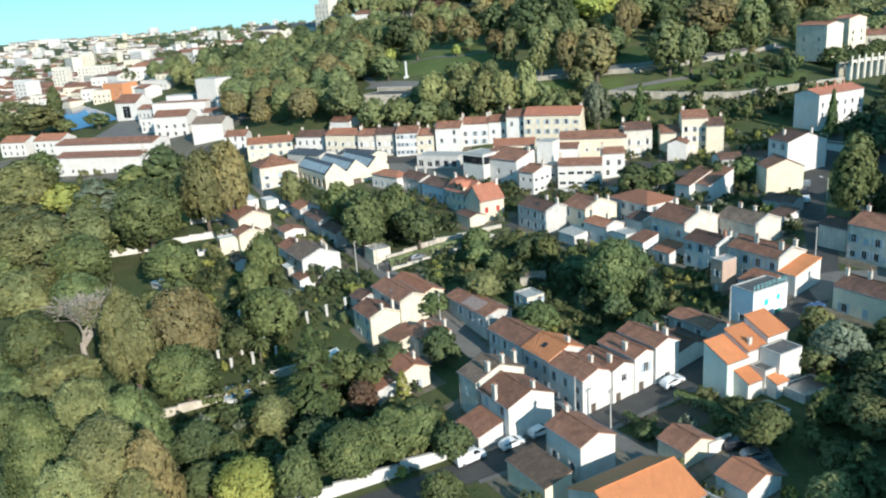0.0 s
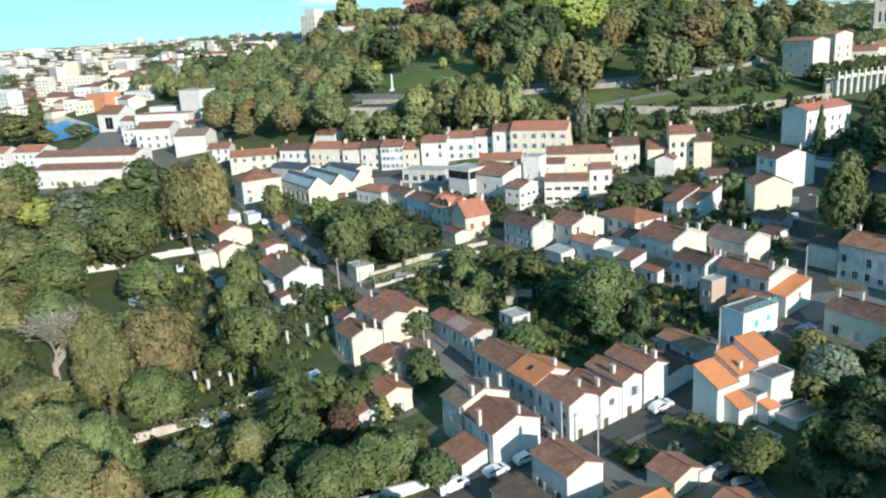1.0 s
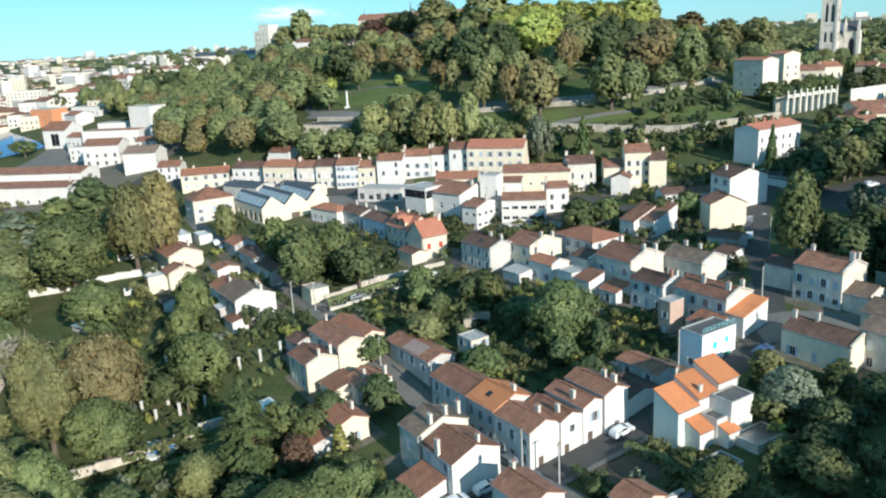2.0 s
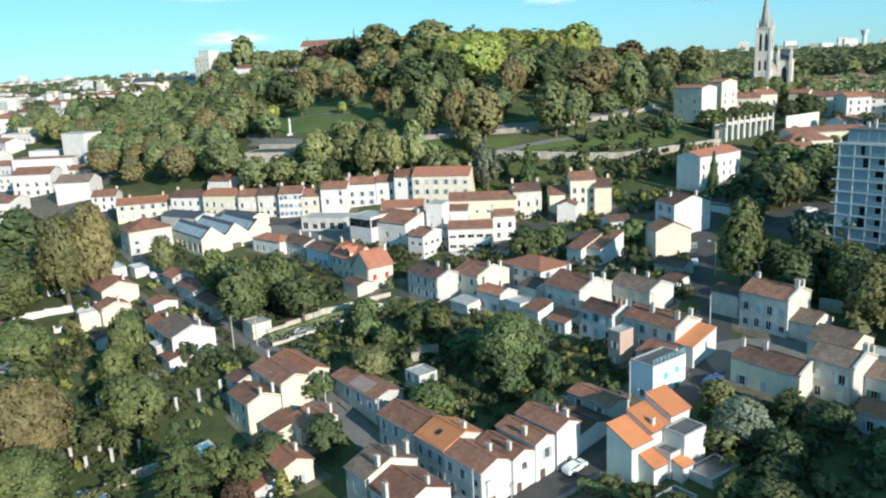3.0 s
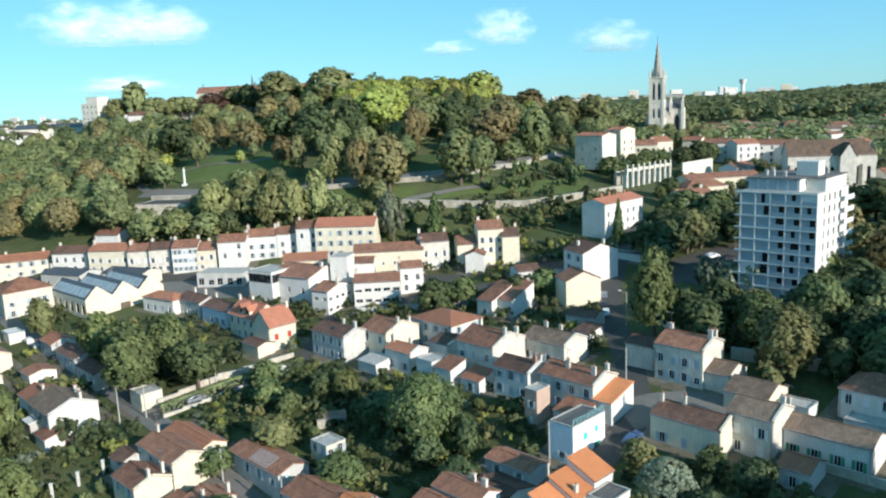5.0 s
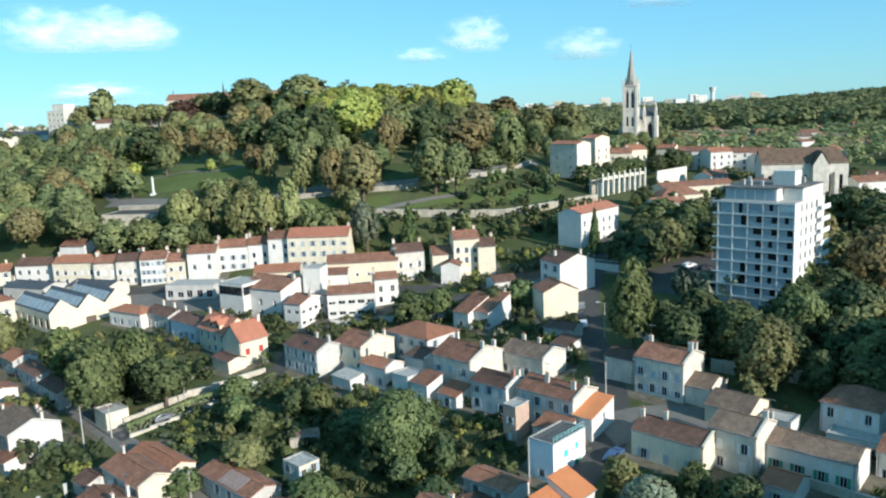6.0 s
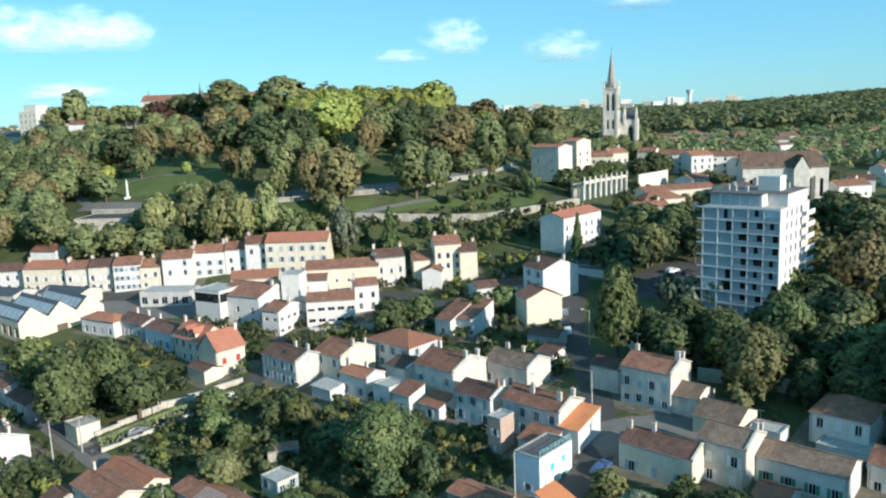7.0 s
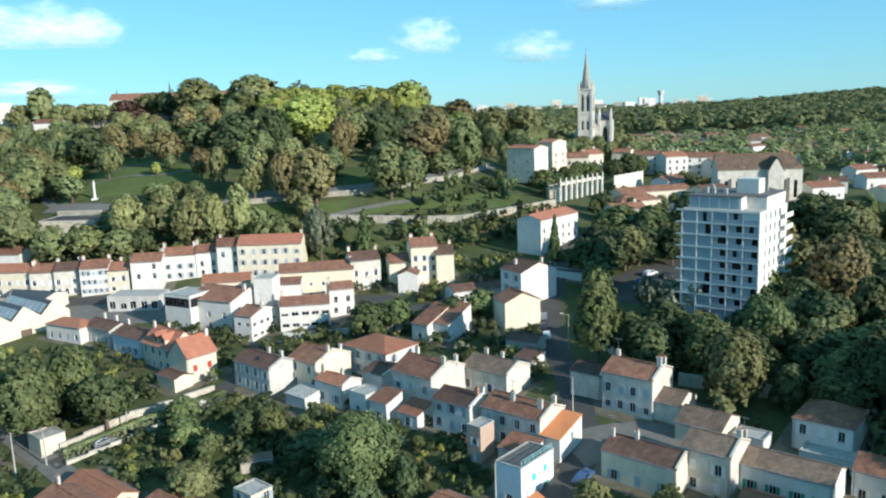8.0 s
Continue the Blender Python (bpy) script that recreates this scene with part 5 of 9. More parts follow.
house("white garage below a villa", 58.5, 158.0, 8.6, -42, 9.0, 5.0, 3.2, roof="flat", wall=WHITE, tiles=CONCRETE, doors=(("s", 0.3, 2.6, 2.3), ("s", 0.75, 1.0, 2.1)))
house("brown-roofed house end beside green shutters", 63.0, 150.5, 7.0, -42, 9.0, 7.0, 5.4, wall=WHITE, tiles=TILE_BROWN, wins={"s": (3, 1)}, shutters=SHUT_WHITE)
house("small house with red-brown roof by a garden", 43.0, 148.5, 5.6, -42, 5.0, 6.0, 3.8, wall=WHITE, tiles=TILE_RED, wins={"s": (1, 1)}, shutters=SHUT_BLUE)

# ---- stepped white house with orange roofs ----
STEP_H = "stepped white house"
house("white stepped house section with orange roof", 5.3, 139.6, 0.6, 48, 4.6, 4.8, 6.9, roof="shed", wall=MINT, tiles=TILE_ORANGE, pitch=24, group=STEP_H)
house("white stepped house section with orange roof", 8.4, 143.0, 1.1, 48, 4.6, 4.8, 7.3, roof="shed", wall=WHITE, tiles=TILE_ORANGE, pitch=24, group=STEP_H, chims=((-0.4, -0.6, 1.0),))
house("white stepped house section with orange roof", 11.5, 146.4, 1.6, 48, 4.8, 4.8, 8.1, roof="shed", wall=WHITE, tiles=TILE_ORANGE, pitch=24, group=STEP_H)
house("front wing with orange single-pitch roof", 8.9, 138.2, 0.8, 48, 4.2, 3.2, 3.9, roof="shed", wall=WHITE, tiles=TILE_ORANGE, pitch=24)
house("white cube annex with dark flat roof", 13.6, 142.0, 1.6, 48, 5.2, 3.8, 6.8, roof="flat", wall=WHITE, tiles=FLATROOF)
house("low annex with grey flat roof", 11.2, 139.8, 1.0, 48, 3.4, 3.0, 5.0, roof="flat", wall=WHITE, tiles=FLATROOF)
house("porch with small orange roof", 13.0, 138.0, 1.0, 48, 2.6, 1.8, 3.6, roof="shed", wall=WHITE, tiles=TILE_ORANGE, pitch=18)
house("garage with grey flat roof below a white house", 11.5, 132.0, -0.2, 48, 4.6, 4.0, 2.6, roof="flat", wall=WHITE, tiles=FLATROOF)
house("house hidden in garden trees with red roof and chimney", -74.5, 113.5, -9.0, -60, 6.0, 5.0, 4.2, wall=CREAM, tiles=TILE_RED, chims=((0.8, 0.1, 1.2), (0.4, 0.1, 1.2)), pitch=32)


# ---- slab of flats ----
def flats(x, y, z, yaw, L, W, floors, fh):
    top = thing("apartment_building", pose(x, y, z, 0, 0, yaw), "ten-storey pale block of flats with glazed balconies and white end wall", "apartment building")
    rng = random.Random(4)
    H = floors * fh
    bm = bmesh.new()
    bays = 5
    holes = []
    for k in range(floors):
        for c in range(bays):
            holes.append((L * c / bays + 0.2, L * (c + 1) / bays - 0.2, k * fh + 0.25, (k + 1) * fh - 0.25))
    panel(bm, (-L / 2, -W / 2, 0), (1, 0, 0), L, -3, H, holes, 0.5)
    eh = []
    for k in range(floors):
        for c, w2 in ((0.22, 0.9), (0.38, 1.1), (0.55, 1.1), (0.72, 1.6)):
            eh.append((W * c - w2 / 2, W * c + w2 / 2, k * fh + 0.6, k * fh + 2.3))
    panel(bm, (L / 2, -W / 2, 0), (0, 1, 0), W, -3, H, eh, 0.2)
    panel(bm, (L / 2, W / 2, 0), (-1, 0, 0), L, -3, H, [])
    panel(bm, (-L / 2, W / 2, 0), (0, -1, 0), W, -3, H, [])
    part("wall", bm, WHITE, top)
    bm = bmesh.new()
    box(bm, -L / 2, L / 2, -W / 2, W / 2, H, H + 0.3)
    part("roof", bm, CONCRETE, top)
    bm = bmesh.new()
    box(bm, -L / 2 + 1.0, L / 2 - 4.5, -W / 2 + 1.5, W / 2 - 1.0, H + 0.3, H + 3.0)
    box(bm, L / 2 - 4.5, L / 2 - 0.2, -W / 2 + 5.0, W / 2 - 1.0, H + 0.3, H + 2.99)
    part("penthouse", bm, WHITE, top)
    bm = bmesh.new()
    box(bm, -L / 2 + 0.6, L / 2 - 4.2, -W / 2 + 1.1, W / 2 - 0.6, H + 3.0, H + 3.2)
    box(bm, L / 2 - 4.2, L / 2, -W / 2 + 4.6, W / 2 - 0.6, H + 3.0, H + 3.19)
    part("upper_roof", bm, FLATROOF, top)
    bm = bmesh.new()
    box(bm, 0.6, 5.4, -1.2, 2.8, H + 3.2, H + 6.4)
    part("lift_house", bm, WHITE, top)
    for k in range(5):
        bm = bmesh.new()
        xa = -L / 2 + 1.15 + k * (L - 5.8) / 5
        box(bm, xa, xa + (L - 5.8) / 5 - 0.3, -W / 2 + 1.42, -W / 2 + 1.497, H + 0.5, H + 2.8)
        part("penthouse_panel", bm, PANEL_BLUE, top)
    for k in (-1, 1):
        bm = bmesh.new()
        tube(bm, (3 + k * 1.4, 0.4, H + 6.4), (3 + k * 1.4, 0.4, H + 9.2), 0.05, 0.03, 6)
        tube(bm, (3 + k * 1.4 - 0.6, 0.4, H + 8.8), (3 + k * 1.4 + 0.6, 0.4, H + 8.8), 0.03, 0.03, 5)
        part("mast", bm, METAL, top)
    for vx, vy in ((-5.5, -3), (-3.5, -4), (-0.5, -5), (2.5, 4.5), (5, 5.5), (-6.5, 3)):
        bm = bmesh.new()
        box(bm, vx - 0.35, vx + 0.35, vy - 0.35, vy + 0.35, H + 3.2, H + 4.5)
        part("roof_vent", bm, CONCRETE, top)
    shutter = {}
    bw = L / bays - 0.4
    for tone, mat in (("a", PANEL_BLUE), ("b", PANEL_PALE)):
        bm = bmesh.new()
        box(bm, 0, bw, 0.05, 0.12, 0, fh - 0.5)
        for x0 in (0.0, bw / 3, 2 * bw / 3):
            box(bm, x0 + 0.02, x0 + 0.06, 0.02, 0.05, 0, fh - 0.5)
        shutter[tone] = mesh_of("shutter", bm, mat)
    bm = bmesh.new()
    box(bm, 0, bw, 0.42, 0.49, 0, fh - 0.5)
    dark = mesh_of("glazing", bm, PANEWORK)
    half = {}
    for share in (0.35, 0.55):
        bm = bmesh.new()
        box(bm, 0, bw * share, 0.02, 0.10, 0, fh - 0.5)
        half[share] = mesh_of("shutter", bm, PANEL_BLUE)
    bm = bmesh.new()
    box(bm, 0, bw, -0.06, 0.0, 0, 0.95)
    rail = mesh_of("balcony_front", bm, PANEL_BLUE)
    bm = bmesh.new()
    box(bm, -L / 2 - 1.3, L / 2 + 0.05, -W / 2 - 0.42, -W / 2 - 0.01, -0.16, 0.14)
    slab = mesh_of("floor_slab", bm, CONCRETE_PALE)
    bm = bmesh.new()
    box(bm, L / 2 + 0.01, L / 2 + 1.2, W / 2 - 5.5, W / 2 + 0.6, -0.1, 0.1)
    box(bm, L / 2 + 1.12, L / 2 + 1.2, W / 2 - 5.5, W / 2 + 0.6, 0.1, 1.05)
    end = mesh_of("end_balcony", bm, CONCRETE_PALE)
    bm = bmesh.new()
    box(bm, L / 2 + 0.004, L / 2 + 0.16, -W / 2 + 0.05, W / 2 - 5.55, -0.12, 0.10)
    band = mesh_of("floor_band", bm, CONCRETE_PALE)
    for k in range(floors + 1):
        part("floor_slab", slab, None, top).location = (0, 0, k * fh)
        part("floor_band", band, None, top).location = (0, 0, k * fh)
        if 0 < k < floors:
            part("end_balcony", end, None, top).location = (0, 0, k * fh)
    for k in range(floors):
        for c in range(bays):
            at = Vector((-L / 2 + L * c / bays + 0.2, -W / 2, k * fh + 0.25))
            part("glazing", dark, None, top).location = at
            r = rng.random()
            shut = (0.85, 0.7, 0.2, 0.06, 0.12)[c]
            if r < shut:
                part("shutter", shutter["a" if rng.random() < 0.75 else "b"], None, top).location = at
            else:
                share = 0.35 if rng.random() < 0.5 else 0.55
                part("shutter", half[share], None, top).location = at
                if share == 0.35 and rng.random() < 0.6:
                    part("shutter", half[0.35], None, top).location = at + Vector((bw * 0.65, 0, 0))
            if c >= 2:
                part("balcony_front", rail, None, top).location = at + Vector((0, -0.32, -0.1))
        for c, w2 in ((0.22, 0.9), (0.38, 1.1), (0.55, 1.1), (0.72, 1.6)):
            m = Matrix.Translation((L / 2, -W / 2 + W * c, k * fh + 0.6)) @ pose(0, 0, 0, 0, 0, 90)
            add_window(top, m, w2, 1.7, None)
    for c in range(bays + 1):
        bm = bmesh.new()
        box(bm, -0.13, 0.13, -0.40, -0.02, -3, H)
        p = part("pillar", bm, CONCRETE_PALE, top)
        p.location = (-L / 2 + L * c / bays, -W / 2, 0)


PANEL_BLUE = plain("pale_blue_panels", (0.30, 0.375, 0.42), 0.5, vary=0.12)
PANEL_PALE = plain("off_white_panels", (0.70, 0.72, 0.72), 0.5, vary=0.08)
CONCRETE_PALE = plain("pale_painted_concrete", (0.66, 0.66, 0.63), 0.8, vary=0.12)
flats(67.9, 222.8, 17.0, -41, 17.0, 19.0, 9, 2.71)

# ---- streets, lanes and walls ----
drape("road", [(-75, 82), (-49, 101), (-31.1, 115.0), (-20.6, 122.8), (-11.0, 132.6), (-1.0, 142.0), (9, 152.5), (16.9, 160.9), (21.6, 167.5), (23.4, 178)], 6.0, ASPHALT, label="worn grey asphalt street climbing between houses")
drape("road_upper", [(22.6, 172), (24.1, 183.0), (24.6, 198), (25.2, 217.8), (28.3, 240.3), (33.6, 261.3), (41, 283.0), (47, 300)], 5.4, ASPHALT, lift=0.08, label="narrow asphalt street rising to the upper town")
drape("road_side", [(20.0, 169.0), (28.5, 171.6), (37.0, 168.6), (47, 161.5)], 9.5, PAVING, lift=0.1, label="pale paved road junction beside stone houses")
drape("lane", [(-15.5, 128.5), (-24, 136), (-39.2, 150.3), (-50.4, 162.0), (-68.5, 179.5), (-86.6, 197.4), (-109.8, 218.6), (-134.8, 241.6), (-150, 258), (-158, 285)], 4.6, PAVING, lift=0.07, label="pale grey lane between garden walls", category="lane")
drape("lane_cross", [(-72.0, 182.8), (-60.7, 194.6), (-48.5, 206.0), (-45.0, 216), (-45.5, 232), (-36, 241), (-20, 247), (-4, 250), (14, 246)], 4.6, ASPHALT, lift=0.09, label="narrow asphalt lane beside a long white wall", category="lane")
drape("town_road", [(-260, 322), (-188.2, 300), (-151.0, 284.5), (-116.8, 280), (-91.1, 279.0), (-72, 281), (-50, 281), (-25, 262), (-12, 258)], 7.0, ASPHALT, lift=0.07, label="town street at the foot of the hill")
drape("car_park", [(44, 240), (52, 250), (64, 258), (76, 262)], 17, ASPHALT, lift=0.07, label="shaded asphalt car park among trees", category="car park")
drape("alley", [(-15.0, 128.0), (-9.4, 124.6), (-4.6, 120.4), (0.6, 115.6)], 3.6, PAVING, lift=0.08, label="pale concrete alley between houses", category="alley")
drape("yard", [(3.5, 117.5), (12, 121)], 7.0, PAVING, lift=0.09, label="paved yard with parked cars", category="yard")
for side in (-1, 1):
    off = 3.5 * side
    drape("pavement", [(-31.1 + off * 0.72, 115.0 - off * 0.7), (-20.6 + off * 0.72, 122.8 - off * 0.7), (-11.0 + off * 0.72, 132.6 - off * 0.7), (-1.0 + off * 0.72, 142.0 - off * 0.7)], 1.0, PAVING, lift=0.18, label="narrow pale pavement with kerb", category="pavement", across=2)

lawn("town_yard", [(-122, 262), (-68, 256), (-62, 276), (-118, 277)], PAVING, "pale worn yard below the town street", 0.06, 20)
garden_wall([(-62, 98), (-49.5, 107.2), (-41.2, 113.4), (-35.2, 118.0)], 2.0, material=WHITE, label="white rendered garden wall along the street")
garden_wall([(-72.6, 188.0), (-63.6, 199.6), (-54.2, 205.4), (-49.2, 210.6)], 1.3, material=WALLSTONE, label="long white wall with pillars beside a lane")
garden_wall([(-69.2, 182.6), (-57.4, 193.6), (-46.4, 203.4), (-36, 205)], 0.6, material=WALLSTONE, label="low stone wall of an allotment garden")
garden_wall([(-185.3, 177.6), (-169.6, 186.6), (-150.7, 194.7), (-140, 203), (-128, 208)], 1.8, material=WHITE, label="long white wall bounding a park")
garden_wall([(-93.6, 123.2), (-83.5, 131.3), (-77.7, 138.4), (-70, 146)], 1.6, material=WALLSTONE, label="old stone wall dividing gardens")
garden_wall([(-5.4, 117.2), (1.5, 112.0), (7, 108)], 1.6, material=WHITE, label="white painted yard wall")
garden_wall([(3.0, 121.2), (6.0, 124.5)], 2.0, material=WHITE, label="white panelled gate wall of a yard")
garden_wall([(44, 188), (52, 183), (60, 178)], 2.4, material=WALLSTONE, label="stone wall below a wooded bank")
garden_wall([(40, 196), (36, 205), (34, 222), (38, 245)], 2.2, material=WALLSTONE, label="stone wall along the rising street")
garden_wall([(-20, 238), (-12, 235.5), (-5, 236.5)], 1.6, material=CONCRETE, label="curved concrete terrace wall", cap=True)
garden_wall([(47, 150), (55, 143), (63, 137)], 1.4, material=WALLSTONE, label="low stone wall in a hillside garden")

# ---- hillside park: retaining walls, promenade, lawns, statue ----
drape("promenade", [(-72, 329.5), (-62.5, 330.4), (-49.5, 331.6), (-37.4, 333.4), (-24, 335), (-11.9, 340.4), (-2, 350), (7.0, 361), (14, 374), (22.3, 389), (30, 402)], 6.0, PAVING, lift=0.5, label="pale promenade road on the hillside", across=4)
garden_wall([(-72, 325.5), (-61.8, 325.9), (-49.0, 327.3), (-39.0, 328.8), (-24.9, 330.4), (-12.8, 335.4), (-3, 345), (6.5, 355.2), (13, 366), (20.5, 381.7), (26.7, 397.4)], 1.6, 0.6, RUBBLE, "long stone retaining wall of a hillside promenade", "retaining_wall", foot=3.5)
garden_wall([(-36, 313.5), (-20.3, 312.2), (-4.8, 311.5), (10.7, 312.6), (22.9, 318.4), (37.1, 327.5), (46, 334)], 2.4, 0.7, RUBBLE, "old rampart wall below a hillside garden", "retaining_wall", foot=3.0)
drape("path", [(-36, 315.6), (-22.5, 320.0), (-6.6, 326.3), (2, 334)], 2.4, PAVING, lift=0.15, label="sunlit gravel path across a lawn", category="path")
lawn("lawn", [(-132, 348), (-84, 342), (-80, 378), (-135, 398)], LAWN, "sloping mown lawn of a hillside park")
lawn("lawn_lower", [(-66, 316), (-30, 316), (-28, 326), (-66, 324)], LAWN, "strip of lawn under a promenade wall")
lawn("lawn_middle", [(-24, 316), (30, 330), (36, 352), (-2, 338)], LAWN, "sloping lawn between two stone walls")
# the upper lawn's shade is painted by its darker ground colour
lawn("lawn_upper", [(-42, 338), (-16, 340), (-18, 356), (-38, 356)], LAWN_SHADE, "lawn above the promenade with shade put into its colour")
lawn("lawn_bank", [(20, 300), (46, 326), (40, 330), (8, 308)], DRYGRASS, "dry grass bank below an old wall")
lawn("park_lawn", [(-215, 150), (-150, 196), (-150, 240), (-240, 215)], LAWN, "sunlit park lawn behind a white wall")
# bare soil colour here also stands in for the shade of the hedges
lawn("hedged_garden", [(-2, 126), (6, 132), (2, 137), (-8, 131)], SOIL, "garden plot behind a street, hedge shade put into its soil colour", lift=0.06)
drape("path_upper", [(-130, 363), (-118, 366), (-105, 361), (-92, 362)], 1.6, PAVING, lift=0.2, label="narrow path over a lawn", category="path")
drape("path_top", [(-132, 378), (-120, 383), (-110, 384)], 1.6, PAVING, lift=0.2, label="narrow path at the top of a lawn", category="path")
drape("path_west", [(-185, 404), (-165, 378), (-150.2, 360.6), (-140, 347)], 3.0, PAVING, lift=0.2, label="path descending to an esplanade", category="path")
drape("esplanade", [(-141, 345), (-128, 340), (-115, 335)], 7, PAVING, lift=0.25, label="paved esplanade of a hillside park", category="esplanade")
house("raised park terrace on a high beige stone wall", -122.6, 325.6, 25.6, -7, 20.0, 14.0, 6.4, roof="flat", wall=WALLSTONE, tiles=ASPHALT, name="terrace")
house("low stone parapet hut at the back of a terrace", -125.0, 334.0, 31.0, -7, 16.0, 1.6, 2.4, roof="flat", wall=RUBBLE, tiles=CONCRETE, name="parapet")


def statue(x, y):
    """White column with a plain shape on top."""
    top = thing("monument", pose(x, y, ground_z(x, y)), "slender white stone monument column on a lawn", "monument")
    bm = bmesh.new()
    box(bm, -1.0, 1.0, -1.0, 1.0, -0.5, 0.5)
    part("base", bm, CONCRETE_PALE, top)
    bm = bmesh.new()
    tube(bm, (0, 0, 0.5), (0, 0, 5.6), 0.5, 0.38, 12)
    part("shaft", bm, CONCRETE_PALE, top)
    bm = bmesh.new()
    tube(bm, (0, 0, 5.6), (0, 0, 5.9), 0.6, 0.6, 12)
    part("capital", bm, CONCRETE_PALE, top)
    bm = bmesh.new()
    tube(bm, (0, 0, 5.9), (0, 0, 7.0), 0.34, 0.22, 10)
    part("finial", bm, CONCRETE_PALE, top)


statue(-123.8, 346)


# ---- white garden posts ----
def post(x, y, h):
    top = thing("garden_post", pose(x, y, ground_z(x, y)), "white stone garden post standing on grass", "post", "row of garden posts")
    bm = bmesh.new()
    box(bm, -0.2, 0.2, -0.2, 0.2, -0.4, h)
    part("shaft", bm, WHITE, top)
    bm = bmesh.new()
    box(bm, -0.27, 0.27, -0.27, 0.27, h, h + 0.14)
    part("cap", bm, CONCRETE_PALE, top)


POSTS = [(-91.3, 138.6), (-88.0, 141.0), (-84.6, 143.6), (-92.6, 143.4), (-89.0, 146.6), (-85.2, 149.6), (-80.5, 146.0), (-83.4, 155.5), (-79.8, 158.8), (-76.4, 161.6), (-73.2, 164.6), (-96.5, 158.5)]
for px, py in POSTS:
    post(px, py, 2.5)


# ---- parish church with spire ----
STONE_PALE = plaster("bleached_limestone", (0.74, 0.70, 0.60), (0.42, 0.38, 0.31), 0.5)


def gothic_church(x, y, z, yaw):
    top = thing("church", pose(x, y, z, 0, 0, yaw), "pale stone church with tall pointed spire", "church")

    def slot(px, ax, z0, w, hh, name="louvre"):
        """Pointed dark opening in a tower face; ax: face turn in degrees, px: half depth."""
        bm = bmesh.new()
        pts = [(-w / 2, 0), (w / 2, 0), (w / 2, hh * 0.75), (0, hh), (-w / 2, hh * 0.75)]
        f = [bm.verts.new((p[0], -0.06, p[1])) for p in pts]
        b = [bm.verts.new((p[0], 0.25, p[1])) for p in pts]
        bm.faces.new(f)
        bm.faces.new(b[::-1])
        for k in range(5):
            bm.faces.new((f[k], f[(k + 1) % 5], b[(k + 1) % 5], b[k]))
        o = part(name, bm, PANEWORK, top)
        o.matrix_local = pose(0, 0, 0, 0, 0, ax) @ Matrix.Translation((px[0], -px[1], z0))

    bm = bmesh.new()
    box(bm, -3.6, 3.6, -3.6, 3.6, -6, 33)
    part("tower", bm, STONE, top)
    for z1, e in ((10.5, 0.3), (20.5, 0.3), (33.0, 0.5)):
        bm = bmesh.new()
        box(bm, -3.6 - e, 3.6 + e, -3.6 - e, 3.6 + e, z1, z1 + 0.6)
        part("cornice", bm, STONE, top)
    for sx in (-1, 1):
        for sy in (-1, 1):
            bm = bmesh.new()
            box(bm, sx * 3.3 - 0.62, sx * 3.3 + 0.62, sy * 3.3 - 0.62, sy * 3.3 + 0.62, -6, 33.59)
            tube(bm, (sx * 3.5, sy * 3.5, 33.5), (sx * 3.5, sy * 3.5, 38.5), 0.6, 0.05, 6)
            part("buttress", bm, STONE, top)
    bm = bmesh.new()
    tube(bm, (0, 0, 33.6), (0, 0, 53.0), 2.75, 0.06, 8)
    part("spire", bm, SPIRE, top)
    bm = bmesh.new()
    box(bm, -0.06, 0.06, -0.06, 0.06, 53, 55)
    box(bm, -0.5, 0.5, -0.05, 0.05, 54, 54.15)
    part("cross", bm, METAL, top)
    for ax in (0, 90, 180, 270):
        for px in (-1.35, 1.35):
            slot((px, 3.6), ax, 21.8, 1.3, 9.5)
            slot((px, 3.6), ax, 12.0, 1.0, 5.5)
    slot((0, 3.6), 0, 2.0, 1.8, 7.0)
    slot((0, 3.6), 90, 2.0, 1.8, 7.0)
    # nave and transept behind the tower
    bm = bmesh.new()
    box(bm, -6, 6, 3.6, 34, -6, 14)
    bm.faces.new([bm.verts.new(p) for p in ((-6, 3.62, 14), (6, 3.62, 14), (0, 3.62, 21))])
    part("nave", bm, STONE, top)
    bm = bmesh.new()
    for s in (-1, 1):
        quad(bm, (s * 6.4, 3.4, 13.7), (s * 6.4, 34.3, 13.7), (0, 34.3, 21.4), (0, 3.4, 21.4))
        quad(bm, (s * 6.4, 3.4, 13.5), (s * 6.4, 34.3, 13.5), (0, 34.3, 21.2), (0, 3.4, 21.2))
    part("nave_roof", bm, SLATE, top)
    bm = bmesh.new()
    box(bm, 6, 13, 4.5, 13, -6, 17)
    part("transept", bm, STONE, top)
    bm = bmesh.new()
    for s in (-1, 1):
        quad(bm, (5.5, 8.75 + s * 4.5, 16.8), (13.2, 8.75 + s * 4.5, 16.8), (13.2, 8.75, 21.5), (5.5, 8.75, 21.5))
    part("transept_roof", bm, SLATE, top)
    for px in (6.4, 12.6):
        bm = bmesh.new()
        box(bm, px - 0.7, px + 0.7, 3.6, 5.0, -6, 20)
        tube(bm, (px, 4.3, 19.9), (px, 4.3, 24.0), 0.8, 0.05, 6)
        part("pinnacle", bm, STONE, top)
    slot((9.5, -4.5), 0, 5.0, 2.4, 9.0)
    for k in range(4):
        bm = bmesh.new()
        box(bm, -7.6, -6.01, 6 + k * 7, 7 + k * 7, -6, 11)
        part("flying_buttress", bm, STONE, top)


SPIRE = plaster("grey_stone_spire", (0.40, 0.36, 0.31), (0.22, 0.2, 0.17), 0.6)
gothic_church(88.0, 479.0, 38.5, -20)


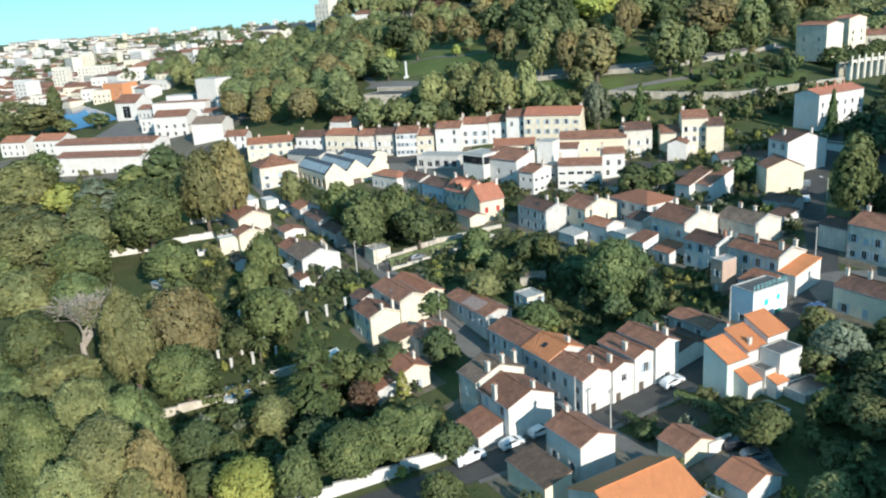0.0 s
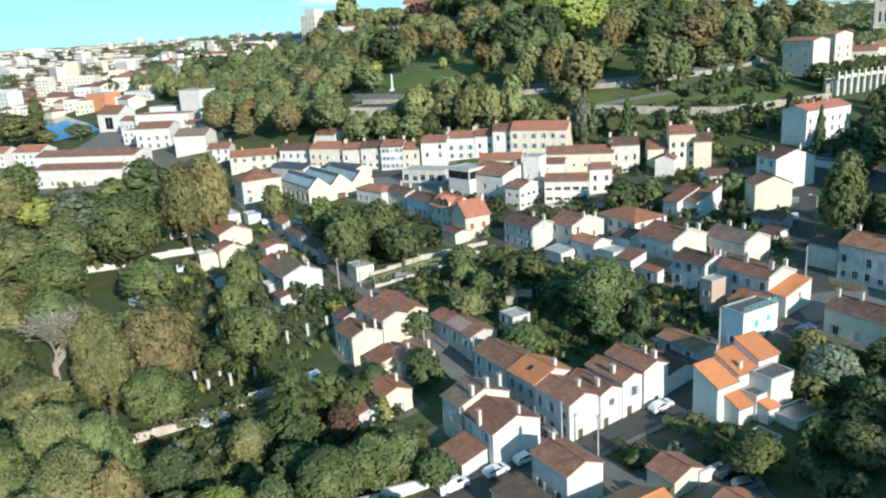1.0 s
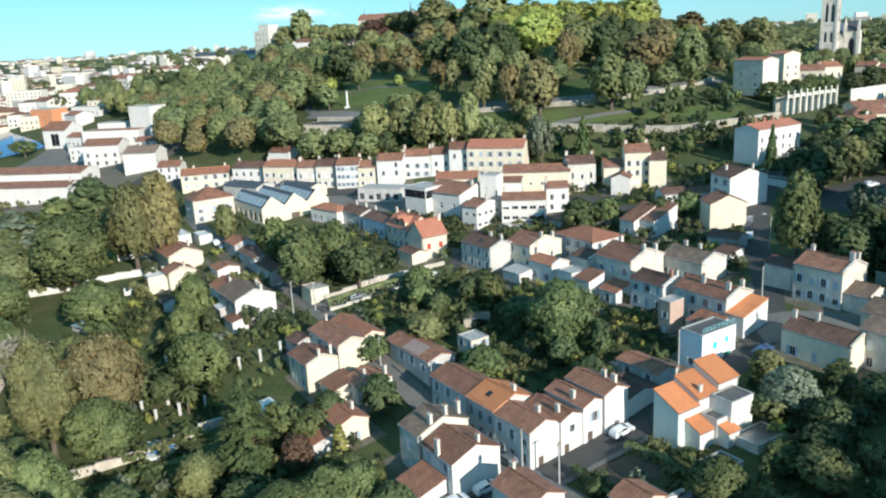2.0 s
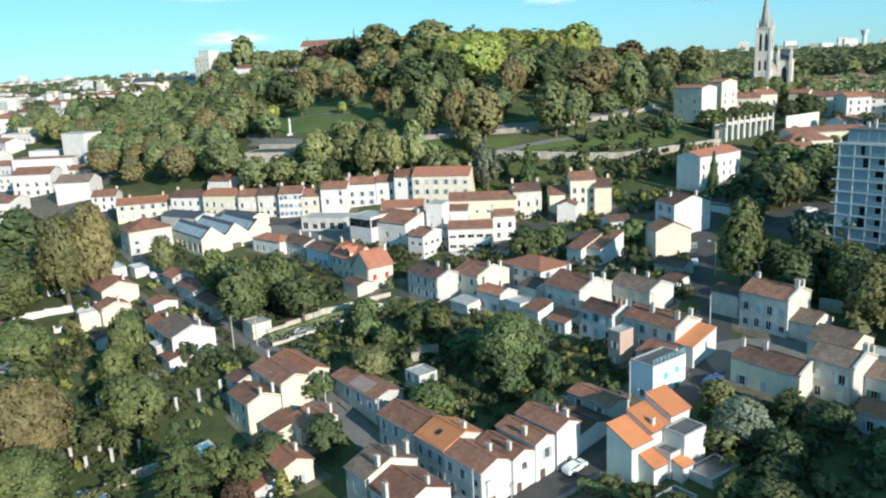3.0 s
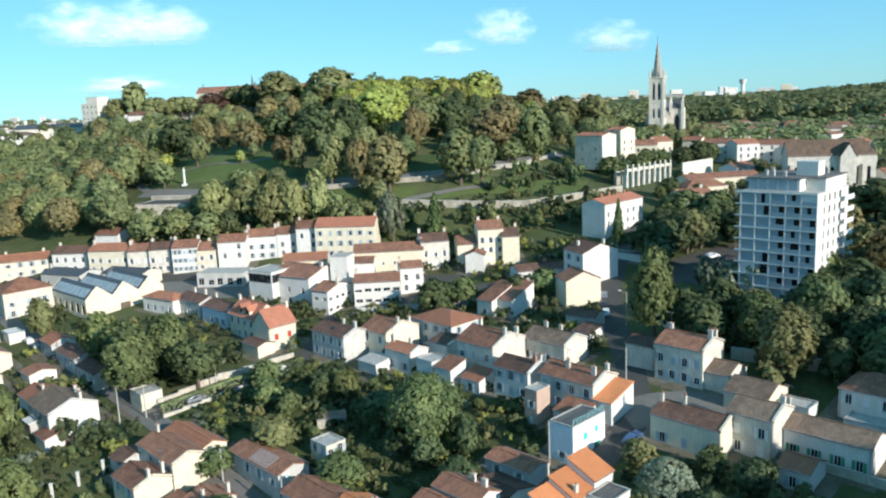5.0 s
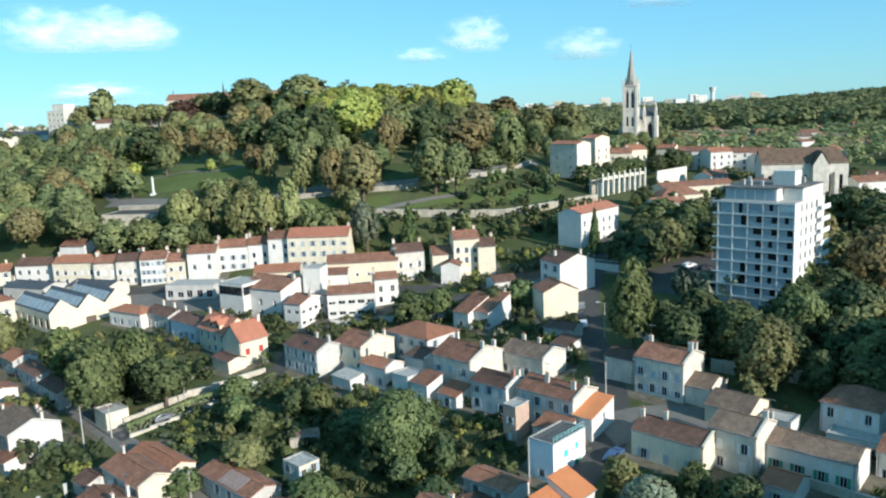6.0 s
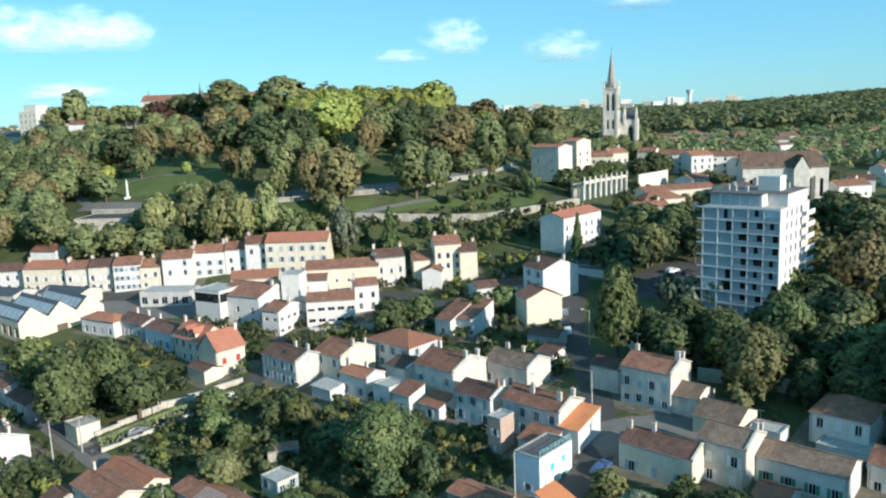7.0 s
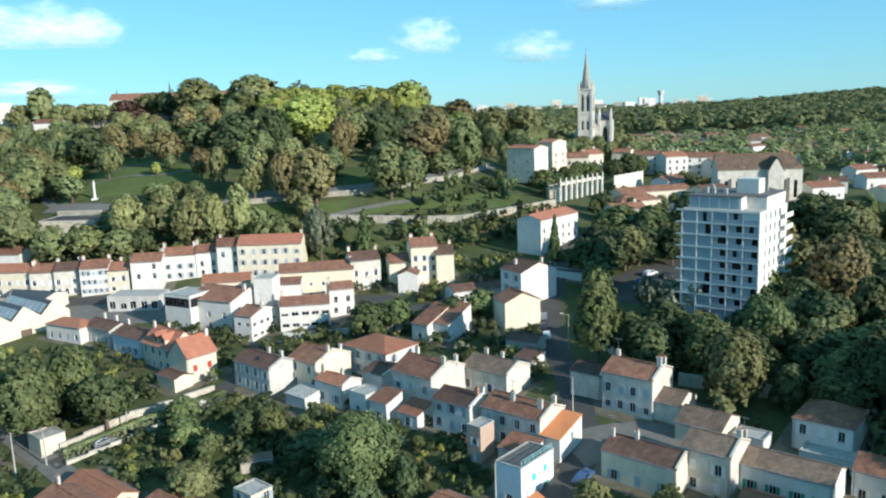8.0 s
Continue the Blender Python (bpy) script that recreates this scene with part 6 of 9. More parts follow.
def chapel(x, y, z, yaw):
    """Long chapel with steep brown roof, a side gable and a tall apse."""
    top = thing("chapel", pose(x, y, z, 0, 0, yaw) @ Matrix.Diagonal((0.8, 0.9, 1, 1)), "long stone chapel with steep brown tiled roof", "chapel")
    holes = [(3.0 + 5.2 * k, 4.6 + 5.2 * k, 3.5, 10.0) for k in range(7)]
    bm = bmesh.new()
    panel(bm, (-19, -6, 0), (1, 0, 0), 38, -5, 14.6, holes, 0.4)
    panel(bm, (19, -6, 0), (0, 1, 0), 12, -5, 14.6, [(5.2, 6.8, 3.5, 10.5)], 0.4)
    panel(bm, (19, 6, 0), (-1, 0, 0), 38, -5, 14.6, [])
    panel(bm, (-19, 6, 0), (0, -1, 0), 12, -5, 14.6, [])
    for s in (-1, 1):
        bm.faces.new([bm.verts.new(p) for p in ((s * 19, -6, 14.6), (s * 19, 6, 14.6), (s * 19, 0, 19.6))])
    part("wall", bm, STONE, top)
    bm = bmesh.new()
    for s in (-1, 1):
        quad(bm, (-19.4, s * 6.4, 14.2), (15, s * 6.4, 14.2), (15, 0, 19.9), (-19.4, 0, 19.9))
        bm.faces.new([bm.verts.new(p) for p in ((15, s * 6.4, 14.2), (19.5, s * 6.4, 14.2), (15, 0, 19.9))])
    bm.faces.new([bm.verts.new(p) for p in ((19.5, -6.4, 14.2), (19.5, 6.4, 14.2), (15, 0, 19.9))])
    part("roof", bm, TILE_OLD, top)
    for k in range(7):
        bm = bmesh.new()
        quad(bm, (-19 + 3.0 + 5.2 * k, -5.62, 3.5), (-19 + 4.6 + 5.2 * k, -5.62, 3.5), (-19 + 4.6 + 5.2 * k, -5.62, 10), (-19 + 3.0 + 5.2 * k, -5.62, 10))
        part("window_pane", bm, PANEWORK, top)
        bm = bmesh.new()
        box(bm, -19 + 5.2 * k + 0.7, -19 + 5.2 * k + 1.7, -7.2, -6.01, -5, 11)
        part("buttress", bm, STONE, top)
    bm = bmesh.new()
    box(bm, 3, 10, -8.5, -6.01, -5, 14)
    bm.faces.new([bm.verts.new(p) for p in ((3, -8.51, 14), (10, -8.51, 14), (6.5, -8.51, 18.5))])
    part("gable_front", bm, STONE, top)
    bm = bmesh.new()
    for s in (-1, 1):
        quad(bm, (6.5 + s * 3.8, -8.8, 13.7), (6.5 + s * 3.8, -1, 13.7), (6.5, -1, 18.9), (6.5, -8.8, 18.9))
    part("gable_roof", bm, TILE_OLD, top)


chapel(124, 344, 24.5, -8)


def arcade(x, y, z, yaw, n, bay, h):
    """Ruined-looking row of tall arches."""
    top = thing("arcade", pose(x, y, z, 0, 0, yaw), "long white stone arcade with tall arches below gardens", "arcade")
    for k in range(n + 1):
        bm = bmesh.new()
        box(bm, k * bay - 0.55, k * bay + 0.55, -0.8, 0.8, -3, h * 0.72)
        box(bm, k * bay - 0.35, k * bay + 0.35, -1.1, -0.8, -3, h)
        part("pier", bm, STONE_PALE, top)
    for k in range(n):
        bm = bmesh.new()
        a0, a1 = k * bay + 0.55, (k + 1) * bay - 0.55
        r = (a1 - a0) / 2
        c = (a0 + a1) / 2
        zc = h * 0.72
        pts = [(c - r * math.cos(math.pi * j / 8), zc + r * math.sin(math.pi * j / 8)) for j in range(9)]
        zt = h * 0.72 + r + 0.7 + 0.4 * ((k * 7) % 3) / 3
        for y0 in (-0.79, 0.79):
            for (xa, za), (xb, zb) in zip(pts, pts[1:]):
                quad(bm, (xa, y0, za), (xb, y0, zb), (xb, y0, zt), (xa, y0, zt))
        for (xa, za), (xb, zb) in zip(pts, pts[1:]):
            quad(bm, (xa, -0.79, za), (xb, -0.79, zb), (xb, 0.79, zb), (xa, 0.79, za))
        quad(bm, (k * bay, -0.79, zt), ((k + 1) * bay, -0.79, zt), ((k + 1) * bay, 0.79, zt), (k * bay, 0.79, zt))
        part("arch", bm, STONE_PALE, top)
    bm = bmesh.new()
    box(bm, 0, n * bay, 4.4, 5.2, -3, h * 0.8)
    part("back_wall", bm, RUBBLE, top)


arcade(48.5, 341.5, 24.6, 46, 8, 3.7, 13.2)
garden_wall([(76, 369), (92, 384)], 6.0, 0.6, STONE_PALE, "high pale stone terrace wall", "terrace_wall", foot=4)
house("tall pale stone building at the end of a promenade", 41.5, 374.0, 37.0, -42, 13.5, 10.0, 11.0, wall=STONE_PALE, tiles=TILE_RED, pitch=12, wins={"s": (2, 2)}, win=(0.8, 1.2), storey=4.0)
house("cream wing of a tall promenade building", 53.5, 384.0, 36.5, -42, 7.0, 11.0, 13.0, wall=CREAM, tiles=TILE_RED, pitch=12, wins={"s": (1, 3), "e": (2, 3)})


# ---- outbuildings round the cream house ----
house("small slate-roofed outbuilding with a white chimney", -134.9, 219.0, 5.5, -42, 5.0, 5.0, 3.2, roof="gable", wall=GREYWALL, tiles=SLATE, chims=((-0.6, 0.1, 1.3),))
house("low white flat-roofed back building", -138.1, 232.5, 6.6, -42, 9.0, 4.6, 3.2, roof="flat", wall=WHITE, tiles=CONCRETE_PALE)
house("low white flat-roofed store", -130.0, 232.3, 6.9, -42, 6.0, 4.0, 2.8, roof="flat", wall=WHITE, tiles=CONCRETE_PALE)
house("narrow tan outbuilding with flat top", -122.0, 196.1, 3.5, -42, 3.6, 6.0, 4.4, roof="flat", wall=CREAM, tiles=CONCRETE_PALE)
house("little garden shed with dark tiles", -111.9, 184.7, 2.7, -42, 4.0, 3.4, 2.6, roof="gable", wall=WHITE, tiles=TILE_DARK)
house("brown-roofed annex against a white gable", -88.6, 174.8, 2.4, -42, 5.2, 3.6, 2.6, roof="shed", wall=WHITE, tiles=TILE_BROWN, pitch=14)
house("pale awning roof beside a white house", -95.4, 181.4, 3.0, -42, 4.0, 3.0, 2.3, roof="shed", wall=GREYWALL, tiles=CONCRETE_PALE, pitch=8)
garden_wall([(-130.2, 192.6), (-122.7, 195.2)], 1.6, material=WHITE, label="white rendered yard wall by outbuildings")
garden_wall([(-149.0, 216.8), (-139.4, 220.6)], 1.6, material=WHITE, label="white rendered yard wall by outbuildings")

# ---- old factory with saw-tooth roof ----
def factory(x, y, z, yaw, L, W, h, teeth):
    top = thing("factory", pose(x, y, z, 0, 0, yaw), "cream factory hall with glazed saw-tooth roof", "factory")
    w = W / teeth
    rise = 3.4
    bm = bmesh.new()
    panel(bm, (-L / 2, -W / 2, 0), (1, 0, 0), L, -3, h, [(L * k / 6 + 0.9, L * (k + 1) / 6 - 0.9, 1.4, 4.2) for k in range(6)], 0.25)
    panel(bm, (L / 2, -W / 2, 0), (0, 1, 0), W, -3, h, [(W * 0.42, W * 0.42 + 3.0, 0.02, 3.0)], 0.25)
    panel(bm, (L / 2, W / 2, 0), (-1, 0, 0), L, -3, h, [])
    panel(bm, (-L / 2, W / 2, 0), (0, -1, 0), W, -3, h, [])
    for s in (-1, 1):
        for k in range(teeth):
            y0 = -W / 2 + k * w
            bm.faces.new([bm.verts.new(p) for p in ((s * L / 2, y0, h), (s * L / 2, y0 + w, h), (s * L / 2, y0 + w * 0.45, h + rise))])
    part("wall", bm, CREAM, top)
    for k in range(6):
        bm = bmesh.new()
        xa, xb = -L / 2 + L * k / 6 + 0.9, -L / 2 + L * (k + 1) / 6 - 0.9
        box(bm, xa, xb, -W / 2 + 0.18, -W / 2 + 0.25, 1.4, 4.2)
        part("window_pane", bm, PANEWORK, top)
    bm = bmesh.new()
    box(bm, L / 2 - 0.25, L / 2 - 0.15, -W / 2 + W * 0.42, -W / 2 + W * 0.42 + 3.0, 0, 3.0)
    part("gate", bm, WOOD_DOOR, top)
    for k in range(teeth):
        y0 = -W / 2 + k * w
        a, b2, c = Vector((0, y0, h)), Vector((0, y0 + w * 0.45, h + rise)), Vector((0, y0 + w, h))
        ex = Vector((L / 2 - 0.3, 0, 0))
        up = Vector((0, -0.03, 0.07))
        bm = bmesh.new()
        quad(bm, a - ex, a + ex, b2 + ex, b2 - ex)
        part("roof", bm, SLATE, top)
        # skylight strip in the slope
        for j in range(8):
            f0, f1 = -L / 2 + 0.9 + j * (L - 1.8) / 8, -L / 2 + 0.9 + (j + 1) * (L - 1.8) / 8 - 0.15
            bm = bmesh.new()
            p0, p1 = a.lerp(b2, 0.12) + up, a.lerp(b2, 0.72) + up
            quad(bm, p0 + Vector((f0, 0, 0)), p0 + Vector((f1, 0, 0)), p1 + Vector((f1, 0, 0)), p1 + Vector((f0, 0, 0)))
            part("skylight", bm, SKYLIGHT, top)
        bm = bmesh.new()
        quad(bm, b2 - ex, b2 + ex, c + ex, c - ex)
        part("roof_back", bm, TILE_GREY, top)


SKYLIGHT = plain("dusty_skylight_glass", (0.36, 0.42, 0.44), 0.45, vary=0.25, scale=0.5, bump=0)
factory(-117.7, 261.6, 8.5, -39, 23.0, 23.6, 5.8, 3)
house("cream gabled shop hall beside the factory", -117.0, 277.0, 11.0, -20, 16.0, 9.0, 5.0, wall=CREAM, tiles=SLATE, pitch=14)
house("grey-roofed workshop behind the factory", -139.0, 281.0, 10.6, -20, 17.0, 9.0, 5.0, wall=GREYWALL, tiles=SLATE, pitch=14, wins={"s": (3, 1)})
house("dark-fronted hall with flat roof by the town street", -85.0, 272.0, 12.0, -6, 15.0, 8.0, 4.2, roof="flat", wall=GREYWALL, tiles=CONCRETE, wins={"s": (5, 1)}, win=(1.8, 2.2), sill=0.5)

# ---- upper right quarter and the valley beyond ----
def small_house(x, y, yaw, L, W, h, wall, tiles, label, group="", z=None, wins=None):
    return house(label, x, y, ground_z(x, y) - 0.3 if z is None else z, yaw, L, W, h, wall=wall, tiles=tiles, wins=wins or {"s": (3, max(1, int(h / 3)))}, group=group, chims=((0.6, 0.1, 1.2),))


rq = random.Random(11)
UP = "houses near the church"
for px, py, yaw, L, W, h in ((66, 395, -10, 10, 9, 10), (73, 402, 20, 9, 9, 11), (60, 400, -30, 8, 8, 9), (104, 420, -20, 12, 9, 9), (112, 408, 15, 11, 9, 10), (122, 415, -12, 13, 10, 9),
                           (131, 404, 20, 9, 8, 8), (98, 440, -30, 9, 8, 8), (140, 430, -15, 11, 9, 8), (118, 440, 10, 10, 8, 7)):
    small_house(px, py, yaw, L, W, h, rq.choice((WHITE, CREAM, WHITE)), rq.choice((TILE_BROWN, TILE_RED, TILE_BROWN)), "pale rendered town house with tiled roof near the church", UP)
house("long low hall with brown roof behind the flats", 84.0, 345.0, 27.0, 15, 30.0, 9.0, 5.0, wall=CREAM, tiles=TILE_BROWN, pitch=18, wins={"s": (6, 1)})
house("old cream house with hipped brown roof", 74.0, 330.0, 25.0, 15, 16.0, 9.0, 5.6, roof="hip", wall=CREAM, tiles=TILE_BROWN, pitch=28, wins={"s": (4, 1)})
house("low white building with brown roof among trees", 92.0, 322.0, 24.5, 10, 14.0, 8.0, 4.5, wall=WHITE, tiles=TILE_BROWN, pitch=16)
house("grey hall with curved dark roof", 104.0, 338.0, 25.5, 20, 12.0, 10.0, 7.0, wall=CREAM, tiles=TILE_DARK, pitch=16)
for px, py, yaw, L, W, h in ((150, 346, 12, 14, 9, 5), (163, 362, -20, 10, 8, 5), (172, 338, 25, 12, 8, 4.5), (186, 372, 5, 13, 9, 5), (160, 398, -10, 11, 8, 6), (196, 402, 15, 12, 9, 5),
                           (66, 312, 12, 12, 8, 5), (96, 362, 40, 12, 8, 6), (150, 420, -15, 10, 8, 6)):
    small_house(px, py, yaw, L, W, h, rq.choice((WHITE, CREAM, WHITE)), rq.choice((TILE_BROWN, TILE_DARK, TILE_BROWN)), "low pale house with tiled roof beyond the flats", UP)
VAL = "houses of the far valley"
for k in range(16):
    px, py = rq.uniform(120, 300), rq.uniform(430, 520)
    if px < 150 and py < 480 or px > py * 0.75:
        continue
    small_house(px, py, rq.uniform(-50, 50), rq.uniform(9, 16), rq.uniform(7, 10), rq.uniform(3.5, 7), rq.choice((WHITE, WHITE, CREAM)), rq.choice((TILE_BROWN, TILE_RED, TILE_BROWN)), "small white house in the far valley", VAL)
def water_tower(x, y, z):
    top = thing("water_tower", pose(x, y, z), "pale concrete water tower on a far ridge", "water tower")
    bm = bmesh.new()
    tube(bm, (0, 0, -8), (0, 0, 22), 6, 6, 16)
    part("shaft", bm, CONCRETE_PALE, top)
    bm = bmesh.new()
    tube(bm, (0, 0, 22), (0, 0, 36), 7, 12, 16)
    part("tank", bm, CONCRETE_PALE, top)


water_tower(769, 2590, 52)

# ---- castle-like town hall on the hill's shoulder, roofs of the upper town ----
house("pale stone tower building on the hill's edge", -243.0, 524.0, 58.0, -20, 13.0, 14.0, 14.0, roof="flat", wall=STONE_PALE, tiles=CONCRETE, wins={"s": (4, 4)}, storey=3.4)
house("upper turret storey of a hilltop building", -243.0, 524.0, 71.9, -20, 9.0, 9.0, 4.0, roof="flat", wall=STONE_PALE, tiles=CONCRETE, foot=0.5)
house("long pale hilltop building with low roof", -290.0, 555.0, 49.0, 8, 46.0, 14.0, 9.0, wall=STONE_PALE, tiles=SLATE, pitch=20, wins={"s": (9, 2)})
house("pale stone hilltop house at the edge of the wood", -205.0, 500.0, 58.0, 5, 14.0, 10.0, 6.0, wall=WHITE, tiles=TILE_BROWN, wins={"s": (3, 1)})
house("long pale building behind hilltop trees", -185.0, 545.0, 62.0, 4, 60.0, 12.0, 8.0, wall=STONE_PALE, tiles=TILE_BROWN, wins={"s": (12, 2)})
house("long hilltop hall with brown roof", -160.0, 600.0, 69.0, 4, 90.0, 16.0, 8.0, wall=STONE, tiles=TILE_BROWN, pitch=26)
for px, py, hh in ((-202, 598, 24), (-164, 588, 28)):
    top = thing("steeple", pose(px, py, 60), "slender dark steeple of the upper town", "steeple")
    bm = bmesh.new()
    box(bm, -1.2, 1.2, -1.2, 1.2, -2, hh * 0.55)
    part("shaft", bm, STONE, top)
    bm = bmesh.new()
    tube(bm, (0, 0, hh * 0.55), (0, 0, hh), 1.5, 0.05, 8)
    part("spire", bm, SLATE, top)
garden_wall([(-215, 520), (-160, 516), (-110, 512), (-60, 512)], 4.0, 1.0, RUBBLE, "town rampart at the top of the wooded hill", "rampart_wall", foot=6)

# ---- quarter by the river ----
WEST = "buildings of the river quarter"
house("long white hall with brown roofs", -240.0, 289.0, 6.5, 6, 40.0, 12, 7.6, wall=WHITE, tiles=TILE_BROWN, pitch=14, wins={"s": (8, 1)}, group=WEST)
house("long white hall with grey-brown roof behind another", -250.0, 306.0, 7.5, 6, 48.0, 14, 9.4, wall=WHITE, tiles=TILE_BROWN, pitch=14, group=WEST)
house("white wing with red-brown roof", -318.0, 322.0, 8.5, 6, 14.0, 12, 7.0, wall=WHITE, tiles=TILE_RED, wins={"s": (4, 2)}, group=WEST)
house("white wing with red-brown roof", -299.0, 324.0, 8.9, 6, 15.0, 12, 7.0, wall=WHITE, tiles=TILE_RED, wins={"s": (4, 2)}, group=WEST)
house("three-storey white building with brown roof", -242.5, 343.0, 13.3, 10, 17.0, 12, 10.0, wall=WHITE, tiles=TILE_BROWN, wins={"s": (4, 2), "e": (3, 2)}, storey=3.6, win=(1.3, 1.9), group=WEST)
house("white building with grey roof", -206.0, 319.0, 14.3, 10, 14.0, 12, 8.6, wall=WHITE, tiles=TILE_GREY, wins={"e": (3, 2)}, group=WEST)
house("plain white tall block by the wood", -251.0, 391.0, 18.5, -10, 14.0, 12, 18.0, roof="flat", wall=WHITE, tiles=CONCRETE, group=WEST)
house("long building with orange-banded terrace", -262.0, 378.0, 17.0, 8, 30.0, 12, 9.0, roof="flat", wall=WHITE, tiles=TILE_RED, wins={"s": (6, 2)}, group=WEST)
house("white hall with great arched window", -305.0, 392.0, 16.5, 0, 14.0, 14, 9.0, wall=WHITE, tiles=TILE_BROWN, pitch=30, wins={"s": (1, 1)}, win=(5.0, 6.5), sill=0.6, group=WEST)
house("tall block painted bright orange", -362.0, 452.0, 17.0, -8, 17.0, 13, 15.0, roof="flat", wall=plaster("orange_paint", (0.62, 0.26, 0.12), (0.4, 0.2, 0.12), 0.3), tiles=CONCRETE, wins={"s": (4, 4)}, group=WEST)
house("grey-white block beside an orange one", -338.0, 462.0, 18.0, -6, 22.0, 13, 14.0, roof="flat", wall=WHITE, tiles=CONCRETE, wins={"s": (6, 4)}, group=WEST)
for px, py, yaw, L, W, h, top_kind in ((-268, 361, 8, 12, 9, 7.0, "flat"), (-226, 352, 12, 10, 8, 6.0, "gable"), (-283, 378, -6, 11, 9, 8.0, "gable"), (-224, 366, 4, 14, 8, 7.5, "flat"), (-276, 398, 10, 16, 9, 9.0, "flat")):
    house("pale building crowded into the river quarter", px, py, ground_z(px, py) - 0.3, yaw, L, W, h, roof=top_kind, wall=WHITE, tiles=TILE_BROWN if top_kind == "gable" else CONCRETE, wins={"s": (4, 2)}, group=WEST)
CITY = "pale buildings of the far town"
rc = random.Random(23)
spots = []
for k in range(400):
    py = rc.uniform(350, 640)
    px = -rc.uniform(0.5, 0.98) * py
    if (px > -330 and py < 520) or -400 < px < -290 and 330 < py < 440 or px > -0.52 * py - 20 or px < -480 and py < 420:
        continue
    L = rc.uniform(10, 22)
    if any(abs(px - a) + abs(py - b) < L * 0.95 + c for a, b, c in spots):
        continue
    spots.append((px, py, L * 0.5))
    if len(spots) > 70:
        break
    hh = rc.uniform(4.5, 9)
    house("pale town building with tiled roof in the plain", px, py, ground_z(px, py) - 0.5, rc.uniform(-25, 25), L, rc.uniform(9, 14), hh, roof=rc.choice(("gable", "hip", "flat")),
          wall=rc.choice((WHITE, WHITE, CREAM, STONE_PALE)), tiles=rc.choice((TILE_BROWN, TILE_RED, TILE_BROWN, TILE_GREY)), pitch=18, wins={"s": (4, 2)}, group=CITY)


def plain_spot(rng):
    y = 620 + 1900 * rng.random() ** 1.6
    return -rng.uniform(0.40, 1.3) * y, y


def near_plain_spot(rng):
    y = rng.uniform(330, 660)
    x = -rng.uniform(0.62, 1.3) * y
    return (None, None) if x > -330 or -470 < x < -290 and y < 500 else (x, y)


far_town("plain_town", 44, 170, near_plain_spot, (9, 24), 0.06, "pale tiled houses of the town in the plain")
far_town("far_town", 41, 850, plain_spot, (12, 34), 0.12, "countless pale buildings of the far town")


def ridge_spot(rng):
    return rng.uniform(150, 1500), rng.uniform(2250, 2590)


far_town("ridge_town", 42, 60, ridge_spot, (16, 45), 0.4, "pale buildings along a far ridge")


def valley_spot(rng):
    y = rng.uniform(500, 720)
    return y * rng.uniform(0.24, 0.5), y


far_town("valley_town", 43, 60, valley_spot, (9, 15), 0.0, "small white houses of the far valley")
# paler built-up ground of the quarter by the river and of the plain
lawn("town_ground", [(-1500, 425), (-405, 425), (-420, 1500), (-1900, 1500)], YARD, "pale built-up ground of the town in the plain", 0.6, 70)
lawn("quarter_ground", [(-345, 275), (-205, 272), (-200, 345), (-290, 345)], YARD, "pale paved yards between white halls", 0.12, 24)
lawn("quarter_street", [(-300, 348), (-205, 345), (-240, 400), (-318, 412)], PAVING, "pale paved street between white buildings", 0.14, 20)
WATER, n_, l_, b_ = node_mat("river_water")
b_.inputs["Base Color"].default_value = (0.03, 0.10, 0.20, 1)
b_.inputs["Roughness"].default_value = 0.12
bumped(n_, l_, b_, noise_node(n_, l_, coords(n_, True), 0.6, 3.0), 0.15, 0.1)
drape("water", [(-520, 560), (-440, 470), (-381, 423), (-342, 395), (-322, 379)], 25, WATER, lift=0.5, label="blue river between trees", category="river", across=6)

# ---- trees, each at its measured place ----
tree(-216.3, 516.5, 23.8, 19.9, LEAF_OLIVE_PALE, "round", "olive-green leafy tree with a full crown", 1, group="hillside wood")
tree(-152.9, 507.1, 14.8, 15.8, LEAF_PALE, "round", "leafy green deciduous tree with a full crown", 2, group="hillside wood")
tree(-137.8, 494.5, 16.3, 13.6, LEAF_DARK, "round", "dark green leafy tree in shade", 3, group="hillside wood")
tree(-117.6, 484.6, 22.0, 25.9, LEAF_OLIVE_PALE, "round", "pale green deciduous tree on a hilltop", 4, group="hillside wood")
tree(-86.1, 461.5, 23.4, 27.5, LEAF_OLIVE_PALE, "round", "pale green deciduous tree on a hilltop", 0, group="hillside wood")
tree(-68.2, 445.9, 16.4, 12.7, LEAF_LIME, "round", "bright yellow-green leafy deciduous tree", 1, group="hillside wood")
tree(-59.5, 452.3, 15.5, 12.9, LEAF_LIME, "round", "bright yellow-green leafy deciduous tree", 2, group="hillside wood")
tree(-50.7, 461.5, 14.6, 13.2, LEAF_LIME, "round", "bright yellow-green leafy deciduous tree", 3, group="hillside wood")
tree(-40.4, 462.0, 14.6, 13.2, LEAF_LIME, "round", "bright yellow-green leafy deciduous tree", 4, group="hillside wood")
tree(-30.3, 465.2, 14.1, 13.3, LEAF_LIME, "round", "bright yellow-green leafy deciduous tree", 0, group="hillside wood")
tree(-20.0, 468.8, 14.3, 13.5, LEAF_LIME, "round", "bright yellow-green leafy deciduous tree", 1, group="hillside wood")
tree(-9.1, 490.5, 18.9, 19.7, LEAF_LIME, "round", "bright yellow-green leafy deciduous tree", 2, group="hillside wood")
tree(-1.2, 495.6, 18.5, 13.7, LEAF_OLIVE_PALE, "round", "olive-green leafy tree with a full crown", 3, group="hillside wood")
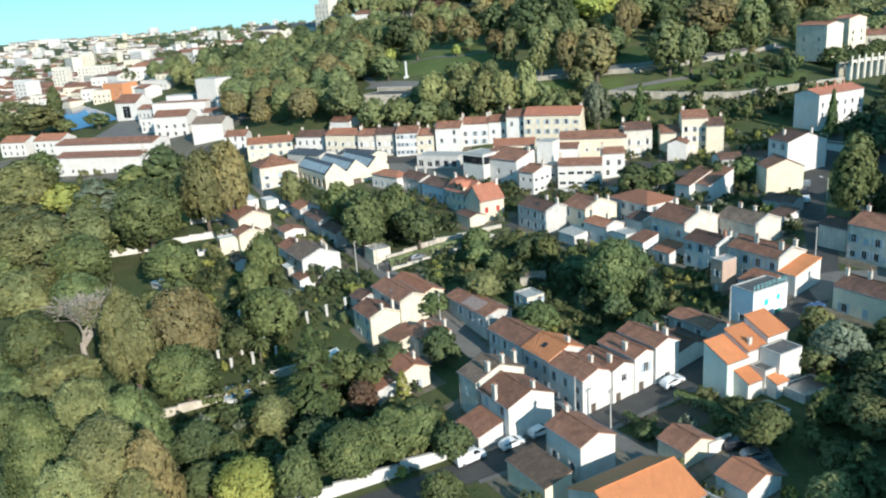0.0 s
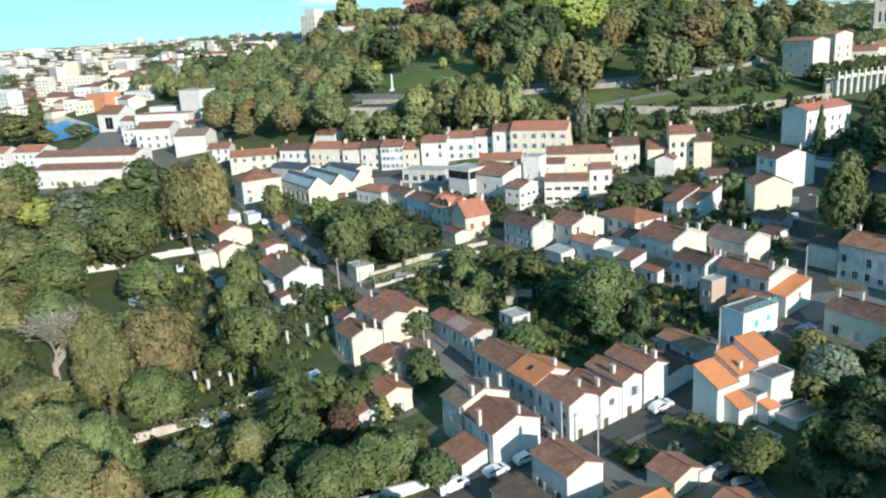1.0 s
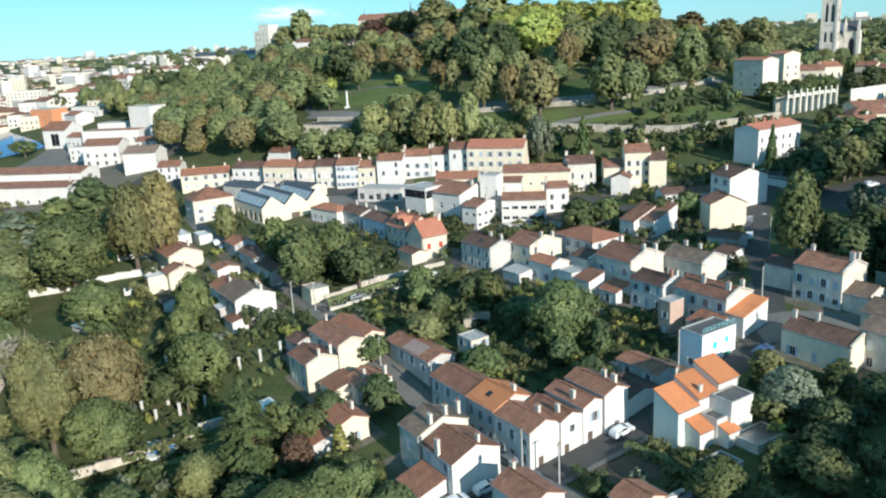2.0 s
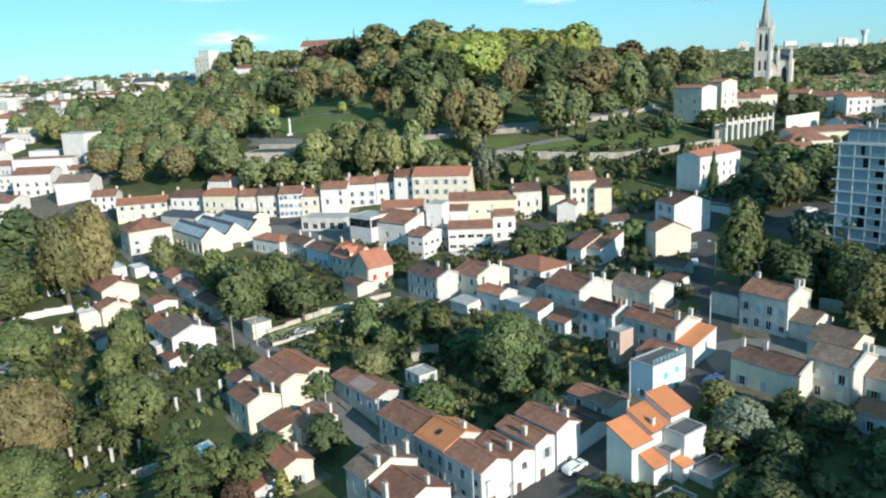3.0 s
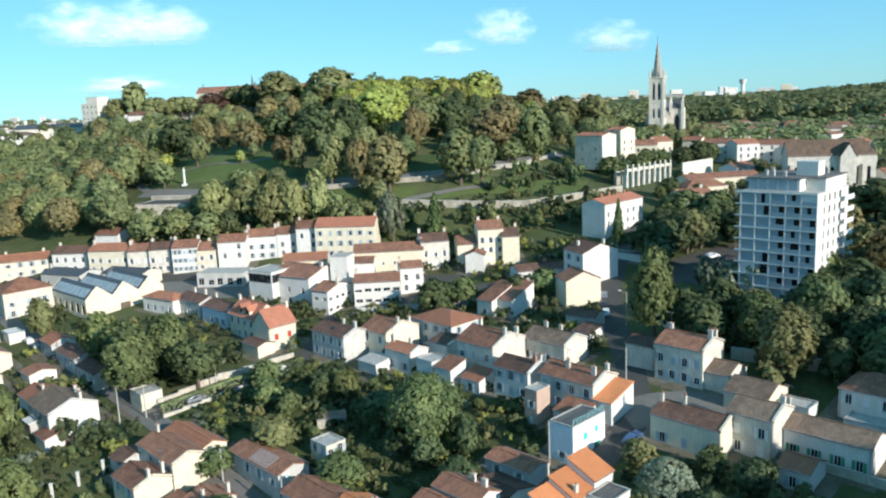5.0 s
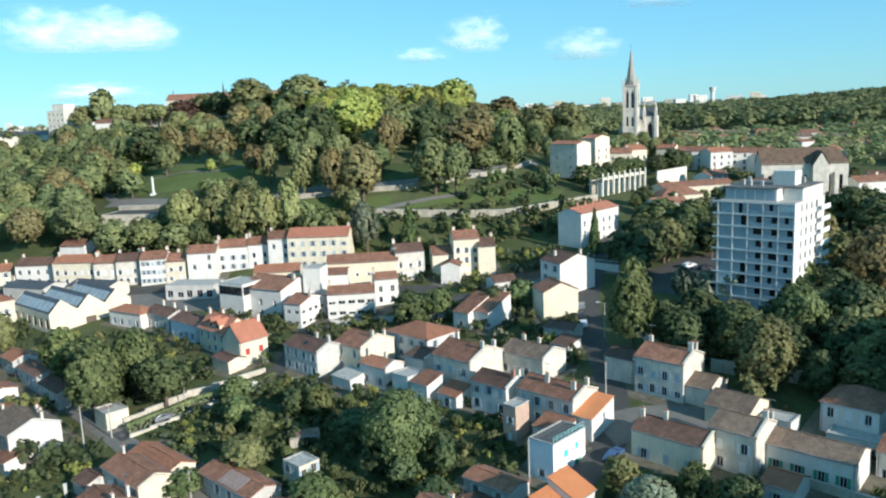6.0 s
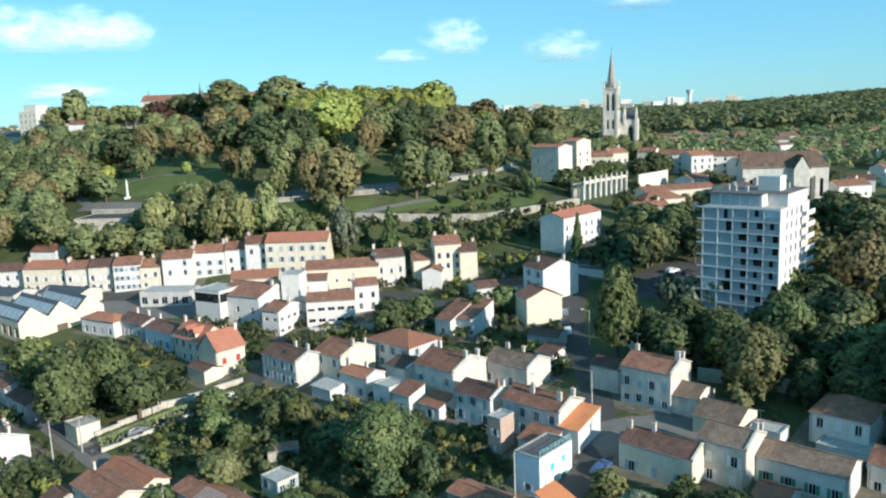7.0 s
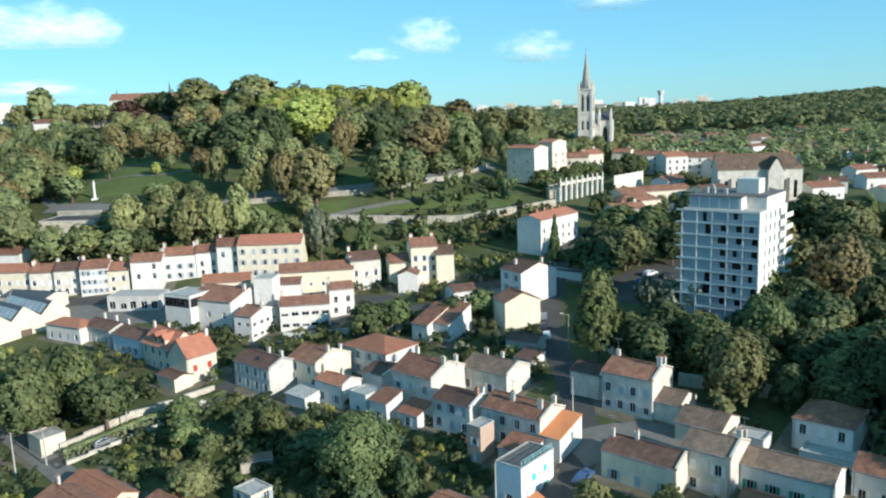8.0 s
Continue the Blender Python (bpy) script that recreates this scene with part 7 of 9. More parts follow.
tree(-48.5, 386.2, 23.0, 26.4, LEAF_LIME, "round", "bright yellow-green leafy deciduous tree", 4, group="hillside wood")
tree(-32.1, 355.1, 20.6, 7.8, LEAF_BROWN, "round", "browning autumn tree with a full crown", 0, group="hillside wood")
tree(-39.1, 322.6, 21.4, 16.3, LEAF_BROWN, "round", "browning autumn tree with a full crown", 1, group="hillside wood")
tree(-49.0, 322.6, 19.8, 9.7, LEAF_BROWN, "round", "browning autumn tree with a full crown", 2, group="hillside wood")
tree(-60.8, 326.2, 20.8, 11.4, LEAF_OLIVE_PALE, "round", "olive-green leafy tree with a full crown", 3, group="hillside wood")
tree(-85.0, 350.5, 12.6, 8.9, LEAF_BROWN, "round", "browning autumn tree with a full crown", 4, group="hillside wood")
tree(-103.7, 371.5, 15.3, 13.1, LEAF_BROWN, "round", "browning autumn tree with a full crown", 0, group="hillside wood")
tree(-120.7, 387.6, 13.5, 8.0, LEAF_BROWN, "round", "browning autumn tree with a full crown", 1, group="hillside wood")
tree(-134.8, 407.0, 13.2, 7.5, LEAF_BROWN, "round", "browning autumn tree with a full crown", 2, group="hillside wood")
tree(-146.1, 397.3, 18.5, 16.0, LEAF_DARK, "round", "dark green leafy tree in shade", 3, group="hillside wood")
tree(-125.5, 366.5, 13.7, 10.7, LEAF_PALE, "round", "leafy green deciduous tree with a full crown", 4, group="hillside wood")
tree(-176.6, 412.8, 17.7, 14.7, LEAF_OLIVE_PALE, "round", "olive-green leafy tree with a full crown", 0, group="hillside wood")
tree(-143.0, 362.9, 12.6, 11.9, LEAF_PALE, "round", "leafy green deciduous tree with a full crown", 1, group="hillside wood")
tree(-132.1, 346.0, 10.6, 9.2, LEAF_PALE, "round", "leafy green deciduous tree with a full crown", 2, group="hillside wood")
tree(-75.2, 364.1, 20.1, 17.2, LEAF_DARK, "round", "dark green leafy tree in shade", 3, group="hillside wood")
tree(-61.5, 374.0, 18.3, 12.3, LEAF_DARK, "round", "dark green leafy tree in shade", 4, group="hillside wood")
tree(-154.8, 483.9, 16.6, 16.8, LEAF_COPPER, "round", "dark purple-leaved tree with dense crown", 0, group="hillside wood")
tree(-111.8, 433.4, 15.3, 16.0, LEAF_BROWN, "round", "browning autumn tree with a full crown", 1, group="hillside wood")
tree(-93.6, 377.6, 15.6, 12.4, LEAF_DARK, "round", "dark green leafy tree in shade", 2, group="hillside wood")
tree(-75.8, 338.9, 16.5, 7.0, LEAF_OLIVE_PALE, "round", "olive-green leafy tree with a full crown", 3, group="hillside wood")
tree(5.2, 399.8, 19.9, 17.3, LEAF_BROWN, "round", "browning autumn tree with a full crown", 4, group="hillside wood")
tree(-2.6, 363.3, 19.8, 19.1, LEAF_BROWN, "round", "browning autumn tree with a full crown", 0, group="hillside wood")
tree(-13.3, 326.7, 21.8, 15.8, LEAF_PALE, "round", "leafy green deciduous tree with a full crown", 1, group="hillside wood")
tree(-5.9, 326.7, 19.3, 12.3, LEAF_PALE, "round", "leafy green deciduous tree with a full crown", 2, group="hillside wood")
tree(17.1, 379.1, 23.8, 15.4, LEAF_PALE, "round", "leafy green deciduous tree with a full crown", 3, group="hillside wood")
tree(37.2, 475.0, 21.0, 18.6, LEAF_OLIVE_PALE, "round", "olive-green leafy tree with a full crown", 4, group="hillside wood")
tree(55.9, 484.4, 24.7, 22.7, LEAF_OLIVE_PALE, "round", "olive-green leafy tree with a full crown", 0, group="hillside wood")
tree(20.6, 499.4, 18.8, 22.1, LEAF_BROWN, "round", "browning autumn tree with a full crown", 1, group="hillside wood")
tree(-30.6, 386.0, 16.6, 15.1, LEAF_PALE, "round", "leafy green deciduous tree with a full crown", 2, group="hillside wood")
tree(-20.5, 387.1, 16.6, 15.2, LEAF_DARK, "round", "dark green leafy tree in shade", 3, group="hillside wood")
tree(5.9, 359.2, 10.3, 11.0, LEAF_PALE, "round", "leafy green deciduous tree with a full crown", 4, group="hillside wood")
tree(-105.4, 361.1, 5.6, 4.4, LEAF_LIME, "round", "bright yellow-green leafy deciduous tree", 0, group="hillside wood")
tree(-101.3, 367.8, 6.2, 4.9, LEAF_PALE, "round", "leafy green deciduous tree with a full crown", 1, group="hillside wood")
tree(-98.3, 307.2, 18.7, 11.8, LEAF_OLIVE_PALE, "round", "olive-green leafy tree with a full crown", 2, group="hillside wood")
tree(-88.8, 309.5, 17.3, 11.9, LEAF_OLIVE_PALE, "round", "olive-green leafy tree with a full crown", 3, group="hillside wood")
tree(-78.6, 304.5, 18.6, 11.7, LEAF_OLIVE_PALE, "round", "olive-green leafy tree with a full crown", 4, group="hillside wood")
tree(-69.8, 304.3, 18.6, 11.3, LEAF_OLIVE_PALE, "round", "olive-green leafy tree with a full crown", 0, group="hillside wood")
tree(-62.2, 305.3, 20.2, 10.3, LEAF_OLIVE_PALE, "round", "olive-green leafy tree with a full crown", 1, group="hillside wood")
tree(-53.6, 299.5, 13.4, 9.0, LEAF_PALE, "round", "leafy green deciduous tree with a full crown", 2, group="hillside wood")
tree(-35.2, 295.4, 17.3, 10.0, LEAF_SILVER, "round", "grey-green feathery tree on a bank", 3, group="hillside wood")
tree(-47.2, 296.9, 13.3, 7.9, LEAF_PALE, "round", "leafy green deciduous tree with a full crown", 4, group="hillside wood")
tree(-136.1, 310.6, 18.1, 15.6, LEAF_PALE, "round", "leafy green deciduous tree with a full crown", 0, group="hillside wood")
tree(-122.4, 304.1, 12.7, 13.5, LEAF_PALE, "round", "leafy green deciduous tree with a full crown", 1, group="hillside wood")
tree(-111.6, 303.3, 12.7, 12.7, LEAF_PALE, "round", "leafy green deciduous tree with a full crown", 2, group="hillside wood")
tree(-101.3, 301.9, 11.5, 12.7, LEAF_PALE, "round", "leafy green deciduous tree with a full crown", 3, group="hillside wood")
tree(-93.9, 304.1, 9.7, 7.3, LEAF_DARK, "round", "dark green leafy tree in shade", 4, group="hillside wood")
tree(-21.2, 295.2, 15.8, 8.2, LEAF_CONIFER, "conifer", "slim dark green conifer on a bank", 0, group="hillside wood")
tree(31.5, 201.0, 21.0, 11.5, LEAF, "round", "tall green tree with a pointed crown", 1, group="bank wood")
tree(54.2, 224.1, 9.7, 7.9, LEAF_SILVER, "round", "grey-green feathery tree on a bank", 3, group="bank wood")
tree(49.9, 227.6, 9.9, 6.7, LEAF_SILVER, "round", "grey-green feathery tree on a bank", 4, group="bank wood")
tree(59.6, 222.5, 11.0, 8.1, LEAF_SILVER, "round", "grey-green feathery tree on a bank", 0, group="bank wood")
tree(50.5, 177.8, 14.7, 12.9, LEAF_OLIVE, "round", "olive-green leafy tree with a full crown", 1, group="bank wood")
tree(63.4, 194.9, 14.1, 11.1, LEAF, "round", "leafy green deciduous tree with a full crown", 2, group="bank wood")
tree(56.2, 207.5, 7.6, 7.2, LEAF_COPPER, "round", "dark purple-leaved tree with dense crown", 3, group="bank wood")
tree(50.2, 204.1, 8.7, 7.1, LEAF, "round", "leafy green deciduous tree with a full crown", 4, group="bank wood")
tree(37.8, 202.0, 11.0, 8.1, LEAF_DARK, "round", "dark green leafy tree in shade", 0, group="bank wood")
tree(89.0, 215.1, 19.9, 16.2, LEAF_BROWN, "round", "browning autumn tree with a full crown", 1, group="bank wood")
tree(111.6, 277.2, 16.0, 16.8, LEAF, "round", "leafy green deciduous tree with a full crown", 2, group="bank wood")
tree(117.4, 264.2, 16.2, 19.1, LEAF_OLIVE, "round", "olive-green leafy tree with a full crown", 3, group="bank wood")
tree(92.2, 239.9, 12.1, 8.5, LEAF_OLIVE, "round", "olive-green leafy tree with a full crown", 4, group="bank wood")
tree(76.9, 198.2, 13.2, 10.2, LEAF_DARK, "round", "dark green leafy tree in shade", 0, group="bank wood")
tree(87.3, 200.4, 14.6, 9.2, LEAF_DARK, "round", "dark green leafy tree in shade", 1, group="bank wood")
tree(104.6, 229.9, 12.9, 9.5, LEAF_OLIVE, "round", "olive-green leafy tree with a full crown", 2, group="bank wood")
tree(72.5, 174.0, 14.4, 9.7, LEAF_DARK, "round", "dark green leafy tree in shade", 3, group="bank wood")
tree(68.6, 185.8, 10.0, 9.5, LEAF_DARK, "round", "dark green leafy tree in shade", 4, group="bank wood")
tree(66.9, 170.5, 9.0, 9.5, LEAF_DARK, "round", "dark green leafy tree in shade", 0, group="bank wood")
tree(59.3, 174.9, 8.3, 6.8, LEAF_DARK, "round", "dark green leafy tree in shade", 1, group="bank wood")
tree(57.9, 292.3, 11.3, 12.4, LEAF, "round", "leafy green deciduous tree with a full crown", 2, group="bank wood")
tree(47.8, 271.5, 12.1, 9.8, LEAF_DARK, "round", "dark green leafy tree in shade", 3, group="bank wood")
tree(66.2, 284.2, 10.9, 12.0, LEAF_DARK, "round", "dark green leafy tree in shade", 4, group="bank wood")
tree(57.8, 266.2, 11.8, 11.2, LEAF_DARK, "round", "dark green leafy tree in shade", 0, group="bank wood")
tree(66.7, 263.6, 11.7, 7.9, LEAF_DARK, "round", "dark green leafy tree in shade", 1, group="bank wood")
tree(-88.3, 103.2, 21.0, 13.1, LEAF_OLIVE, "round", "great garden tree with autumn tints", 0, group="garden wood")
tree(-87.1, 91.9, 22.4, 11.9, LEAF, "round", "great garden tree with autumn tints", 1, group="garden wood")
tree(-74.8, 91.0, 21.5, 11.4, LEAF_OLIVE_PALE, "round", "great garden tree with autumn tints", 2, group="garden wood")
tree(-68.4, 92.5, 19.9, 8.4, LEAF_BROWN, "round", "great garden tree with autumn tints", 3, group="garden wood")
tree(-76.1, 85.6, 19.3, 10.3, LEAF_OLIVE_PALE, "round", "great garden tree with autumn tints", 4, group="garden wood")
tree(-80.3, 103.9, 19.1, 9.5, LEAF, "round", "great garden tree with autumn tints", 0, group="garden wood")
tree(-67.7, 87.9, 16.3, 9.6, LEAF_OLIVE, "round", "great garden tree with autumn tints", 1, group="garden wood")
tree(-100.3, 128.4, 23.6, 12.7, LEAF_OLIVE, "round", "olive-green leafy tree with a full crown", 3, group="garden wood")
tree(-95.0, 138.1, 20.1, 15.6, LEAF_BROWN, "round", "browning autumn tree with a full crown", 4, group="garden wood")
tree(-88.6, 127.7, 13.3, 12.5, LEAF, "round", "leafy green deciduous tree with a full crown", 0, group="garden wood")
tree(-137.4, 209.6, 25.5, 14.5, LEAF_OLIVE, "round", "tall olive-green park tree", 1, group="garden wood")
tree(-130.8, 213.4, 26.5, 12.0, LEAF_BROWN, "round", "tall browning park tree beside a green one", 3, group="garden wood")
tree(-143.2, 191.3, 22.9, 20.0, LEAF, "round", "leafy green deciduous tree with a full crown", 2, group="garden wood")
tree(-122.2, 172.5, 13.5, 14.4, LEAF, "round", "leafy green deciduous tree with a full crown", 3, group="garden wood")
tree(-98.7, 173.8, 13.7, 8.3, LEAF, "round", "leafy green deciduous tree with a full crown", 4, group="garden wood")
tree(-83.8, 150.4, 12.9, 12.2, LEAF, "round", "leafy green deciduous tree with a full crown", 0, group="garden wood")
tree(-121.6, 231.8, 11.5, 8.4, LEAF_OLIVE, "round", "olive-green leafy tree with a full crown", 1, group="garden wood")
tree(-168.8, 175.9, 19.2, 22.6, LEAF_OLIVE, "round", "olive-green leafy tree with a full crown", 2, group="garden wood")
tree(-160.9, 185.7, 15.9, 18.7, LEAF_OLIVE, "round", "olive-green leafy tree with a full crown", 3, group="garden wood")
tree(-217.0, 221.8, 22.1, 20.9, LEAF_OLIVE, "round", "olive-green leafy tree with a full crown", 4, group="garden wood")
tree(-151.9, 153.5, 14.2, 14.7, LEAF_OLIVE, "round", "olive-green leafy tree with a full crown", 0, group="garden wood")
tree(-131.7, 135.6, 13.8, 14.2, LEAF, "round", "leafy green deciduous tree with a full crown", 1, group="garden wood")
tree(-112.2, 121.9, 12.4, 13.8, LEAF_OLIVE, "round", "olive-green leafy tree with a full crown", 2, group="garden wood")
tree(-118.4, 117.1, 12.2, 11.5, LEAF, "round", "leafy green deciduous tree with a full crown", 3, group="garden wood")
tree(-96.3, 94.9, 11.8, 12.9, LEAF_DARK, "round", "dark green leafy tree in shade", 4, group="garden wood")
tree(-60.5, 102.4, 9.6, 9.9, LEAF_LIME, "round", "bright yellow-green leafy deciduous tree", 0, group="garden wood")
tree(-52.9, 103.9, 10.4, 7.8, LEAF, "round", "leafy green deciduous tree with a full crown", 1, group="garden wood")
tree(-47.8, 110.5, 9.9, 10.2, LEAF, "round", "leafy green deciduous tree with a full crown", 2, group="garden wood")
tree(-43.5, 115.9, 9.2, 9.6, LEAF, "round", "leafy green deciduous tree with a full crown", 3, group="garden wood")
tree(-39.9, 118.7, 8.4, 7.9, LEAF, "round", "leafy green deciduous tree with a full crown", 4, group="garden wood")
tree(-33.9, 117.0, 7.3, 6.0, LEAF_DARK, "round", "dark green leafy tree in shade", 0, group="garden wood")
tree(-67.4, 121.0, 8.1, 8.6, LEAF_OLIVE, "round", "olive-green leafy tree with a full crown", 1, group="garden wood")
tree(-57.1, 117.2, 6.8, 7.3, LEAF_DARK, "round", "dark green leafy tree in shade", 2, group="garden wood")
tree(-52.9, 142.6, 6.7, 6.4, LEAF_DARK, "round", "dark green leafy tree in shade", 3, group="garden wood")
tree(-93.5, 209.2, 14.8, 9.3, LEAF, "round", "leafy green deciduous tree with a full crown", 4, group="garden wood")
tree(-80.2, 192.2, 16.4, 12.7, LEAF, "round", "leafy green deciduous tree with a full crown", 0, group="garden wood")
tree(-75.0, 202.5, 15.5, 11.7, LEAF, "round", "leafy green deciduous tree with a full crown", 1, group="garden wood")
tree(-66.2, 194.8, 11.9, 9.8, LEAF_DARK, "round", "dark green leafy tree in shade", 2, group="garden wood")
tree(-44.8, 145.4, 7.8, 7.4, LEAF_DARK, "round", "dark green leafy tree in shade", 3, group="garden wood")
tree(-89.9, 146.9, 6.2, 5.9, LEAF_DARK, "round", "dark green leafy tree in shade", 4, group="garden wood")
tree(-81.7, 98.4, 9.0, 10.2, LEAF_DARK, "round", "dark green leafy tree in shade", 0, group="garden wood")
tree(-96.4, 165.9, 9.6, 7.8, LEAF, "round", "leafy green deciduous tree with a full crown", 1, group="garden wood")
tree(-59.9, 137.3, 7.7, 6.3, LEAF, "round", "leafy green deciduous tree with a full crown", 2, group="garden wood")
tree(-124.0, 140.4, 20.2, 19.7, LEAF_OLIVE, "bare", "half-bare tree with pale grey twigs", 3, bark=BARK_PALE)
tree(-15.7, 164.7, 15.2, 13.5, LEAF, "round", "leafy green deciduous tree with a full crown", 4)
tree(-41.9, 167.7, 7.8, 8.3, LEAF_OLIVE, "round", "olive-green leafy tree with a full crown", 0)
tree(-32.4, 184.8, 7.7, 7.2, LEAF, "round", "leafy green deciduous tree with a full crown", 1)
tree(-37.2, 185.6, 6.6, 5.2, LEAF_DARK, "round", "dark green leafy tree in shade", 2)
tree(-42.8, 178.7, 6.3, 5.0, LEAF, "round", "leafy green deciduous tree with a full crown", 3)
tree(-7.4, 161.8, 8.4, 4.4, LEAF_DARK, "round", "dark green leafy tree in shade", 4)
tree(-75.7, 209.1, 10.1, 7.2, LEAF_DARK, "round", "dark green leafy tree in shade", 0)
tree(-79.4, 206.8, 10.0, 8.2, LEAF, "round", "leafy green deciduous tree with a full crown", 1)
tree(-86.3, 202.3, 14.5, 10.3, LEAF, "round", "leafy green deciduous tree with a full crown", 2)
tree(-68.8, 202.9, 7.3, 5.8, LEAF, "round", "leafy green deciduous tree with a full crown", 3)
tree(-51.7, 194.8, 5.8, 6.6, LEAF, "round", "leafy green deciduous tree with a full crown", 4)
tree(-18.3, 164.5, 5.7, 6.3, LEAF_DARK, "round", "dark green leafy tree in shade", 0)
tree(-14.5, 161.7, 6.6, 7.1, LEAF_DARK, "round", "dark green leafy tree in shade", 1)
tree(-228.2, 514, 16.5, 12.9, LEAF_OLIVE_PALE, "round", "pollarded olive-green tree of a hilltop avenue", 0, group="hilltop avenue")
tree(-205.6, 514, 13.8, 11.1, LEAF_OLIVE_PALE, "round", "pollarded olive-green tree of a hilltop avenue", 1, group="hilltop avenue")
tree(-199.3, 514, 13.1, 10.2, LEAF_OLIVE_PALE, "round", "pollarded olive-green tree of a hilltop avenue", 2, group="hilltop avenue")
tree(-193.0, 514, 12.7, 10.2, LEAF_OLIVE_PALE, "round", "pollarded olive-green tree of a hilltop avenue", 3, group="hilltop avenue")
tree(-186.7, 514, 11.9, 10.1, LEAF_OLIVE_PALE, "round", "pollarded olive-green tree of a hilltop avenue", 4, group="hilltop avenue")
tree(-180.3, 514, 11.2, 10.9, LEAF_OLIVE_PALE, "round", "pollarded olive-green tree of a hilltop avenue", 0, group="hilltop avenue")
tree(-172.7, 514, 10.9, 10.8, LEAF_OLIVE_PALE, "round", "pollarded olive-green tree of a hilltop avenue", 1, group="hilltop avenue")
tree(-165.0, 514, 10.7, 10.7, LEAF_OLIVE_PALE, "round", "pollarded olive-green tree of a hilltop avenue", 2, group="hilltop avenue")



def palm(x, y, h, spread):
    """Short garden palm: ringed trunk and arching fronds."""
    rng = random.Random(5)
    top = thing("palm", pose(x, y, ground_z(x, y)), "green garden palm with arching fronds", "palm")
    bm = bmesh.new()
    for k in range(5):
        tube(bm, (0, 0, -0.3 + h * 0.13 * k), (0, 0, -0.3 + h * 0.13 * (k + 1)), 0.24, 0.19, 8)
    part("trunk", bm, BARK, top)
    bm = bmesh.new()
    for k in range(34):
        a, lift, ln = rng.uniform(0, 6.28), rng.uniform(-0.2, 1.2), spread / 2 * rng.uniform(0.8, 1.1)
        side = Vector((-math.sin(a), math.cos(a), 0))
        rows = []
        for j in range(6):
            f = j / 5
            c = Vector((math.cos(a) * ln * f, math.sin(a) * ln * f, h * 0.6 + ln * (lift * f - (0.5 + lift * 0.6) * f * f)))
            w = 0.30 * math.sin(math.pi * min(0.98, 0.12 + 0.86 * f))
            rows.append((bm.verts.new(c - side * w - Vector((0, 0, 0.12 * w))), bm.verts.new(c), bm.verts.new(c + side * w - Vector((0, 0, 0.12 * w)))))
        for ra, rb in zip(rows, rows[1:]):
            for j in (0, 1):
                bm.faces.new((ra[j], ra[j + 1], rb[j + 1], rb[j]))
    part("fronds", bm, LEAF, top)


palm(-83.1, 144.2, 7.4, 6.0)
for px, py, hh in ((-72.0, 156.6, 2.4), (-70.6, 159.0, 2.8), (-73.4, 153.4, 2.2)):
    tree(px, py, hh, hh * 1.1, LEAF_PALE, "bush", "clipped round bright green shrub", int(hh * 10) % 4, name="bush")

# ---- further garden and street trees ----
tree(-97.4, 109.6, 12.0, 12.6, LEAF_LIME, variant=1, label="yellowing tree in a garden")
tree(-111.0, 149.0, 12.4, 10.3, LEAF_OLIVE, variant=2, label="olive-green leafy garden tree")
tree(-99.0, 118.7, 10.6, 10.1, LEAF_DARK, variant=1, label="dark leafy tree in a dense garden")
tree(-111.3, 106.8, 14.0, 13.3, LEAF, variant=0)
tree(-30.6, 104.4, 7.6, 7.2, LEAF, variant=3)
tree(-54.8, 136.9, 6.6, 6.6, LEAF, variant=2)
tree(-138.2, 156.0, 13.0, 13.0, LEAF, variant=0)
tree(-69.7, 110.8, 7.0, 6.7, LEAF, variant=1)
tree(-63.5, 130.4, 16.5, 13.0, LEAF_CONIFER, "conifer", "dark green spreading fir tree in a garden", 0)
tree(-54.3, 129.9, 6.0, 6.4, LEAF_COPPER, "round", "copper-leaved ornamental garden tree", 1)
tree(-47.4, 131.6, 7.2, 3.2, LEAF_LIME, "column", "narrow clipped yellow-green cypress", 0)
tree(-185.6, 219.7, 15.4, 24.5, LEAF_SILVER, "conifer", "silvery blue cedar in a park", 2)
tree(-183.9, 251.3, 17.7, 17.0, LEAF_DARK, variant=3, label="dark green tree in a park")
tree(-188.3, 188.0, 17.0, 20.2, LEAF_OLIVE, variant=2, label="broad pale green park tree")
tree(-245.4, 256.7, 16.5, 16.8, LEAF, variant=3)
tree(-160.6, 255.8, 16.6, 13.3, LEAF_BROWN, variant=1, label="browning tree in a park")
tree(-342, 360.5, 18, 25, LEAF_OLIVE, variant=2, label="broad yellow-green tree by the river")
tree(-384, 417, 18, 10.5, LEAF, variant=1, label="tall green poplar-like tree by the river")
tree(-313, 371, 9, 12, LEAF, variant=2, label="green bushy tree on a river bank")
tree(-330, 366, 8, 12, LEAF_OLIVE, variant=3, label="olive-green bushy tree on a river bank")
tree(-345, 374, 9, 13, LEAF, variant=4, label="green bushy tree on a river bank")
tree(-352, 348, 12, 16, LEAF, variant=0, label="green bushy tree by the river")
tree(-151.0, 173.8, 15, 16.0, LEAF, variant=0)
tree(-160.5, 232.2, 13.4, 13.4, LEAF_OLIVE, variant=1, label="olive-green tree in a park")
tree(-28.2, 156.0, 7.4, 8.4, LEAF, variant=0)
tree(-8.8, 154.6, 6.0, 6.8, LEAF_DARK, variant=3, label="dark leafy garden tree")
tree(-47.8, 184.0, 6.5, 7.0, LEAF, variant=1)
tree(-51.8, 161.6, 5.8, 6.2, LEAF, variant=0)
tree(-24.8, 174.9, 7.0, 8.4, LEAF_DARK, variant=0, label="dark leafy garden tree")
tree(-13.8, 174.6, 6.2, 7.4, LEAF, variant=1)
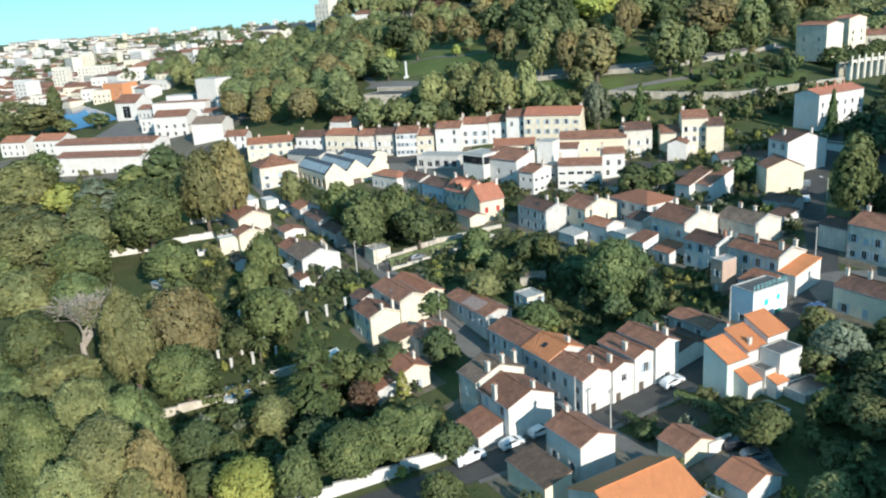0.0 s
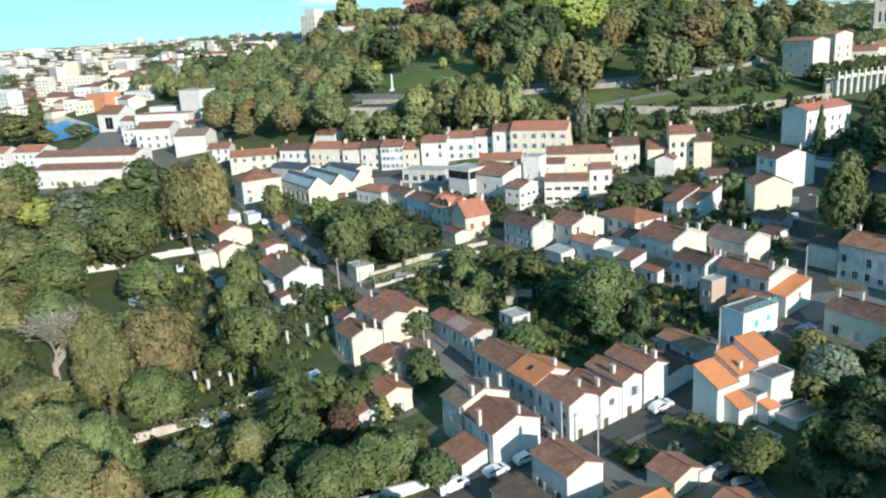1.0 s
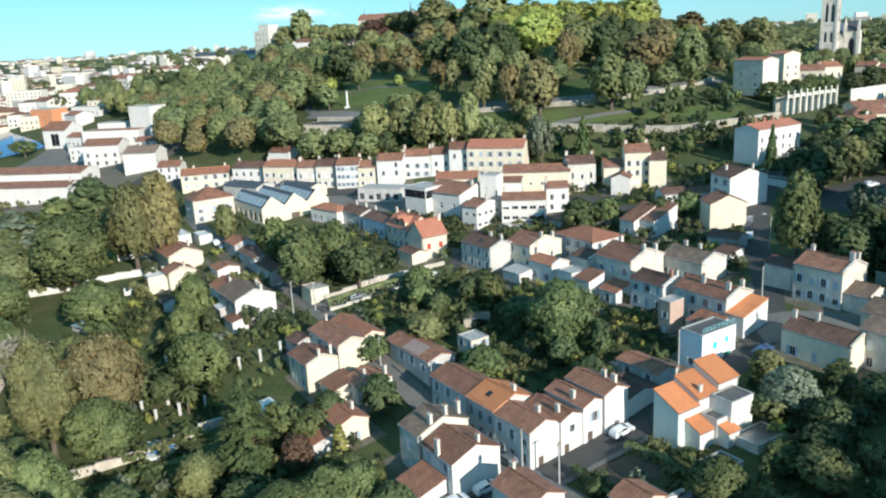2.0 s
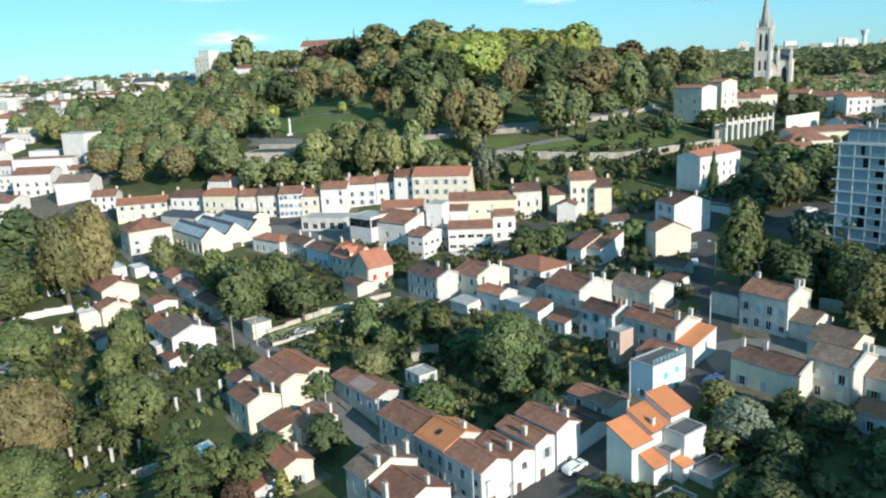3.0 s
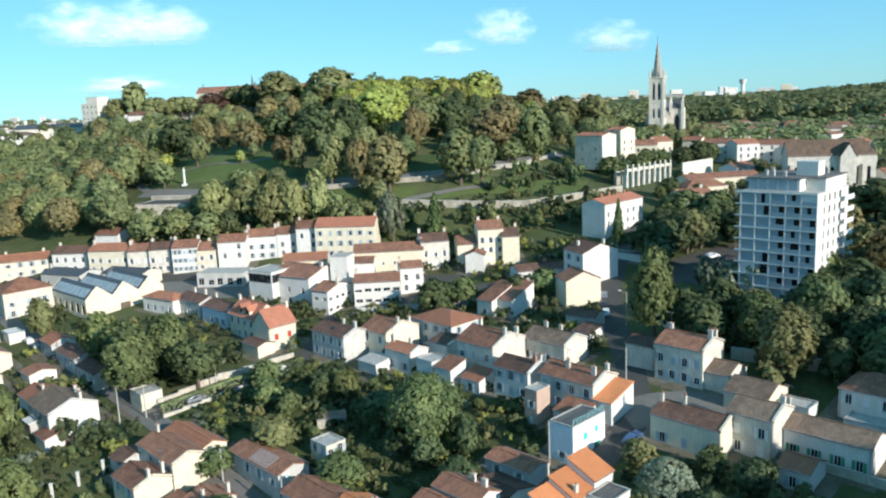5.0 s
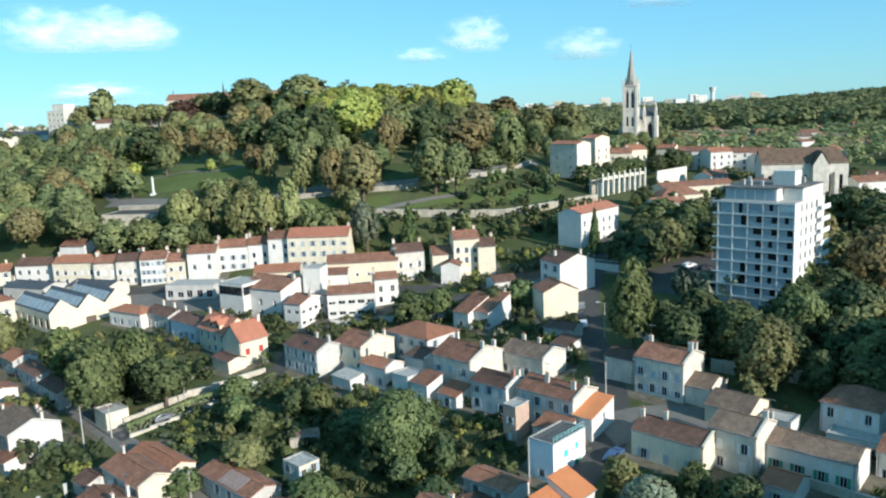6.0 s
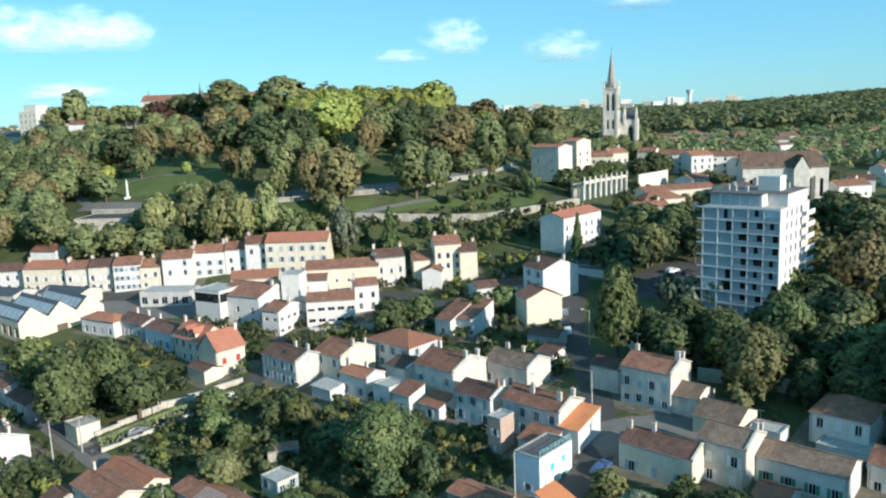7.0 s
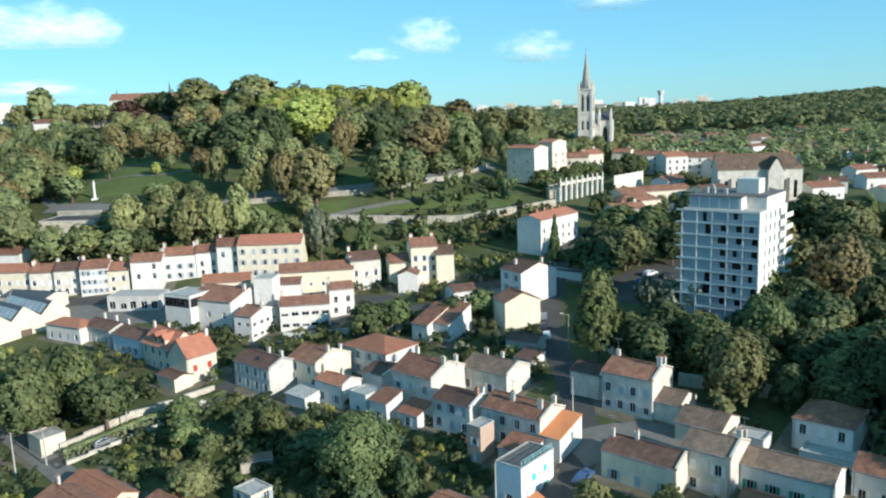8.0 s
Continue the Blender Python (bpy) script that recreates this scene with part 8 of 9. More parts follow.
tree(40.8, 195.8, 9.8, 9.8, LEAF_DARK, variant=1, label="dark green tree on a bank")
tree(52.2, 196.0, 9.8, 9.6, LEAF_COPPER, variant=3, label="dark purple-leaved tree on a bank")
tree(80, 268, 13, 12, LEAF_DARK, variant=3, label="dark green tree by the car park")
tree(-17.6, 231.0, 9.6, 10.0, LEAF_DARK, variant=3, label="dark green tree below a white complex")
tree(-11.0, 235.6, 8.2, 8.0, LEAF, variant=0)
tree(35.8, 276.6, 14.0, 4.7, LEAF_CONIFER, "conifer", "slim dark fir before a white building", 2)
tree(3.6, 233.9, 7.6, 8.6, LEAF_DARK, variant=1, label="dark round tree in a garden")
tree(10.4, 236.5, 7.6, 8.6, LEAF, variant=2)
tree(10.4, 123.6, 7.9, 8.6, LEAF, variant=3)
tree(-0.8, 115.4, 3.8, 4.1, LEAF_OLIVE, "bush", "olive-green bush in a garden", 0)
tree(2.1, 134.8, 3.6, 5.0, LEAF_OLIVE, "bush", "overgrown garden hedge bush", 1)
tree(-6.0, 125.4, 3.2, 5.6, LEAF_DARK, "bush", "dark overgrown hedge bush", 2)
tree(23.9, 133.0, 6.4, 7.0, LEAF_DARK, variant=0, label="dark leafy tree on a garden slope")
tree(18.9, 130.0, 5.5, 6.0, LEAF, variant=1)
tree(18.8, 143.2, 5.0, 5.2, LEAF_OLIVE, variant=2, label="olive-green shrubby garden tree")
tree(22.8, 144.8, 8.6, 9.4, LEAF_SILVER, variant=3, label="silvery grey-green garden tree")
tree(20.9, 111.6, 9.5, 8.7, LEAF_CONIFER, "conifer", "green fir in a garden", 0)
tree(17.8, 109.4, 6.4, 7.1, LEAF_OLIVE, variant=1, label="olive-green leafy garden tree")
tree(24.2, 125.4, 7.2, 7.9, LEAF_OLIVE, variant=2, label="olive-green leafy garden tree")
tree(20.4, 154.0, 5.4, 6.4, LEAF_OLIVE, variant=3, label="olive-green tree beside the road")
tree(27.0, 138.5, 6.5, 7.0, LEAF_DARK, variant=0, label="dark leafy tree on a garden slope")
tree(30.5, 150.5, 5.5, 6.0, LEAF, variant=1)
tree(35.5, 146.0, 6.0, 6.5, LEAF_DARK, variant=2, label="dark leafy garden tree")
tree(16.5, 126.2, 5.6, 2.2, LEAF_DARK, "column", "narrow dark cypress in a garden", 1)

# tall trees added, mostly out of view, to throw shade over the right-hand gardens
for px, py, hh in ((46, 95, 20), (54, 107, 20), (58, 118, 19), (50, 87, 20), (63, 128, 18), (43, 86, 19), (79, 149, 22), (85, 156, 22), (88, 167, 20), (79, 141, 18), (93, 176, 16), (74, 172, 12), (96, 166, 18), (90, 155, 18), (84, 148, 17)):
    tree(px, py, hh, hh * 0.9, LEAF_DARK, variant=px % 4, label="tall dark tree added to shade a garden slope")

for px, py, hh, ww in ((42.5, 250.0, 9, 9), (47.5, 258.5, 12, 11), (53.0, 262.5, 12, 11), (40.5, 262.0, 11, 10)):
    tree(px, py, hh, ww, LEAF_DARK, variant=int(px) % 4, label="dark green tree shading a car park")


def scatter(seed, count, spot, kinds, hmin, hmax, label, group, gap, name="tree"):
    """Trees or bushes spread at random where spot() allows it."""
    rng = random.Random(seed)
    placed, tries = [], 0
    while len(placed) < count and tries < count * 60:
        tries += 1
        x, y = spot(rng)
        if x is None or any((x - a) ** 2 + (y - b) ** 2 < gap * gap for a, b in placed):
            continue
        placed.append((x, y))
        leaf, kind, spread = rng.choice(kinds)
        h = rng.uniform(hmin, hmax)
        tree(x, y, h, h * spread * rng.uniform(0.85, 1.15), leaf, kind, label, rng.randint(0, 3), group=group, name=name)


def between(poly):
    """Random points inside a polygon of plan points."""
    xs, ys = [p[0] for p in poly], [p[1] for p in poly]

    def spot(rng):
        x, y = rng.uniform(min(xs), max(xs)), rng.uniform(min(ys), max(ys))
        hit = False
        for (x0, y0), (x1, y1) in zip(poly, poly[1:] + poly[:1]):
            if (y0 > y) != (y1 > y) and x < (x1 - x0) * (y - y0) / (y1 - y0) + x0:
                hit = not hit
        return (x, y) if hit else (None, None)
    return spot


BUSHES = [(LEAF_DARK, "bush", 1.3), (LEAF_DARK, "bush", 1.4), (LEAF_OLIVE, "bush", 1.3), (LEAF, "round", 0.9)]
scatter(3, 44, between([(-66, 188), (-46, 204), (-20, 196), (4, 168), (2, 160), (-12, 152), (-26, 156), (-44, 172)]), BUSHES, 1.2, 3.4, "overgrown shrub in an allotment garden", "garden shrubs", 2.6, "bush")
scatter(4, 46, between([(-60, 108), (-36, 121), (-40, 130), (-56, 142), (-72, 130), (-70, 116)]), BUSHES, 1.2, 4.0, "leafy green shrub in a garden", "garden shrubs", 3.0, "bush")
scatter(6, 34, between([(16, 104), (34, 112), (48, 140), (36, 150), (24, 146), (14, 124)]), BUSHES, 1.5, 5.0, "leafy shrub on a garden slope", "garden shrubs", 3.0, "bush")
scatter(7, 16, between([(-140, 100), (-66, 96), (-70, 112), (-92, 118), (-112, 124), (-140, 150)]), [(LEAF, "round", 0.95), (LEAF_DARK, "round", 0.95), (LEAF_DARK, "round", 0.9)], 6, 9, "leafy tree of a dense garden wood", "garden wood", 5.5)
scatter(8, 26, between([(-130, 150), (-90, 150), (-76, 172), (-100, 200), (-125, 196)]), BUSHES, 1.5, 5.0, "leafy green shrub in a garden", "garden shrubs", 5.0, "bush")
scatter(9, 36, between([(-260, 170), (-150, 150), (-140, 190), (-150, 236), (-200, 246), (-260, 236)]), [(LEAF_OLIVE, "round", 1.05), (LEAF_OLIVE, "round", 0.95), (LEAF_LIME, "round", 1.0), (LEAF, "round", 1.0)], 8, 14, "leafy tree of a park below the town", "park trees", 9)
scatter(10, 34, between([(38, 192), (62, 178), (100, 190), (112, 240), (88, 236), (60, 204), (46, 212)]), [(LEAF_DARK, "round", 0.95), (LEAF_DARK, "round", 0.9), (LEAF, "round", 0.95), (LEAF_OLIVE, "round", 0.9)], 8, 13, "leafy tree on the bank below the flats", "bank wood", 6.0)
scatter(12, 30, between([(86, 236), (150, 225), (190, 300), (120, 320), (60, 300), (44, 262), (76, 266)]), [(LEAF, "round", 0.95), (LEAF_OLIVE, "round", 0.95), (LEAF_DARK, "round", 0.9), (LEAF_BROWN, "round", 0.9)], 9, 14, "leafy tree behind the flats", "bank wood", 8.0)
# mostly dark leaves: shade from trees further right is put into their colour
scatter(13, 26, between([(60, 168), (100, 168), (110, 190), (76, 186)]), [(LEAF_DARK, "round", 0.95), (LEAF_DARK, "round", 0.9), (LEAF, "round", 0.95), (LEAF_OLIVE, "round", 0.9)], 8, 13, "leafy tree on the bank below the flats", "bank wood", 6.0)
scatter(14, 26, between([(-20, 285), (40, 296), (46, 326), (0, 308), (-34, 308)]), [(LEAF_DARK, "bush", 1.2), (LEAF, "round", 0.8), (LEAF_OLIVE, "bush", 1.2)], 3, 7, "shrub on the bank under an old wall", "bank shrubs", 5.0, "bush")
scatter(15, 26, between([(-4, 322), (34, 344), (26, 366), (4, 344)]), [(LEAF_DARK, "bush", 1.2), (LEAF_DARK, "round", 0.8), (LEAF, "bush", 1.2)], 3, 8, "dark shrub on a hillside lawn", "bank shrubs", 6.0, "bush")
scatter(16, 18, between([(50, 380), (96, 400), (100, 412), (70, 392), (44, 352), (60, 356)]), [(LEAF_DARK, "round", 0.9), (LEAF, "round", 0.9)], 8, 12, "dark tree above the arcade", "bank wood", 6.0)
MIX = [(LEAF_PALE, "round", 0.85), (LEAF_OLIVE_PALE, "round", 0.8), (LEAF_PALE, "round", 0.85), (LEAF_DARK, "round", 0.8), (LEAF_BROWN, "round", 0.8), (LEAF_PALE, "round", 0.75)]
AUT = [(LEAF_BROWN, "round", 0.85), (LEAF_OLIVE_PALE, "round", 0.85), (LEAF_PALE, "round", 0.8), (LEAF_BROWN, "round", 0.75), (LEAF_DARK, "round", 0.8)]
LBL = "broad deciduous tree in a hillside park wood"
scatter(20, 14, between([(-110, 304), (-36, 306), (-34, 322), (-70, 322), (-90, 340), (-112, 330)]), MIX, 7, 10, LBL, "hillside wood", 7.0)
scatter(25, 14, between([(-140, 350), (-132, 400), (-176, 420), (-170, 380)]), [(LEAF, "round", 0.8), (LEAF_LIME, "round", 0.8)], 6, 10, LBL, "hillside wood", 6.0)
joined_wood("hillside_wood", 21, [
    (150, between([(-204, 334), (-184, 312), (-140, 312), (-146, 345), (-160, 385), (-150, 420), (-180, 470), (-232, 488), (-310, 478), (-370, 492), (-345, 470), (-285, 430), (-240, 388)]), MIX, 13, 18, 7.5),
    (70, between([(-150, 400), (-80, 380), (-76, 350), (-44, 342), (-14, 350), (16, 400), (60, 440), (66, 500), (30, 486), (-14, 462), (-26, 386), (-66, 398), (-82, 440), (-100, 480), (-160, 470)]), AUT + MIX, 10, 14, 8.5),
    (70, between([(-120, 480), (-110, 504), (20, 508), (40, 488), (-16, 470), (-30, 392), (-64, 404), (-78, 440), (-74, 470)]), [(LEAF_LIME, "round", 0.9), (LEAF_LIME, "round", 0.8), (LEAF_OLIVE, "round", 0.85)], 11, 14, 7.5),
    (22, between([(-200, 520), (-118, 512), (-118, 524), (-200, 536)]), [(LEAF, "round", 0.85), (LEAF_OLIVE, "round", 0.85), (LEAF_DARK, "round", 0.8)], 8, 11, 6.0),
    (44, between([(34, 400), (60, 404), (110, 460), (120, 520), (70, 510), (50, 450)]), MIX, 10, 14, 8.0),
    (150, between([(-140, 398), (-84, 384), (-70, 352), (-36, 346), (12, 362), (56, 440), (6, 484), (-124, 494)]), [(LEAF_DARK, "bush", 1.4), (LEAF, "bush", 1.3), (LEAF_BROWN, "bush", 1.2)], 3, 6, 5.0),
    (60, between([(-112, 300), (-30, 300), (-24, 310), (-70, 316), (-112, 318)]), [(LEAF_DARK, "bush", 1.4), (LEAF, "bush", 1.3)], 3, 6, 4.0),
], "mixed green, yellow and brown wood on a park hillside")


def far_wood(seed, count, spot, size, leaf, label):
    """Distant woodland: crowns of coarse leaf clumps joined into one canopy."""
    rng = np.random.default_rng(seed)
    pick = random.Random(seed)
    vs, n = [], 0
    while n < count:
        x, y = spot(pick)
        if x is None:
            continue
        n += 1
        r = pick.uniform(*size)
        d = rng.normal(size=(64, 3))
        d[:, 2] = np.abs(d[:, 2]) * 0.9
        d /= np.linalg.norm(d, axis=1)[:, None]
        c = np.array((x, y, ground_z(x, y) + r * 0.7)) + d * np.array((r, r, 1.1 * r)) * rng.uniform(0.75, 1.05, (64, 1))
        q = d + rng.normal(size=(64, 3)) * 0.3 + np.array((0, 0, 0.4))
        q /= np.linalg.norm(q, axis=1)[:, None]
        u = np.cross(q, np.array((0.31, 0.77, 0.2)))
        u /= np.linalg.norm(u, axis=1)[:, None]
        w = np.cross(q, u)
        a = rng.uniform(0, 6.28, (64, 1))
        vs.append(np.stack([c + r * 0.27 * rng.uniform(0.7, 1.3, (64, 1)) * (u * np.cos(a + 2.1 * j) + w * np.sin(a + 2.1 * j)) for j in range(3)], axis=1).reshape(-1, 3))
    v = np.concatenate(vs)
    leaf_mesh("far_wood", v, np.zeros(len(v) // 3), [leaf], label, "wood")


# woods 31, 32 and 34 take the paler leaves in place of distance haze
far_wood(31, 3000, between([(170, 860), (420, 780), (1400, 900), (1600, 1500), (900, 1750), (330, 1500)]), (8, 13), LEAF_PALE, "dense green woodland on a far hillside")
far_wood(32, 1300, between([(110, 430), (300, 420), (620, 640), (500, 800), (160, 700)]), (3.0, 6.5), LEAF_PALE, "scattered trees of the far valley")
far_wood(33, 260, between([(-300, 480), (-240, 560), (-700, 1300), (-1400, 1300), (-500, 480)]), (4, 8), LEAF, "scattered trees of the far town")
far_wood(36, 700, between([(-90, 530), (120, 520), (160, 760), (330, 1400), (-100, 1100)]), (5, 9), LEAF_OLIVE, "trees on the slope behind the hill")
far_wood(34, 1100, between([(-1500, 1700), (1500, 1700), (1500, 2280), (-1500, 2280)]), (5, 9), LEAF_PALE, "dark woodland along the horizon")
far_wood(35, 30, between([(-470, 470), (-390, 405), (-352, 362), (-400, 372), (-480, 440)]), (3, 6), LEAF_OLIVE, "riverside trees and bushes")

# ---- undergrowth between the houses ----
def open_ground(poly, clear=0.9):
    """Random points of a polygon that keep off houses and roads."""
    inside = between(poly)

    def spot(rng):
        x, y = inside(rng)
        if x is None:
            return None, None
        for fx, fy, c, sn, hl, hw in FOOTPRINTS:
            dx, dy = x - fx, y - fy
            if abs(c * dx + sn * dy) < hl + clear and abs(c * dy - sn * dx) < hw + clear:
                return None, None
        if any((x - rx) ** 2 + (y - ry) ** 2 < (rw + clear) ** 2 for rx, ry, rw in ROADS):
            return None, None
        return x, y
    return spot


# trodden yards round the houses
rng_yard = random.Random(77)
for fx, fy, c, sn, hl, hw in FOOTPRINTS[:]:
    if 100 < fy < 290 and -135 < fx < 70 and hl * hw > 6:
        west, east, south, north = [rng_yard.uniform(0.8, 3.4) for _ in range(4)]
        corners = [(fx + c * a - sn * b, fy + sn * a + c * b) for a, b in ((-hl - west, -hw - south), (hl + east, -hw - south), (hl + east, hw + north), (-hl - west, hw + north))]
        lawn("yard_ground", corners, YARD, "trodden earth and gravel yard round a house", 0.04 + 0.02 * rng_yard.random(), 8)

SHRUBS = BUSHES[:3] + [(LEAF_DARK, "bush", 1.6), (LEAF, "bush", 1.8), (LEAF_DARK, "bush", 1.1), (LEAF_SILVER, "bush", 1.2), (LEAF_LIME, "bush", 1.2)]
joined_wood("garden_undergrowth", 51, [
    (240, open_ground([(-140, 96), (-40, 96), (-28, 112), (-42, 136), (-60, 150), (-104, 152), (-140, 150)]), SHRUBS, 0.9, 3.6, 1.9),
    (160, open_ground([(-26, 96), (40, 96), (70, 128), (72, 150), (30, 156), (8, 150), (-20, 124)]), SHRUBS, 0.8, 3.0, 1.6),
    (330, open_ground([(-72, 184), (-44, 206), (-10, 192), (14, 168), (2, 154), (-18, 146), (-36, 158), (-60, 176)]), SHRUBS, 0.7, 2.6, 1.4),
    (330, open_ground([(-130, 150), (-90, 146), (-62, 176), (-78, 190), (-60, 208), (-76, 240), (-110, 240), (-130, 200)]), SHRUBS, 0.9, 3.6, 1.8),
    (300, open_ground([(-60, 216), (-8, 196), (26, 196), (32, 250), (24, 284), (-40, 284), (-70, 252)]), SHRUBS + [(LEAF_DARK, "round", 0.9)], 0.9, 3.6, 1.8),
    (90, open_ground([(26, 160), (64, 148), (112, 160), (112, 196), (60, 206), (34, 200)]), SHRUBS + [(LEAF_BROWN, "round", 0.9)], 1.0, 6.0, 3.0),
    (120, open_ground([(-200, 160), (-130, 160), (-112, 240), (-130, 270), (-150, 290), (-230, 300), (-260, 240)]), SHRUBS[:6], 1.5, 5.0, 4.0),
    (90, open_ground([(-150, 286), (36, 290), (44, 330), (0, 318), (-60, 312), (-150, 308)]), SHRUBS[:6], 1.5, 5.0, 4.0),
    (46, open_ground([(52, 300), (74, 300), (112, 330), (150, 350), (170, 400), (118, 402), (92, 372), (58, 338)]), [(LEAF_DARK, "round", 0.9), (LEAF, "round", 0.9), (LEAF_OLIVE, "bush", 1.4)], 3.0, 8.0, 4.0),
    (70, open_ground([(-104, 134), (-80, 142), (-66, 160), (-70, 172), (-92, 168), (-102, 156)]), [(LEAF_DARK, "bush", 1.5), (LEAF, "bush", 1.4)], 0.6, 2.0, 2.0),
    (60, open_ground([(60, 240), (170, 220), (200, 330), (90, 330)]), SHRUBS[:6] + [(LEAF_DARK, "round", 0.9)], 2.0, 8.0, 5.0),
], "tangled shrubs and saplings of back gardens", 500, 240, "shrubs")


def hedge(line, height, thick, label, leaf):
    """Clipped hedge of dense leaf clumps."""
    rng = random.Random(int(line[0][0] * 10) + 7)
    verts, faces = [], []
    for (x0, y0), (x1, y1) in zip(line, line[1:]):
        ln = math.hypot(x1 - x0, y1 - y0)
        for _ in range(int(ln * 130)):
            f, a, h = rng.random(), rng.uniform(-1, 1), rng.random()
            if abs(a) < 0.8 and h < 0.85:
                h = 0.85 + 0.15 * rng.random()
            px, py = x0 + (x1 - x0) * f - (y1 - y0) / ln * a * thick / 2, y0 + (y1 - y0) * f + (x1 - x0) / ln * a * thick / 2
            c = Vector((px, py, ground_z(px, py) + height * h))
            n = Vector((-(y1 - y0) / ln * a + rng.gauss(0, 0.3), (x1 - x0) / ln * a + rng.gauss(0, 0.3), 0.8 * h + rng.gauss(0, 0.3))).normalized()
            u = n.orthogonal().normalized() * 0.17
            v = n.cross(u)
            k = len(verts)
            verts.extend([c - u, c + v, c + u, c - v])
            faces.append((k, k + 1, k + 2, k + 3))
    me = bpy.data.meshes.new("hedge")
    me.from_pydata([tuple(v) for v in verts], [], faces)
    me.materials.append(leaf)
    tagged(new("hedge", me), label, "hedge")


hedge([(-70.6, 184.6), (-59.6, 195.2), (-50.0, 202.4)], 2.0, 1.7, "clipped bright green hedge beside a lane", LEAF_PALE)
hedge([(-84, 214), (-74, 222)], 2.0, 1.6, "clipped bright green hedge in a garden", LEAF_LIME)
hedge([(-88, 118), (-74, 130)], 2.0, 1.8, "clipped green hedge along a garden wall", LEAF)
hedge([(-9.4, 130.0), (-3.0, 123.0), (2.0, 121.4)], 1.8, 1.6, "overgrown dark hedge beside a street", LEAF_DARK)
hedge([(-2.0, 136.0), (3.4, 133.0), (6.4, 128.8)], 1.8, 1.6, "overgrown hedge of a street garden", LEAF)
hedge([(-50.0, 203.4), (-45.8, 206.0)], 1.8, 2.0, "rounded hedge clump by a lane", LEAF)


# ---- parked cars ----
def car(x, y, yaw, paint, label, van=False, lift=0.1):
    zs = [ground_z(x + dx, y + dy) for dx, dy in ((-1.5, 0), (1.5, 0), (0, 1.5), (0, -1.5))]
    nx, ny = (zs[1] - zs[0]) / 3, (zs[2] - zs[3]) / 3
    up = Vector((-nx, -ny, 1)).normalized()
    q = Vector((0, 0, 1)).rotation_difference(up).to_matrix().to_4x4()
    name = "van" if van else "car"
    top = thing(name, Matrix.Translation((x, y, ground_z(x, y) + lift)) @ q @ pose(0, 0, 0, 0, 0, yaw), label, name, "parked vehicles")
    if van:
        prof = [(-2.4, 0.35), (-2.45, 1.0), (-2.35, 2.0), (-2.2, 2.1), (1.1, 2.1), (1.8, 1.25), (2.4, 1.05), (2.45, 0.35)]
    else:
        prof = [(-2.0, 0.32), (-2.05, 0.75), (-1.95, 0.95), (-1.55, 1.38), (-0.2, 1.46), (0.35, 1.4), (1.05, 0.98), (1.95, 0.82), (2.05, 0.6), (2.0, 0.32)]
    bm = bmesh.new()
    rows = []
    for s, tuck in ((-1, 1.0), (-0.96, 0.0), (0.96, 0.0), (1, 1.0)):
        row = []
        for px, pz in prof:
            inset = 0.0 if pz < 1.0 else (0.16 * min(1, (pz - 0.95) / 0.45))
            yy = s * 0.86 - math.copysign(inset, s)
            row.append(bm.verts.new((px * (0.985 if tuck else 1), yy, pz)))
        rows.append(row)
    for ra, rb in zip(rows, rows[1:]):
        for k in range(len(prof) - 1):
            bm.faces.new((ra[k], ra[k + 1], rb[k + 1], rb[k]))
        bm.faces.new((ra[-1], ra[0], rb[0], rb[-1]))
    bm.faces.new(rows[0])
    bm.faces.new(rows[-1][::-1])
    part("body", bm, paint, top)
    glass = [((1.12, 2.02), (1.76, 1.32))] if van else [((0.40, 1.40), (1.0, 1.03)), ((-1.52, 1.38), (-1.9, 1.02))]
    for (xa, za), (xb, zb) in glass:
        bm = bmesh.new()
        quad(bm, (xa + 0.03, -0.66, za + 0.02), (xa + 0.03, 0.66, za + 0.02), (xb + 0.03, 0.74, zb + 0.02), (xb + 0.03, -0.74, zb + 0.02))
        part("windscreen", bm, PANEWORK, top)
    for s in (-1, 1):
        bm = bmesh.new()
        if van:
            quad(bm, (0.4, s * 0.80, 1.32), (1.6, s * 0.80, 1.32), (1.1, s * 0.725, 1.95), (0.4, s * 0.725, 1.95))
        else:
            quad(bm, (-1.6, s * 0.845, 1.02), (0.85, s * 0.845, 1.02), (0.3, s * 0.725, 1.36), (-1.35, s * 0.725, 1.34))
        part("side_window", bm, PANEWORK, top)
        for px in ((-1.5, 1.5) if van else (-1.25, 1.25)):
            bm = bmesh.new()
            tube(bm, (px, s * 0.68, 0.31), (px, s * 0.88, 0.31), 0.31, 0.31, 14)
            wh = part("wheel", bm, RUBBER, top)
            bm = bmesh.new()
            tube(bm, (px, s * 0.88, 0.31), (px, s * 0.895, 0.31), 0.19, 0.17, 10)
            part("rim", bm, METAL, wh)
        bm = bmesh.new()
        e = prof[-1][0]
        box(bm, e - 0.1, e + 0.03, s * 0.62 - 0.16, s * 0.62 + 0.16, 0.62, 0.76)
        part("headlight", bm, FRAME_WHITE, top)


car(-2.8, 140.6, 44, CAR_WHITE, "white hatchback parked on the street")
car(-25.8, 122.0, 44, CAR_WHITE, "white hatchback parked by a white gable")
car(-22.0, 125.6, 44, CAR_WHITE, "white saloon parked by a white gable")
car(-31.3, 117.6, 44, CAR_WHITE, "white delivery van parked by a wall", van=True)
car(-20.2, 133.0, 138, CAR_GREY, "silver-blue car in a narrow lane")
car(7.0, 123.8, 20, CAR_DARK, "dark car parked in a yard")
car(9.4, 121.4, 20, CAR_GREY, "silver car parked in a yard")
